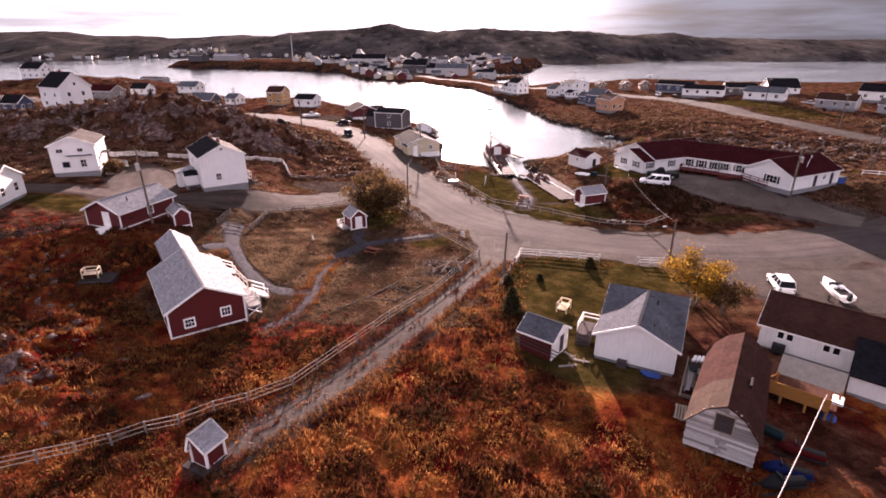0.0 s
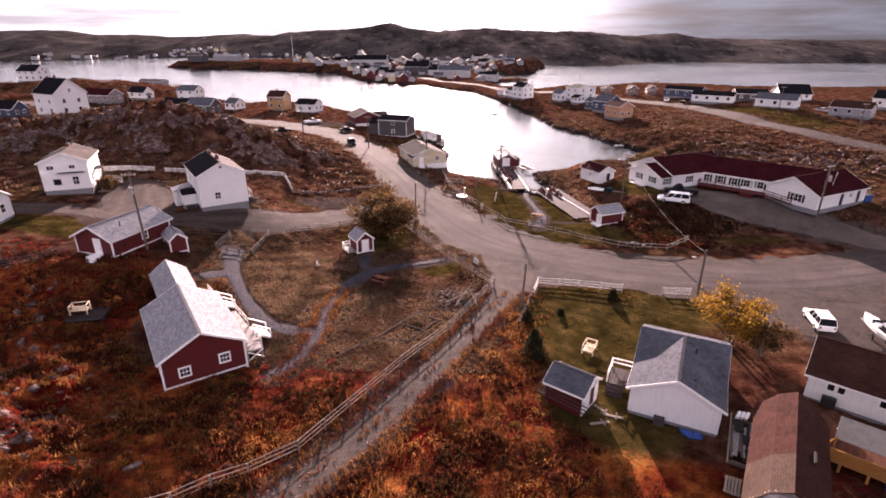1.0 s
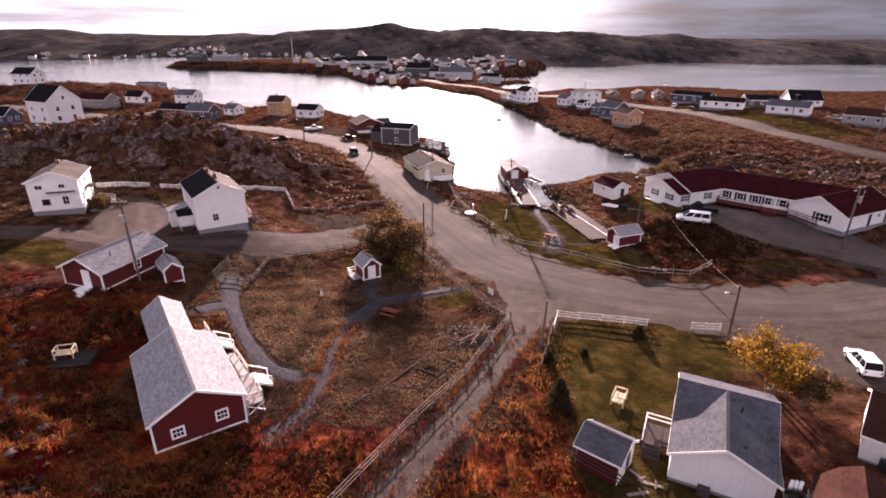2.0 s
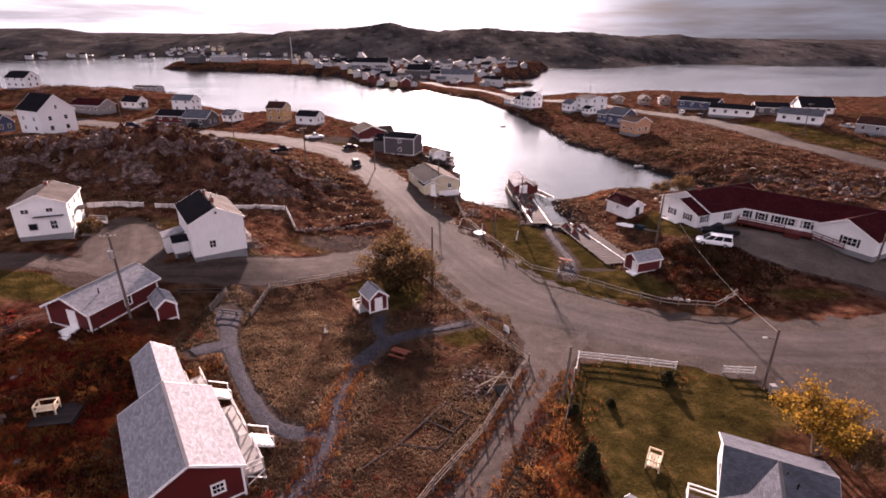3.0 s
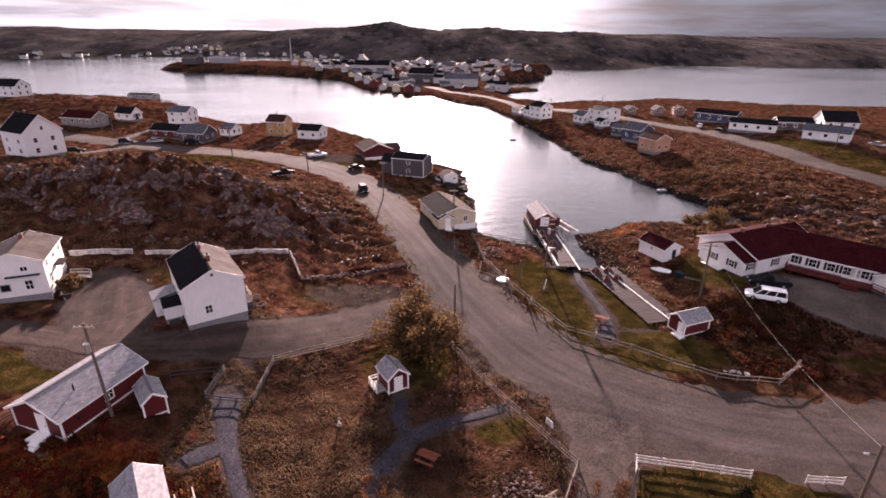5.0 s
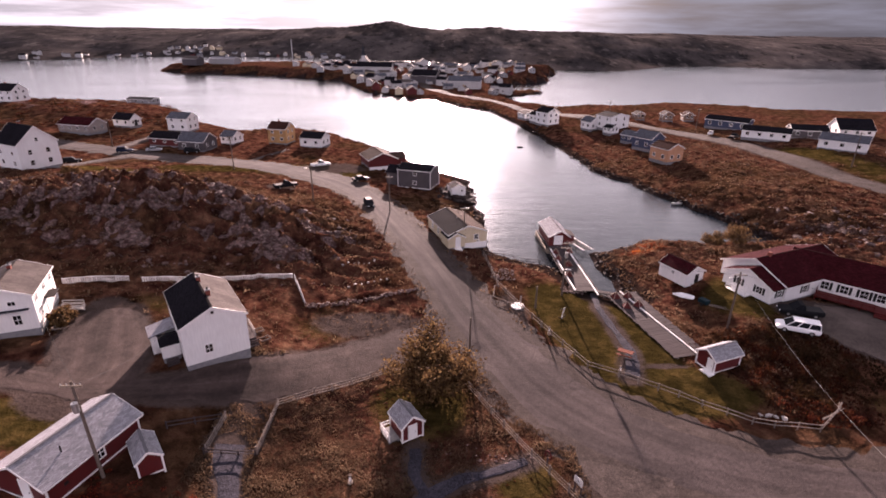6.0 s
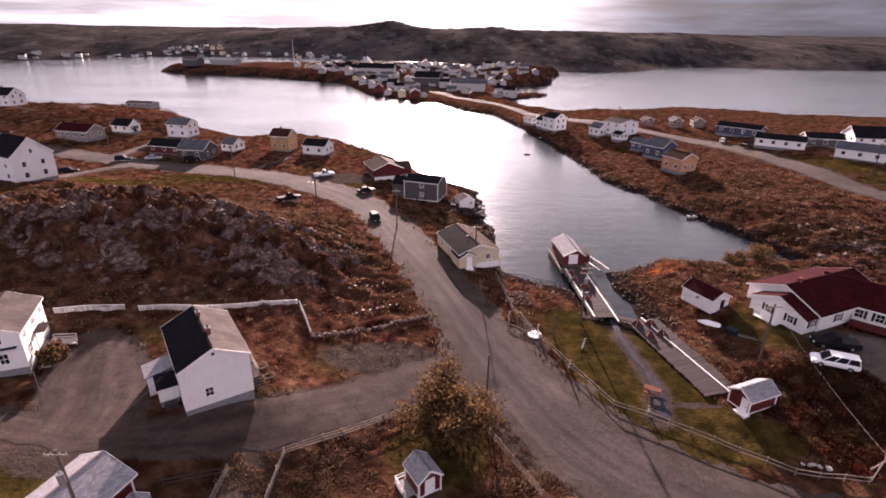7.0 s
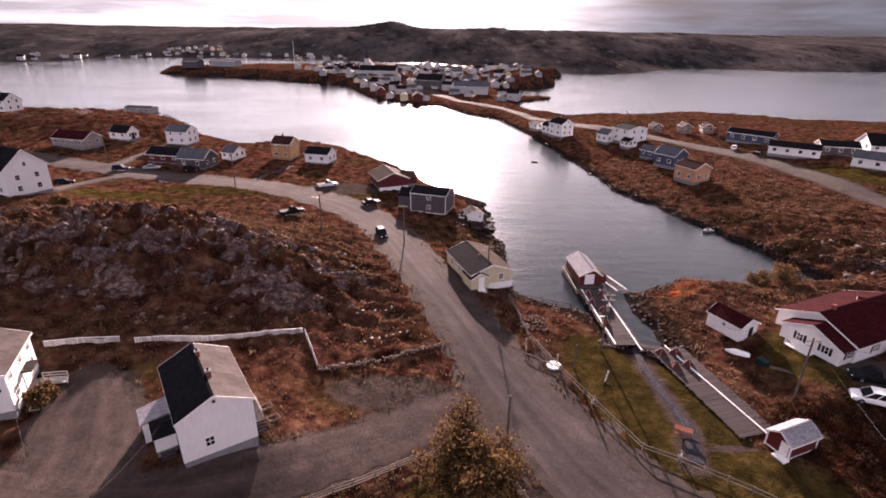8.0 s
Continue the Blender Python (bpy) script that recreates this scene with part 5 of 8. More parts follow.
part("rear_roof", slab([(x0 + 3.6, 6.8, 1.95), (x0 + 3.6, 22.2, 1.95), (x0 - 0.9, 22.2, 3.35), (x0 - 0.9, 6.8, 3.35)], 0.12), BLACK_ROOF, bh.top, "dark shingle roof of the rear wing")
part("rear_base", boxed(x0 + 0.05, x0 + 3.25, 7.05, 21.9, -0.6, 0.32), CONCRETE, bh.top)
part("roof_vent", rodded((x0 + 1.4, 9.3, 2.4), (x0 + 1.4, 9.3, 3.3), 0.14), PALE_METAL, bh.top, "bright metal flue")
part("grill", boxed(x0 + 0.25, x0 + 0.8, 1.2, 2.2, 0.35, 1.2, 0.06), RUBBER, bh.top, "covered black barbecue by the wall")
PLYWOOD = plain_paint("grey_plywood", (0.26, 0.23, 0.20), 0.9, 0.3)
d1 = thing("timber_deck", pose(26.0, 32.9, 0.75, 0, 0, -40), "orange timber deck with panel rails and grey boards", "deck")
deck(d1, -1.7, 3.0, 0.2, 4.6, 1.45, DECK_BROWN, low=0.0)
part("front_panel", boxed(-1.7, 2.6, 0.1, 0.2, 1.2, 2.25), NEW_WOOD, d1, "orange board panel")
part("side_panel", boxed(-1.78, -1.7, 0.1, 2.0, 1.4, 2.25), NEW_WOOD, d1)
part("back_screen", boxed(-1.1, 3.1, 0.0, 0.08, 0.0, 1.7, m=pose(0, 1.0, 2.55, -52, 0, 0)), PLYWOOD, d1, "sheet of grey plywood roofing over the deck")
for x in (-1.0, 3.0):
    part("screen_post", boxed(x - 0.06, x + 0.06, 1.0, 1.12, 1.4, 2.65), NEW_WOOD, d1)
for x in (-1.6, -0.4, 1.2, 2.5):
    part("post", boxed(x - 0.08, x + 0.08, 0.15, 0.31, -0.4, 2.2), NEW_WOOD, d1)
part("crossbar", beamed((-1.6, 0.3, 2.2), (-0.4, 2.3, 2.5), 0.08, 0.12), NEW_WOOD, d1)
part("white_seat", boxed(2.6, 3.3, 0.3, 1.6, 1.9, 2.05, 0.05), SNOW_WHITE, d1, "white plastic seat")
part("side_rail", beamed((2.5, 0.3, 2.1), (4.4, 0.4, 1.9), 0.05, 0.06), GREY_WOOD, d1)
part("tarp", boxed(2.2, 3.2, 0.3, 1.3, 0.05, 0.6, 0.15), BLUE_TARP, d1, "blue tarpaulin bundle under the deck")
part("barrel", rodded((-0.6, 0.9, 0.0), (-0.6, 0.9, 0.9), 0.32, sides=12), RUBBER, d1, "dark barrel under the deck")

# the long hall: cross wing, long range and right gable, one building

def join_house(main, other):
    """Makes every part of another House a part of the main one."""
    shift = main.m.inverted() @ other.m
    for ob in list(other.top.children):
        ob.parent = main.top
        ob.matrix_basis = shift @ ob.matrix_basis
    bpy.data.objects.remove(other.top)


hall = House("hall", "long white hall with maroon roof and shuttered windows", (36.2, 109.7), (40.5, 99.7), 15.0, 2.7, 4.9, WHITE_SIDING, MAROON_ROOF, "hall", z=3.2, foundation=0.25, over=0.35)
hall.wing(-2.9, 5.2, -2.6, 2.5, 2.5, 4.15, WHITE_SIDING, "y", over=0.3)
for u, z, w in ((-0.8, 1.6, 0.8), (2.6, 1.6, 0.9)):
    window(hall.top, pose(u + 0.6, -2.6, z), w, 1.0, shutter=RUBBER)
window(hall.top, pose(5.2, -1.0, 1.6, 0, 0, 90), 0.9, 1.0, shutter=RUBBER)
hall.window("right", 4.2, 1.6, 0.9, 1.1, shutter=RUBBER)
rng = House("hall", "", (50.1, 112.7), (44.2, 105.9), 24.0, 2.7, 4.85, WHITE_SIDING, MAROON_ROOF, z=3.2, foundation=0.25, over=0.35)
for u in (5.2, 7.6, 10.0, 12.0, 14.2):
    rng.window("right", u, 1.65, 0.95, 1.15, shutter=RUBBER)
rng.door("right", 3.9, DARK_METAL).door("right", 13.2, WHITE_PAINT)
x0 = rng.w / 2
deck(rng.top, x0 + 0.02, x0 + 2.4, 4.4, 15.5, 0.55, RED_PAINT, (((x0 + 2.35, 4.6), (x0 + 2.35, 11.5)), ((x0 + 0.1, 4.45), (x0 + 2.35, 4.45))), low=0.0)
steps(rng.top, pose(x0 + 2.4, 12.8, 0, 0, 0, 90), 2.2, 3, 0.18, 0.3, RED_PAINT)
ramp(rng.top, (x0 + 1.4, 15.5, 0.5), (x0 + 3.0, 20.0, 0.1), 1.3, RED_PAINT, RED_PAINT)
join_house(hall, rng)
gab = House("hall", "", (55.0, 94.8), (58.8, 86.9), 13.5, 2.65, 4.75, WHITE_SIDING, MAROON_ROOF, z=3.05, foundation=0.25, over=0.35)
gab.window("front", 0.9, 1.55, 1.9, 1.2, panes=(3, 2), shutter=RUBBER).door("right", 6.5, DARK_METAL).door("right", 11.2, DARK_METAL).window("right", 9.0, 1.7, 0.7, 0.6)
join_house(hall, gab)
part("chimney", boxed(-0.25, 0.25, 2.4, 2.9, 4.2, 5.6, 0.02), BRICK_RED, hall.top)
deck(hall.top, -1.2, 2.2, -4.0, -2.65, 0.35, WHITE_PAINT, (((-1.15, -3.95), (2.15, -3.95)),), low=-0.2)

wshed = House("white_shed", "small white shed with maroon roof near the creek", (28.8, 105.8), (32.2, 107.4), 5.4, 1.9, 2.9, WHITE_SIDING, MAROON_ROOF, "shed", over=0.2)
wshed.door("front", 0.4, DARK_METAL, 0.9, 1.5, 0.1).window("left", 2.6, 1.25, 0.5, 0.5)
rshed = House("red_shore_shed", "red shed with pale roof at the boardwalk end", (22.6, 87.4), (23.6, 84.9), 4.2, 1.9, 2.75, RED_SIDING, WHITE_ROOF, "shed", over=0.25, corner=WHITE_PAINT)
rshed.door("front", 0.7, WHITE_PAINT, 0.7, 1.6, 0.05)
part("landing", boxed(0.1, 1.6, -0.9, -0.02, -0.1, 0.14), WHITE_PAINT, rshed.top)

# the fishing stage on its crib over the water
stage = House("fishing_stage", "dark red fishing stage with white roof on log piles", (11.3, 126.1), (15.2, 126.4), 8.0, 1.75, 2.85, RED_SIDING, WHITE_ROOF, "boathouse", z=1.35, over=0.2, peak=0.58)
stage.door("front", -0.2, WHITE_PAINT, 1.5, 1.8, 0.05)
r = random.Random(8)
for i in range(4):
    for j in range(7):
        part("pile", rodded((-1.8 + 1.2 * i + r.uniform(-.1, .1), -0.6 + 1.5 * j, -2.6), (-1.8 + 1.2 * i, -0.6 + 1.5 * j, -0.28), 0.12, 0.1, 7), POLE_WOOD, stage.top)
for k in range(4):
    part("crib_log", rodded((-2.4 - 0.1 * k, -0.8, -1.4 + 0.3 * k), (-2.3, 8.8, -1.35 + 0.3 * k), 0.13, 0.12, 7), BARE_WOOD, stage.top)
    part("crib_log", rodded((-2.6, -0.9 - 0.05 * k, -1.3 + 0.3 * k), (0.2, -0.9, -1.3 + 0.3 * k), 0.13, 0.12, 7), BARE_WOOD, stage.top)
part("floor", boxed(-2.2, 2.2, -1.2, 8.8, -0.3, -0.1), GREY_WOOD, stage.top)
part("side_shed", boxed(1.95, 3.1, 0.6, 3.4, -0.1, 1.55, 0.02), RED_SIDING, stage.top, "small red lean-to")
part("side_shed_roof", slab([(3.3, 0.4, 1.55), (3.3, 3.6, 1.55), (1.9, 3.6, 2.0), (1.9, 0.4, 2.0)], 0.08), FELT_ROOF, stage.top)
slip = thing("boat_slip", pose(18.6, 125.2, 0.9, 0, 0, 12), "white-railed log boat slip beside the stage", "slipway")
for k in range(11):
    part("skid", rodded((-0.9, 0.2 + 0.75 * k, -0.1 - 0.07 * k), (0.9, 0.2 + 0.75 * k, -0.1 - 0.07 * k), 0.07, 0.07, 6), BARE_WOOD, slip)
for s in (-1, 1):
    part("runner", beamed((s * 0.95, -0.3, 0.02), (s * 0.95, 8.5, -0.75), 0.14, 0.16), WHITE_PAINT, slip)
for k in range(5):
    part("pile", rodded((-0.8 + 0.4 * k, 3 + 0.8 * k, -2.2), (-0.8 + 0.4 * k, 3 + 0.8 * k, -0.3), 0.1, 0.09, 6), POLE_WOOD, slip)

# houses along the shore road
beige = House("beige_house", "cream house with dark dormer roof above the water", (-8.2, 122.7), (-0.9, 125.4), 11.5, 2.9, 4.3, CREAM_SIDING, TAN_ROOF, z=1.6, foundation=0.6, over=0.2)
for ob in beige.top.children:
    if ob.name.startswith("roof") and min(v.co.x for v in ob.data.vertices) < -1:
        ob.data.materials[0] = BLACK_ROOF
beige.wing(-4.2, -0.9, -0.8, 3.0, 2.5, 3.4, CREAM_SIDING, "y", roof=BLACK_ROOF, over=0.15)
beige.window("front", 1.7, 1.95, 0.8, 0.95).window("front", 2.1, 0.9, 0.6, 0.5).window("left", 5.5, 1.9).window("left", 8.8, 1.9)
door(beige.top, pose(-2.3, -0.8, 0.65), 0.85, 1.9, WHITE_PAINT)
steps(beige.top, pose(-2.3, -0.8, -0.1), 1.2, 4, 0.18, 0.26, WHITE_PAINT)
part("white_skirting", boxed(-0.85, 3.95, -0.08, 0.0, -0.3, 0.85), WHITE_PAINT, beige.top, "white painted lower wall")
beige.vent(-0.5, 4.5, 0.3).vent(1.0, 6.0, 0.4).vent(1.6, 9.0, 0.3)
dark = House("dark_house", "slate-grey two-storey house with white trim", (-12.4, 161.7), (-10.2, 168.5), 8.8, 4.6, 5.6, DARK_SIDING, BLACK_ROOF, over=0.2, corner=WHITE_PAINT)
dark.window("left", 4.2, 3.9, 0.9, 1.1).window("left", 4.2, 1.5, 0.9, 0.9).window("back", -1.2, 3.9).window("back", 1.6, 3.9).window("back", 0, 1.5)
dark.wing(-2.6, 2.6, 8.4, 12.4, 3.4, 4.8, DARK_SIDING, "y", low=-0.3, over=0.2)
red2 = House("red_bungalow", "dark red bungalow with brown roof beside the water", (-30.3, 181.0), (-22.6, 184.2), 9.5, 3.0, 4.7, RED_SIDING, TAN_ROOF, over=0.4, foundation=0.9)
red2.wing(3.4, 7.2, 1.2, 6.5, 2.7, 3.9, RED_SIDING, "x", over=0.3)
part("white_base", boxed(-4.1, 4.1, -0.08, 0.0, -0.2, 0.9), WHITE_PAINT, red2.top)
pshed = House("white_pier_shed", "small white shed on a rubble pier", (-6.9, 158.3), (-3.5, 159.3), 3.8, 2.0, 2.8, WHITE_SIDING, FELT_ROOF, "shed", z=1.25, over=0.15)
pshed.window("front", 0.9, 1.3, 0.6, 0.5).window("left", 2, 1.3)

# name, label, gable corner near, gable corner far, length, eave, ridge, wall, roof
SHORE = [("white_cottage", "white cottage with black roof on the shore", (-49.4, 206.5), (-47.7, 212.8), 7.8, 3.1, 4.7, WHITE_SIDING, BLACK_ROOF),
         ("ochre_house", "ochre two-storey house with dark roof on the shore", (-62.0, 210.3), (-60.6, 216.6), 6.5, 5.0, 6.9, YELLOW_SIDING, BROWN_ROOF),
         ("white_store", "small white store with grey roof by the water", (-78.6, 206.1), (-76.8, 211.5), 4.6, 2.5, 4.1, WHITE_SIDING, GREY_ROOF),
         ("red_bungalow", "long dark red bungalow with black roof", (-92.0, 198.6), (-90.6, 204.6), 11.6, 2.5, 4.2, RED_SIDING, BLACK_ROOF),
         ("grey_house", "dark grey gabled house with grey roof", (-83.1, 194.5), (-81.8, 201.6), 8.8, 3.0, 5.2, DARK_SIDING, GREY_ROOF),
         ("white_house", "white two-storey house with grey roof at the shore", (-101.5, 225.0), (-100.2, 231.4), 8.0, 4.6, 6.4, WHITE_SIDING, GREY_ROOF),
         ("white_garage", "white gabled garage with dark door and black roof", (-123.0, 226.8), (-121.4, 231.6), 8.0, 2.6, 4.6, WHITE_SIDING, BLACK_ROOF),
         ("maroon_bungalow", "grey-beige bungalow with maroon roof on the hill", (-129.3, 213.1), (-127.4, 220.0), 13.4, 2.8, 4.8, TAUPE_SIDING, MAROON_ROOF),
         ("low_shed", "long low grey shed on the headland", (-144.0, 284.0), (-143.0, 289.5), 13.0, 2.4, 3.1, GREY_SIDING, FELT_ROOF),
         ("big_white_house", "tall white house with steep black roof", (-103.2, 147.4), (-99.3, 155.0), 9.5, 6.0, 9.6, WHITE_SIDING, BLACK_ROOF),
         ("headland_house", "white two-storey house with black roof on the headland", (-187.5, 258.0), (-186.0, 265.5), 10.5, 4.6, 7.2, WHITE_SIDING, BLACK_ROOF),
         ("blue_house", "small dark blue house with white gable trim", (-131.5, 168.0), (-130.5, 173.5), 6.5, 2.8, 5.0, BLUE_SIDING, BLACK_ROOF),
         ("white_house", "white house with brown roof beside the dirt road", (-57.0, 64.6), (-58.2, 71.5), 10.0, 3.0, 4.9, WHITE_SIDING, FELT_ROOF),
         ("orange_house", "pale orange house with brown roof on the bank", (56.5, 184.1), (62.1, 186.6), 7.0, 4.0, 5.5, ORANGE_SIDING, BROWN_ROOF),
         ("blue_house", "dark blue gabled house with grey roof", (58.2, 202.0), (64.2, 206.3), 7.0, 3.6, 5.6, BLUE_SIDING, GREY_ROOF),
         ("blue_shed", "small blue shed with grey roof", (57.4, 217.2), (61.2, 219.8), 5.0, 2.5, 3.8, BLUE_SIDING, GREY_ROOF),
         ("white_house", "white two-storey house with black roof by the creek", (34.6, 255.5), (40.2, 258.9), 7.4, 5.2, 7.0, WHITE_SIDING, BLACK_ROOF),
         ("white_store", "white waterside store with black roof", (31.6, 262.0), (35.8, 264.4), 5.4, 3.2, 4.7, WHITE_SIDING, BLACK_ROOF),
         ("white_shed", "low white waterside shed", (28.0, 274.0), (33.4, 276.4), 6.0, 2.3, 3.2, WHITE_SIDING, FELT_ROOF),
         ("white_house", "white two-storey house with flat dark roof", (56.0, 238.8), (64.5, 243.4), 8.0, 5.0, 6.1, WHITE_SIDING, BLACK_ROOF),
         ("white_cottage", "small white cottage with dark roof", (49.6, 243.6), (54.0, 246.0), 5.5, 3.2, 4.8, WHITE_SIDING, GREY_ROOF),
         ("white_shed", "white shed with black roof", (54.6, 233.6), (58.4, 235.6), 4.0, 2.2, 3.2, WHITE_SIDING, BLACK_ROOF),
         ("dark_blue_bungalow", "long dark blue bungalow with black roof", (102.5, 226.9), (107.0, 231.4), 15.2, 3.0, 4.3, BLUE_SIDING, BLACK_ROOF),
         ("white_bungalow", "long white bungalow with dark roof", (104.2, 204.1), (107.8, 209.6), 14.2, 2.7, 4.0, WHITE_SIDING, BLACK_ROOF),
         ("slate_bungalow", "slate-grey bungalow with black roof", (118.1, 206.3), (119.8, 212.4), 10.8, 2.8, 4.2, DARK_SIDING, BLACK_ROOF),
         ("white_bungalow", "white bungalow with grey roof above the road", (115.2, 185.3), (120.2, 190.8), 12.2, 2.8, 4.5, WHITE_SIDING, GREY_ROOF),
         ("white_house", "tall white gabled house with steep black roof", (128.0, 222.0), (126.5, 213.0), 11.0, 2.4, 5.6, WHITE_SIDING, BLACK_ROOF),
         ("grey_bungalow", "grey bungalow with brown roof", (131.1, 173.1), (136.8, 178.2), 11.0, 2.8, 4.6, GREY_SIDING, BROWN_ROOF),
         ("grey_bungalow", "low grey bungalow with brown roof", (141.0, 163.5), (146.5, 168.5), 8.0, 2.8, 4.4, GREY_SIDING, FELT_ROOF),
         ("white_house", "white house with dark roof on the rise", (152.0, 186.0), (158.5, 192.0), 9.0, 3.2, 5.6, WHITE_SIDING, BLACK_ROOF),
         ("brown_shed", "small brown gabled shed by the far road", (84.1, 258.2), (88.3, 258.2), 4.5, 2.6, 4.0, BROWN_SIDING, FELT_ROOF),
         ("brown_shed", "brown gabled shed with dull roof", (92.0, 256.5), (96.2, 256.0), 4.5, 2.4, 3.8, BROWN_SIDING, BROWN_ROOF),
         ("brown_shed", "weathered shed near the causeway", (73.0, 259.4), (77.0, 260.0), 4.0, 2.3, 3.4, BROWN_SIDING, FELT_ROOF)]
for name, label, a, b, length, eave, ridge, wall, roof in SHORE:
    h = House(name, label, a, b, length, eave, ridge, wall, roof, over=0.25, foundation=0.35)
    n = max(2, int(length / 3.2))
    for i in range(n):
        u = length * (i + 0.5) / n
        for side in ("left", "right"):
            h.window(side, u, 1.75, 0.95, 1.0, panes=(2, 1))
            if eave > 4.3:
                h.window(side, u, 4.0, 0.8, 0.9, panes=(2, 1))
    for u in (-h.w * 0.22, h.w * 0.22):
        h.window("front", u, 1.75, 0.85, 1.05, panes=(1, 2))
        if eave > 4.3:
            h.window("front", u, 4.1, 0.8, 1.0, panes=(1, 2))
    if ridge > 6.5:
        h.window("front", 0, eave + 0.7, 0.6, 0.8, panes=(1, 2))
        h.chimney(0.2, length * 0.6, 0.6)
    if name == "white_garage":
        h.door("front", 0.0, DARK_METAL, 1.6, 2.1)


# ---------------------------------------------------------------- fences
def fence(line, label, material, high=1.05, bars=3, gap=2.4, post=0.06, bar=(0.05, 0.1), name="fence", lean=0.03, seed=1):
    """Posts and rails that follow the ground along a plan line; every post and rail is a part."""
    r = random.Random(seed)
    spots = []
    for (ax, ay), (bx, by) in zip(line, line[1:]):
        n = max(1, round(math.hypot(bx - ax, by - ay) / gap))
        spots += [(ax + (bx - ax) * i / n, ay + (by - ay) * i / n) for i in range(n)]
    spots.append(line[-1])
    x0, y0 = spots[0]
    z0 = ground(x0, y0)
    top = thing(name, pose(x0, y0, z0), label, "fence")
    tops = []
    for x, y in spots:
        z = ground(x, y) - z0
        lx, ly = r.uniform(-lean, lean), r.uniform(-lean, lean)
        h = high + r.uniform(-0.04, 0.06)
        part("post", beamed((x - x0, y - y0, z - 0.3), (x - x0 + lx, y - y0 + ly, z + h), post * 2, post * 2), material, top)
        tops.append((Vector((x - x0, y - y0, z)), Vector((lx, ly, h))))
    for (a, la), (b, lb) in zip(tops, tops[1:]):
        for k in range(bars):
            f = (k + 1) / bars - 0.06
            w = r.uniform(-0.025, 0.025)
            side = (b - a).cross(Vector((0, 0, 1))).normalized() * (post + bar[0] / 2 + 0.004)
            part("rail", beamed(a + la * f + side, b + lb * (f + w) + side, *bar), material, top)
    return top


PALE_RAIL = wood("pale_weathered_rails", (0.20, 0.165, 0.145))
fence([(-8.6, 86.3), (-0.7, 71.1), (4.6, 62.6), (-0.9, 51.4), (-5.2, 45.0), (-8.9, 38.8), (-11.6, 34.1), (-14.3, 31.8), (-18.2, 29.4), (-21.6, 27.3), (-25.1, 25.5), (-33, 22.2)],
      "weathered three-rail wooden fence along the lane", PALE_RAIL, bar=(0.035, 0.065), seed=2)
fence([(8.9, 60.2), (10.0, 63.4), (19.8, 61.7)], "white three-rail fence before the lawn", FENCE_WHITE, 0.95, bar=(0.04, 0.13), gap=2.3, seed=3)
fence([(8.9, 60.0), (7.6, 56.0), (6.2, 52.2)], "grey rail fence beside the lane bend", GREY_WOOD, 0.9, 2, seed=33)
fence([(24.6, 61.4), (27.7, 61.2)], "short white three-rail fence by the driveway", FENCE_WHITE, 0.95, bar=(0.04, 0.13), gap=1.6, seed=4)
fence([(-1.8, 120.6), (-0.4, 108.4), (2.6, 100.4), (5.5, 93.5), (8.7, 86.4), (12.0, 84.5), (17.7, 80.7), (23.9, 76.5), (30.6, 75.5), (35.1, 79.0)],
      "sagging two-rail fence round the shore garden", PALE_RAIL, 0.95, 2, 2.6, seed=5)
fence([(-31.3, 69.4), (-31.2, 74.0)], "pale rail fence beside the garden gate", PALE_RAIL, 0.95, seed=6)
fence([(-27.1, 70.5), (-27.0, 77.4), (-21.8, 80.4), (-15.7, 84.3), (-11.5, 86.2)], "pale rail fence along the dirt road", PALE_RAIL, 0.95, seed=7)
fence([(-31.4, 69.2), (-27.2, 70.3)], "low rail fence across the garden path", GREY_WOOD, 0.7, 2, 1.4, seed=8)
fence([(-35.4, 71.0), (-31.4, 73.6)], "grey rail fence behind the red box shed", GREY_WOOD, 0.9, 2, seed=9)
fence([(-61.0, 53.0), (-53.5, 56.4), (-49.2, 58.2), (-46.6, 61.2), (-45.6, 64.0)], "dark weathered rail fence beside the red outbuilding", GREY_WOOD, 0.9, 3, seed=10)
fence([(2.6, 100.4), (-1.6, 103.6), (-1.0, 107.2), (-0.3, 107.6)], "low rail triangle beside the round step", PALE_RAIL, 0.5, 1, seed=11)
fence([(-2.0, 121.0), (4.0, 121.4), (8.5, 119.6)], "grey rail fence above the stony shore", GREY_WOOD, 0.9, 2, seed=12)
fence([(80, 99), (90, 95.5), (100, 92)], "white two-rail fence beyond the hall", WHITE_PAINT, 0.9, 2, seed=13)


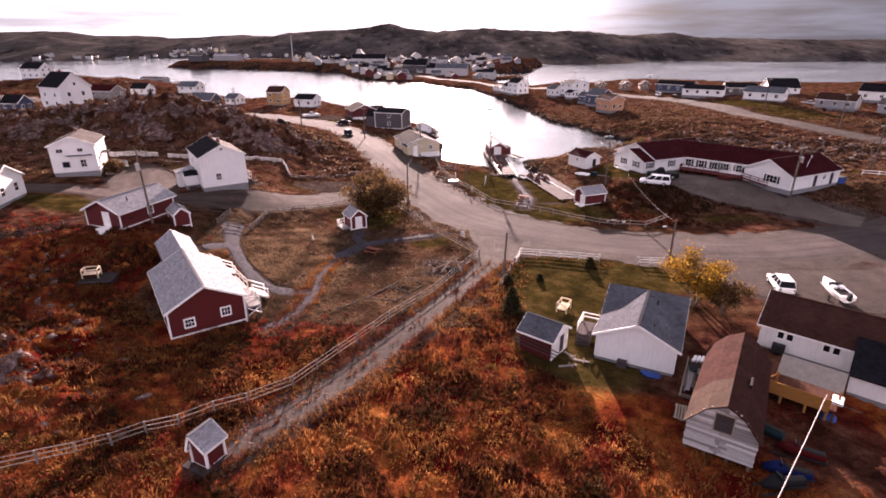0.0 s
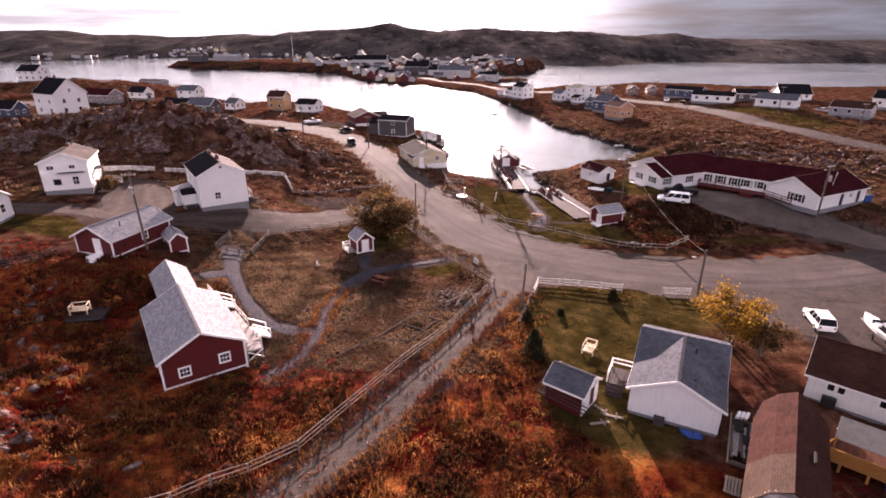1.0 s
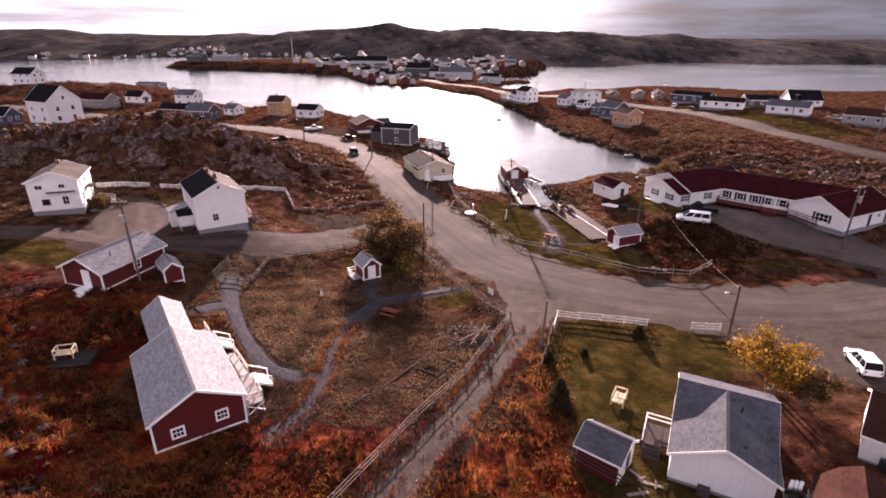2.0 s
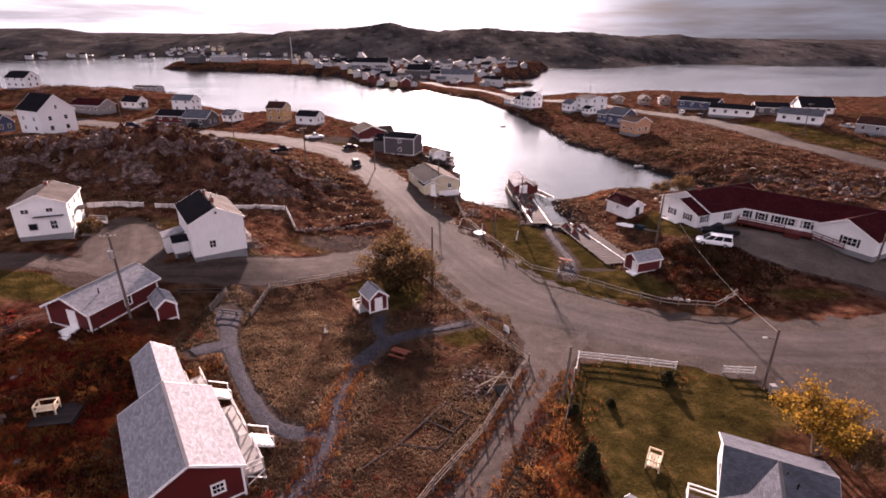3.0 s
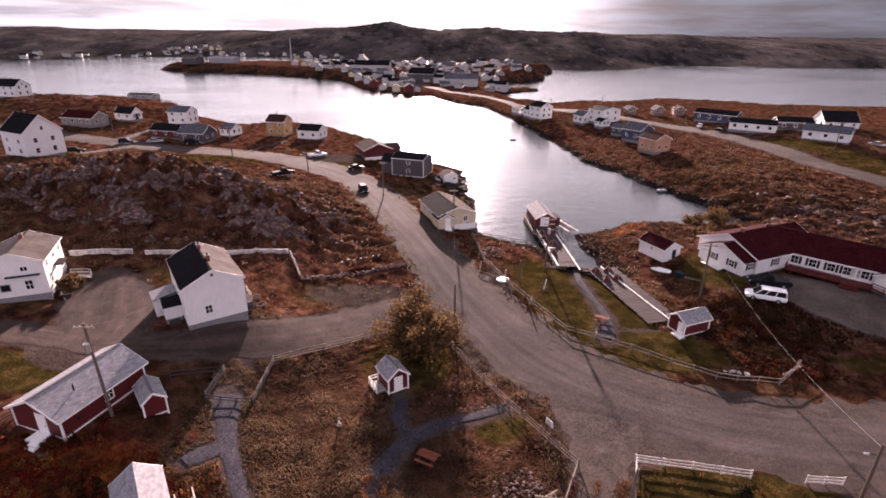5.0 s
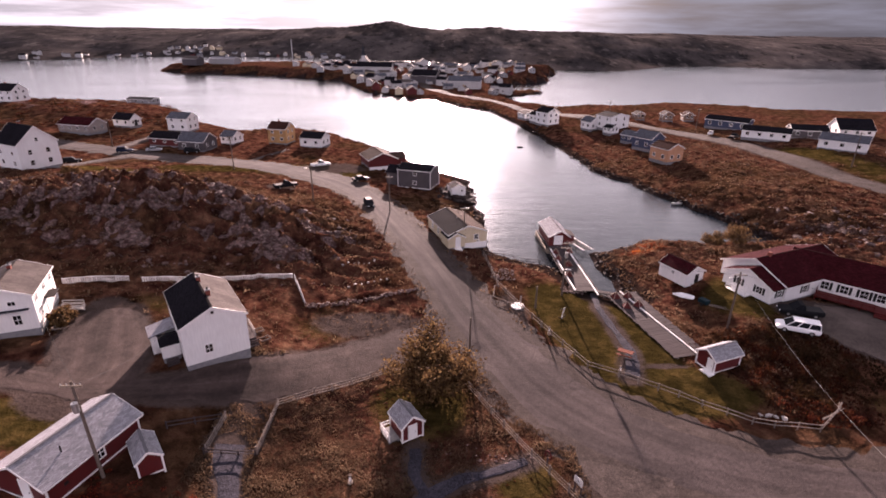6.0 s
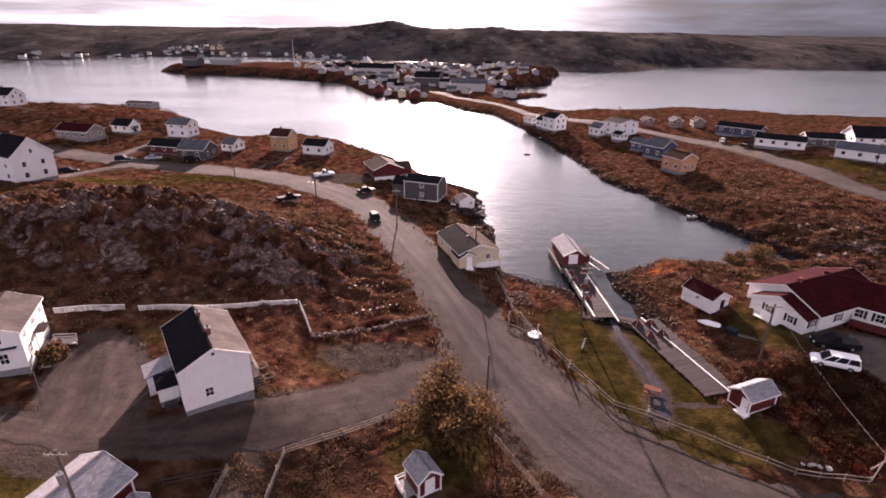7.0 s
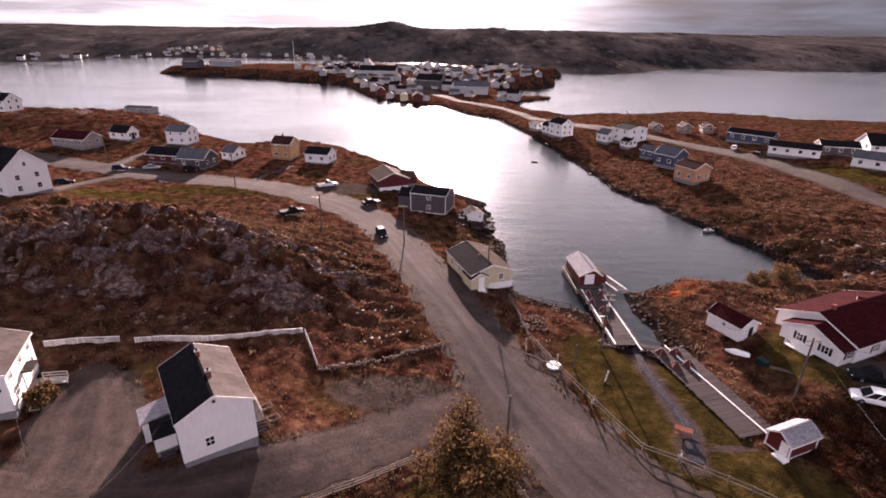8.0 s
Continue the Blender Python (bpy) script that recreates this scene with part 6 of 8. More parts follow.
def board_fence(line, label):
    """Low close-boarded fence of upright boards between two rails."""
    x0, y0 = line[0]
    z0 = ground(x0, y0)
    top = thing("board_fence", pose(x0, y0, z0), label, "fence")
    mesh = None
    for (ax, ay), (bx, by) in zip(line, line[1:]):
        d = math.hypot(bx - ax, by - ay)
        n = max(1, round(d / 0.3))
        for i in range(n):
            x, y = ax + (bx - ax) * (i + 0.5) / n, ay + (by - ay) * (i + 0.5) / n
            if mesh is None:
                p = part("board", boxed(-0.12, 0.12, -0.02, 0.02, -0.3, 0.66), BOARD_WHITE, top)
                mesh = p.data
            else:
                p = new("board", mesh)
                p.parent = top
            p.matrix_basis = pose(x - x0, y - y0, ground(x, y) - z0 + 0.02 * math.sin(i * 2.3), 0, 0, math.degrees(math.atan2(by - ay, bx - ax)))
        a, b = Vector((ax - x0, ay - y0, ground(ax, ay) - z0 + 0.7)), Vector((bx - x0, by - y0, ground(bx, by) - z0 + 0.7))
        side = (b - a).cross(Vector((0, 0, 1))).normalized() * 0.05
        part("rail", beamed(a - side, b - side, 0.05, 0.09), WHITE_PAINT, top)


board_fence([(-61.0, 95.9), (-57, 96.8), (-53.0, 97.8)], "low white board fence below the rocky knoll")
board_fence([(-51.3, 97.8), (-48.2, 99.1), (-43.5, 100.0), (-39.3, 100.8), (-35.5, 102.6), (-32.2, 104.3)], "low white board fence behind the white house")
board_fence([(-32.0, 104.2), (-30.4, 101.0), (-29.0, 98.1)], "low white board fence turning down the slope")


# ---------------------------------------------------------------- poles and wires
def utility_pole(x, y, high, label, arms=1, lamp=False, drum=False, lean=(0, 0), turn=0):
    z = ground(x, y)
    top = thing("utility_pole", pose(x, y, z, lean[0], lean[1], turn), label, "utility pole", "power poles")
    part("pole", rodded((0, 0, -0.8), (0, 0, high), 0.16, 0.11, sides=10), POLE_WOOD, top)
    for k in range(arms):
        zz = high - 0.35 - 0.75 * k
        arm = part("crossarm", boxed(-0.85, 0.85, -0.17, -0.07, zz - 0.06, zz + 0.06), BARE_WOOD, top)
        for s in (-0.75, -0.3, 0.3, 0.75):
            part("insulator", rodded((s, -0.12, zz + 0.05), (s, -0.12, zz + 0.22), 0.045, 0.03, sides=8), PALE_METAL, arm)
    if drum:
        can = part("transformer", rodded((0, -0.38, high - 2.6), (0, -0.38, high - 1.75), 0.24, sides=14), PALE_METAL, top, "grey transformer drum")
        part("bushing", rodded((0, -0.38, high - 1.75), (0, -0.38, high - 1.5), 0.05, 0.03), PALE_METAL, can)
    if lamp:
        arm = part("lamp_arm", beamed((0, 0, high - 1.1), (-1.1, -0.15, high - 0.75), 0.05, 0.05), DARK_METAL, top)
        part("lamp_head", boxed(-1.5, -1.05, -0.26, -0.06, high - 0.82, high - 0.69, 0.04), PALE_METAL, arm, "street lamp head")
    return Vector((x, y, z + high - 0.3))


P = {}
P["a"] = utility_pole(9.5, 105.7, 9.2, "dark wooden utility pole with transformer by the boardwalk", 2, drum=True)
P["b"] = utility_pole(-37.5, 64.6, 9.6, "wooden utility pole beside the red outbuilding", 1, drum=True, lean=(0, -1.5))
P["c"] = utility_pole(27.4, 58.9, 6.7, "short wooden pole with street lamp and meter box", 0, lamp=True)
P["d"] = utility_pole(57.7, 84.7, 10.2, "wooden utility pole with lamp at the hall entrance", 1, drum=True, lamp=True, turn=20)
P["e"] = utility_pole(29.6, 93.9, 8.4, "wooden utility pole with street lamp behind the hall", 1, lamp=True)
P["f"] = utility_pole(-5.3, 124.0, 8.0, "wooden utility pole before the cream house", 1)
P["g"] = utility_pole(-20.9, 142.3, 8.4, "wooden utility pole on the road verge", 1)
P["h"] = utility_pole(-37.8, 143.2, 8.0, "wooden utility pole with lamp at the rock edge", 1, lamp=True)
P["i"] = utility_pole(-65.8, 172.1, 9.0, "wooden utility pole on the shore road", 2)
P["j"] = utility_pole(-6.0, 87.2, 6.2, "thin wooden pole at the road corner", 0)
P["k"] = utility_pole(84.5, 102.4, 9.0, "wooden utility pole on the brown creek bank", 1)
P["l"] = utility_pole(101.8, 172.2, 9.0, "wooden utility pole beside the hillside road", 1)
P["m"] = utility_pole(108.4, 146.5, 8.6, "wooden utility pole above the hillside road", 1)
P["n"] = utility_pole(88.0, 236.0, 8.5, "wooden utility pole among the far houses", 1)
P["o"] = utility_pole(61.0, 258.0, 8.5, "wooden utility pole near the causeway", 1)
P["p"] = utility_pole(-112.0, 196.0, 8.5, "wooden utility pole near the bungalow", 1)
P["q"] = utility_pole(7.2, 57.2, 5.2, "thin leaning pole beside the lane", 0, lean=(0, 2))
P["r"] = utility_pole(4.6, 101.2, 3.6, "slim grey pole in the shore garden", 0)
P["s"] = utility_pole(40.0, 262.0, 8.0, "wooden utility pole above the creek", 1)


def wire(a, b, sag, label, r=0.012, material=None):
    """A hanging cable between two points, one swept tube."""
    a, b = Vector(a), Vector(b)
    side = (b - a).cross(Vector((0, 0, 1))).normalized()
    verts, faces, n = [], [], 18
    for i in range(n + 1):
        t = i / n
        p = a.lerp(b, t) - Vector((0, 0, 4 * sag * t * (1 - t)))
        for k in range(5):
            verts.append(p + (side * math.cos(k * 1.2566) + Vector((0, 0, 1)) * math.sin(k * 1.2566)) * r)
    for i in range(n):
        faces += [(i * 5 + k, i * 5 + (k + 1) % 5, i * 5 + 5 + (k + 1) % 5, i * 5 + 5 + k) for k in range(5)]
    ob = raw("cable", verts, faces, material or RUBBER)
    return tagged(ob, label, "cable")


PALE_WIRE = plain_paint("pale_cable", (0.45, 0.43, 0.42), 0.4)
wire(P["c"], P["e"], 1.6, "sagging pale service cable over the road", 0.008, PALE_WIRE)
wire(P["b"], (-38.6, 82.0, ground(-38.6, 82) + 4.6), 0.9, "service cable to the white house")
wire(P["b"], (-55.6, 84.4, ground(-55.6, 84.4) + 5.0), 1.0, "service cable to the brown-roofed house")
wire(P["j"], P["f"], 1.2, "thin cable along the village road", 0.008)
wire(P["f"], P["g"], 1.0, "dark cable along the shore road")
wire(P["g"], P["h"], 0.9, "dark cable towards the knoll")
wire(P["h"], P["i"], 1.2, "dark cable past the shore houses")
wire(P["a"], P["e"], 1.0, "dark cable over the creek")
wire(P["e"], P["d"], 1.0, "dark cable before the hall")
wire(P["d"], P["k"], 1.0, "dark cable to the hillside")
wire(P["k"], P["m"], 1.2, "dark cable up the hillside")
wire(P["m"], P["l"], 0.9, "dark cable along the hillside road")
wire(P["a"], P["f"], 1.0, "dark cable along the shore garden")
wire((27.0, 30.7, 4.0), (5.5, 8.0, 9.0), 0.25, "pale cable down to the timber deck", 0.026, PALE_WIRE)


# ---------------------------------------------------------------- boardwalks and shore garden
def plank_walk(line, w, z, label, gap=0.28, name="boardwalk", skew=0.0, seed=1):
    """Cross planks on two bearers along a plan line, each plank a part."""
    r = random.Random(seed)
    (ax, ay), (bx, by) = line
    d = math.hypot(bx - ax, by - ay)
    top = thing(name, pose(ax, ay, z, 0, 0, math.degrees(math.atan2(by - ay, bx - ax)) - 90), label, "boardwalk")
    n = int(d / gap)
    mesh = None
    for i in range(n):
        if mesh is None:
            p = part("plank", boxed(-w / 2, w / 2, 0.012, gap - 0.012, -0.05, 0), GREY_WOOD, top)
            mesh = p.data
        else:
            p = new("plank", mesh)
            p.parent = top
        p.matrix_basis = pose(r.uniform(-0.12, 0.12), i * gap, r.uniform(-0.012, 0.012), r.uniform(-1, 1), 0, skew + r.uniform(-0.8, 0.8))
    for x in (-w * 0.38, 0, w * 0.38):
        part("bearer", boxed(x - 0.08, x + 0.08, 0, d, -0.25, -0.055), BARE_WOOD, top)
    for k in range(int(d / 2.4) + 1):
        for x in (-w * 0.4, w * 0.4):
            part("pile", rodded((x, k * 2.4 + 0.1, -1.7), (x, k * 2.4 + 0.1, -0.06), 0.1, sides=7), POLE_WOOD, top)
    return top


walk_a = plank_walk([(13.6, 106.8), (12.9, 124.6)], 4.2, 1.3, "grey plank wharf walk leading to the red stage", seed=2)
part("kerb_rail", boxed(-1.75, -1.55, 0.2, 17.5, 0.0, 0.14), WHITE_PAINT, walk_a, "white painted kerb timber")
part("kerb_rail", boxed(1.45, 1.65, -1.5, 17.5, 0.0, 0.14), WHITE_PAINT, walk_a, "white painted kerb timber")
part("cross_rail", boxed(-1.6, -0.2, 8.0, 8.15, 0.0, 0.12), WHITE_PAINT, walk_a)
walk_b = plank_walk([(22.6, 88.6), (18.8, 105.8)], 5.0, 1.45, "broad grey plank drying platform", 0.32, skew=2.0, seed=3)
part("kerb_rail", beamed((0.9, -0.3, 0.07), (0.2, 18.2, 0.07), 0.16, 0.14), WHITE_PAINT, walk_b, "white painted kerb timber")
plank_walk([(15.6, 106.6), (19.6, 105.2)], 0.9, 1.4, "narrow white-edged footbridge over the creek", 0.2, name="footbridge", seed=4)

COVER_RED = plain_paint("faded_red_canvas", (0.085, 0.020, 0.018), 0.9, 0.35)


def fish_cover(x, y, z, turn):
    """A square pyramid frame with slatted sides that covers drying fish."""
    top = thing("fish_cover", pose(x, y, z, 0, 0, turn), "faded dark red pyramid cover on the planks", "cover", "fish covers")
    bm = bmesh.new()
    base = [bm.verts.new((sx * 0.62, sy * 0.62, 0.03)) for sx, sy in ((-1, -1), (1, -1), (1, 1), (-1, 1))]
    tip = [bm.verts.new((sx * 0.07, sy * 0.07, 0.85)) for sx, sy in ((-1, -1), (1, -1), (1, 1), (-1, 1))]
    bm.faces.new(tip)
    bm.faces.new(base[::-1])
    for i in range(4):
        bm.faces.new((base[i], base[(i + 1) % 4], tip[(i + 1) % 4], tip[i]))
    part("cover", bm, COVER_RED, top)
    for sx, sy in ((-1, -1), (1, -1), (1, 1), (-1, 1)):
        part("corner_batten", beamed((sx * 0.63, sy * 0.63, 0.0), (sx * 0.07, sy * 0.07, 0.88), 0.06, 0.06), BARE_WOOD, top)
    return top


first = fish_cover(17.6, 104.4, 1.46, 12)
for x, y, z in ((19.6, 104.6, 1.46), (18.4, 101.4, 1.46), (20.2, 101.8, 1.46), (11.9, 122.4, 1.31), (14.4, 122.6, 1.31), (11.8, 119.4, 1.31), (13.0, 116.8, 1.31), (12.2, 112.6, 1.31)):
    copy_thing(first, pose(x, y, z, 0, 0, 10 + 40 * math.sin(x)))


def picnic_table(x, y, turn, material, label):
    top = thing("picnic_table", pose(x, y, ground(x, y) + 0.02, 0, 0, turn), label, "picnic table")
    for i in range(5):
        part("top_board", boxed(-0.95, 0.95, -0.37 + 0.15 * i, -0.235 + 0.15 * i, 0.70, 0.74), material, top)
    for s in (-1, 1):
        for k in range(2):
            part("bench_board", boxed(-0.95, 0.95, s * 0.72 - 0.14 + 0.145 * k, s * 0.72 - 0.005 + 0.145 * k, 0.42, 0.46), material, top)
        bm = bmesh.new()
        beam(bm, (s * 0.65, -0.7, 0.0), (s * 0.65, 0.25, 0.7), 0.05, 0.1)
        part("leg", bm, material, top)
        part("leg", beamed((s * 0.6, 0.7, 0.0), (s * 0.6, -0.25, 0.7), 0.05, 0.1), material, top)
        part("crosspiece", beamed((s * 0.65, -0.8, 0.38), (s * 0.65, 0.8, 0.38), 0.05, 0.1), material, top)


picnic_table(-9.0, 63.0, -28, TABLE_WOOD, "red-brown wooden picnic table in the garden")
picnic_table(14.1, 88.8, -30, TABLE_WOOD, "red-brown wooden picnic table by the footpath")


def crate_bench(x, y, turn, label, material=WHITE_PAINT, up=0.0):
    """An open timber frame seat."""
    top = thing("garden_swing", pose(x, y, ground(x, y) + up, 0, 0, turn), label, "bench")
    for sx in (-0.75, 0.75):
        for sy in (-0.5, 0.5):
            part("post", boxed(sx - 0.05, sx + 0.05, sy - 0.05, sy + 0.05, -0.1, 1.0), material, top)
        part("side_rail", beamed((sx, -0.55, 0.95), (sx, 0.55, 0.95), 0.07, 0.1), material, top)
        part("side_rail", beamed((sx, -0.55, 0.4), (sx, 0.55, 0.4), 0.07, 0.1), material, top)
    for sy in (-0.5, 0.5):
        part("front_rail", beamed((-0.8, sy, 0.95), (0.8, sy, 0.95), 0.07, 0.1), material, top)
    for k in range(4):
        part("seat_board", boxed(-0.75, 0.75, -0.48 + 0.24 * k, -0.28 + 0.24 * k, 0.42, 0.46), material, top)


CREAM_WOOD = wood("cream_timber", (0.62, 0.50, 0.36))
crate_bench(-37.6, 51.5, 14, "cream timber frame on a dark plank platform", CREAM_WOOD, 0.12)
crate_bench(12.4, 48.2, 60, "pale timber garden frame on the lawn", CREAM_WOOD)
TARRED = wood("tarred_planks", (0.026, 0.020, 0.021))
plat = thing("plank_platform", pose(-36.8, 51.9, ground(-37.6, 51.5) + 0.04, 0, 0, 10), "dark plank platform in the scrub", "platform")
for i in range(12):
    part("plank", boxed(-1.65, 1.65, -2.0 + 0.34 * i, -1.69 + 0.34 * i, 0.02, 0.08), TARRED, plat)
for x in (-1.6, 1.6):
    part("edge_board", boxed(x - 0.05, x + 0.05, -2.0, 2.05, -0.3, 0.14), TARRED, plat)


def sign_board(x, y, turn, w, h, label):
    top = thing("sign_board", pose(x, y, ground(x, y), 0, 0, turn), label, "sign")
    for s in (-1, 1):
        part("post", boxed(s * w * 0.4 - 0.045, s * w * 0.4 + 0.045, -0.045, 0.045, -0.3, 1.3 + h), GREY_WOOD, top)
    board = part("board", boxed(-w / 2, w / 2, -0.08, -0.045, 1.2, 1.2 + h, 0.01), WHITE_PAINT, top, "white sign panel")
    for k in range(4):
        part("text_bar", boxed(-w * 0.38, w * (0.38 - 0.1 * (k % 2)), -0.088, -0.081, 1.26 + h * 0.2 * k, 1.26 + h * 0.2 * k + 0.05), RUBBER, board)


sign_board(2.7, 66.7, -60, 1.0, 0.75, "white sign board on two posts inside the fence")
hoop = thing("rope_hoop", pose(0.6, 70.0, ground(0.6, 70.0), 0, 0, -60), "dark red hoop arch on a post by the fence", "ornament")
bm = bmesh.new()
for k in range(14):
    a0, a1 = math.pi * (-0.25 + 1.5 * k / 14), math.pi * (-0.25 + 1.5 * (k + 1) / 14)
    rod(bm, (0.42 * math.cos(a0), 0, 1.35 + 0.42 * math.sin(a0)), (0.42 * math.cos(a1), 0, 1.35 + 0.42 * math.sin(a1)), 0.08, sides=8)
part("hoop", bm, RED_PAINT, hoop)
part("post", boxed(-0.06, 0.06, -0.05, 0.05, -0.2, 1.05), GREY_WOOD, hoop)


def garden_light(x, y, high, label):
    top = thing("garden_lamp", pose(x, y, ground(x, y)), label, "lamp post")
    part("post", boxed(-0.11, 0.11, -0.11, 0.11, -0.2, high), POLE_WOOD, top)
    part("plate", boxed(-0.09, 0.09, -0.125, -0.11, high - 0.55, high - 0.1), WHITE_PAINT, top, "white face plate")
    part("cap", boxed(-0.14, 0.14, -0.14, 0.14, high, high + 0.08, 0.02), POLE_WOOD, top)
    part("plinth", boxed(-0.2, 0.2, -0.2, 0.2, -0.1, 0.25, 0.02), BARE_WOOD, top)


garden_light(-17.7, 67.4, 0.9, "short dark post with white plate in the garden")
garden_light(12.4, 85.4, 0.8, "dark marker post with white plate by the footpath")
garden_light(5.3, 94.0, 1.1, "marker post with white plate on the sagging fence")
step = thing("round_step", pose(2.0, 101.6, ground(2.0, 101.6)), "round white-painted step with a slim post", "step")
part("disc", rodded((0, 0, -0.1), (0, 0, 0.16), 1.0, 0.97, sides=28), WHITE_PAINT, step)
part("post", rodded((0.45, 0.3, 0.1), (0.45, 0.3, 1.35), 0.12, 0.09), PALE_METAL, step, "slim bright post")
part("ball", rodded((0.45, 0.3, 1.35), (0.45, 0.3, 1.6), 0.13, 0.07), PALE_METAL, step)
anchor = thing("anchor", pose(7.9, 98.2, ground(7.9, 98.2), 8, 0, 20), "dark iron anchor propped on a white stake", "anchor")
part("shank", rodded((0, 0, -0.1), (0.15, 0, 1.9), 0.07), WHITE_PAINT, anchor)
rings = []
for k in range(10):
    a = math.pi * (1.08 + 0.84 * k / 9)
    out, c = Vector((math.cos(a), 0, math.sin(a))), Vector((0.6 * math.cos(a), 0, 0.7 + 0.6 * math.sin(a)))
    rings += [c + (out * math.cos(q * 1.0472) + Vector((0, 1, 0)) * math.sin(q * 1.0472)) * 0.08 for q in range(6)]
faces = [(k * 6 + q, k * 6 + (q + 1) % 6, k * 6 + 6 + (q + 1) % 6, k * 6 + 6 + q) for k in range(9) for q in range(6)] + [tuple(range(6))[::-1], tuple(range(54, 60))]
tagged(raw("arm", rings, faces, RUBBER, anchor), "curved rusty arms")
part("stock", rodded((-0.5, 0.0, 1.6), (0.6, 0.2, 1.7), 0.05), RUBBER, anchor)


# ---------------------------------------------------------------- rocks
def boulder(bm, at, size, r, flat=0.7):
    made = bmesh.ops.create_icosphere(bm, subdivisions=1, radius=1.0)["verts"]
    sx, sy, sz = size * r.uniform(0.7, 1.3), size * r.uniform(0.7, 1.3), size * flat * r.uniform(0.7, 1.2)
    turn = Euler((r.uniform(-.4, .4), r.uniform(-.4, .4), r.uniform(0, 6.3))).to_matrix()
    for v in made:
        k = r.uniform(0.6, 1.2)
        v.co = Vector(at) + turn @ Vector((v.co.x * sx * k, v.co.y * sy * k, v.co.z * sz * k))


def rock_heap(name, spots, label, category, seed, material=None, each=False):
    r = random.Random(seed)
    x0, y0 = spots[0][0], spots[0][1]
    top = thing(name, pose(x0, y0, 0), label, category)
    for x, y, size, up in spots:
        bm = bmesh.new()
        boulder(bm, (x - x0, y - y0, ground(x, y) + up), size, r)
        part("stone", bm, material or ROCK, top)
    return top


r = random.Random(5)
heap = []
for k in range(300):
    a, d = r.uniform(0, 6.28), math.sqrt(r.random())
    x, y = -0.9 + 2.5 * d * math.cos(a), 59.0 + 3.5 * d * math.sin(a)
    heap.append((x, y, 0.06 + 0.16 * r.random() ** 2, 0.3 * (1 - d) * r.random()))
rock_heap("stone_heap", heap, "flat heap of grey stones beside the fence", "rock pile", 6, FIELD_ROCK)
tripod = thing("log_frame", pose(1.3, 57.6, ground(1.3, 57.6)), "leaning log frame over the stone heap", "log frame")
for a, b in (((-1.6, -0.8, 0), (0, 0.3, 1.9)), ((1.0, -0.6, 0), (0, 0.2, 1.9)), ((0.2, 1.6, 0), (0, 0.1, 1.9)), ((-1.4, 0.8, 0.9), (1.2, 0.4, 1.0)), ((-2.6, 0.1, 0.1), (0.6, 1.2, 1.2))):
    part("log", rodded(a, b, 0.07, 0.05, sides=7), BARE_WOOD, tripod)
part("dark_hatch", boxed(-1.0, 0.9, -1.1, 0.3, 0.1, 0.35, 0.03, m=pose(0, 0, 0, 20, 10, 30)), RUBBER, tripod, "dark tarred board")
wallrocks = []
for (ax, ay), (bx, by) in (((-28.8, 97.9), (-20.1, 101.6)), ((-20.1, 101.6), (-13.2, 104.6))):
    for i in range(30):
        t = i / 30
        for k in range(2):
            wallrocks.append((ax + (bx - ax) * t + r.uniform(-.2, .2), ay + (by - ay) * t + r.uniform(-.2, .2), r.uniform(0.18, 0.34), 0.12 + 0.3 * k))
rock_heap("stone_wall", wallrocks, "low dry stone wall above the dirt road", "stone wall", 7)
WHITE_STONE = plain_paint("whitewashed_stone", (0.36, 0.33, 0.31), 0.8, 0.3)
for line in (((-24.0, 105.4), (-18.2, 107.6)), ((-26.0, 112.2), (-21.0, 114.2))):
    (ax, ay), (bx, by) = line
    rock_heap("whitewashed_stones", [(ax + (bx - ax) * i / 6, ay + (by - ay) * i / 6 + r.uniform(-.2, .2), r.uniform(0.22, 0.38), 0.1) for i in range(7)], "row of whitewashed stones on the slope", "stones", 8, WHITE_STONE)
rock_heap("whitewashed_stones", [(25.6 + 0.75 * i, 77.9 - 0.2 * i, r.uniform(0.3, 0.5), 0.15) for i in range(4)], "whitewashed boulders beside the road", "stones", 9, WHITE_STONE)
rock_heap("garden_rocks", [(0.6 + r.uniform(-1.8, 2.2), 112.5 + r.uniform(-2.2, 2.2), r.uniform(0.12, 0.3), 0.08) for i in range(60)], "patch of grey stones in the shore garden", "stones", 10)
rock_heap("garden_rocks", [(11.6 + r.uniform(-1.8, 1.6), 107.6 + r.uniform(-1.2, 1.2), r.uniform(0.12, 0.28), 0.1) for i in range(60)], "grey stones at the wharf foot", "stones", 11)
log = thing("drift_log", pose(31.0, 76.3, ground(31, 76.3) + 0.1), "bleached driftwood log and stump by the road", "driftwood")
part("trunk", rodded((0.9, 0.8, 0.06), (3.3, 1.9, 0.2), 0.11, 0.08), PALE_RAIL, log)
part("limb", rodded((3.2, 1.85, 0.15), (3.9, 2.8, 0.85), 0.08, 0.03), PALE_RAIL, log)
part("limb", rodded((3.0, 1.8, 0.15), (4.1, 2.2, 0.45), 0.06, 0.03), PALE_RAIL, log)
beds = thing("garden_bed", pose(-5.2, 52.0, 0), "thin timber bed frames in dry grass", "garden bed")
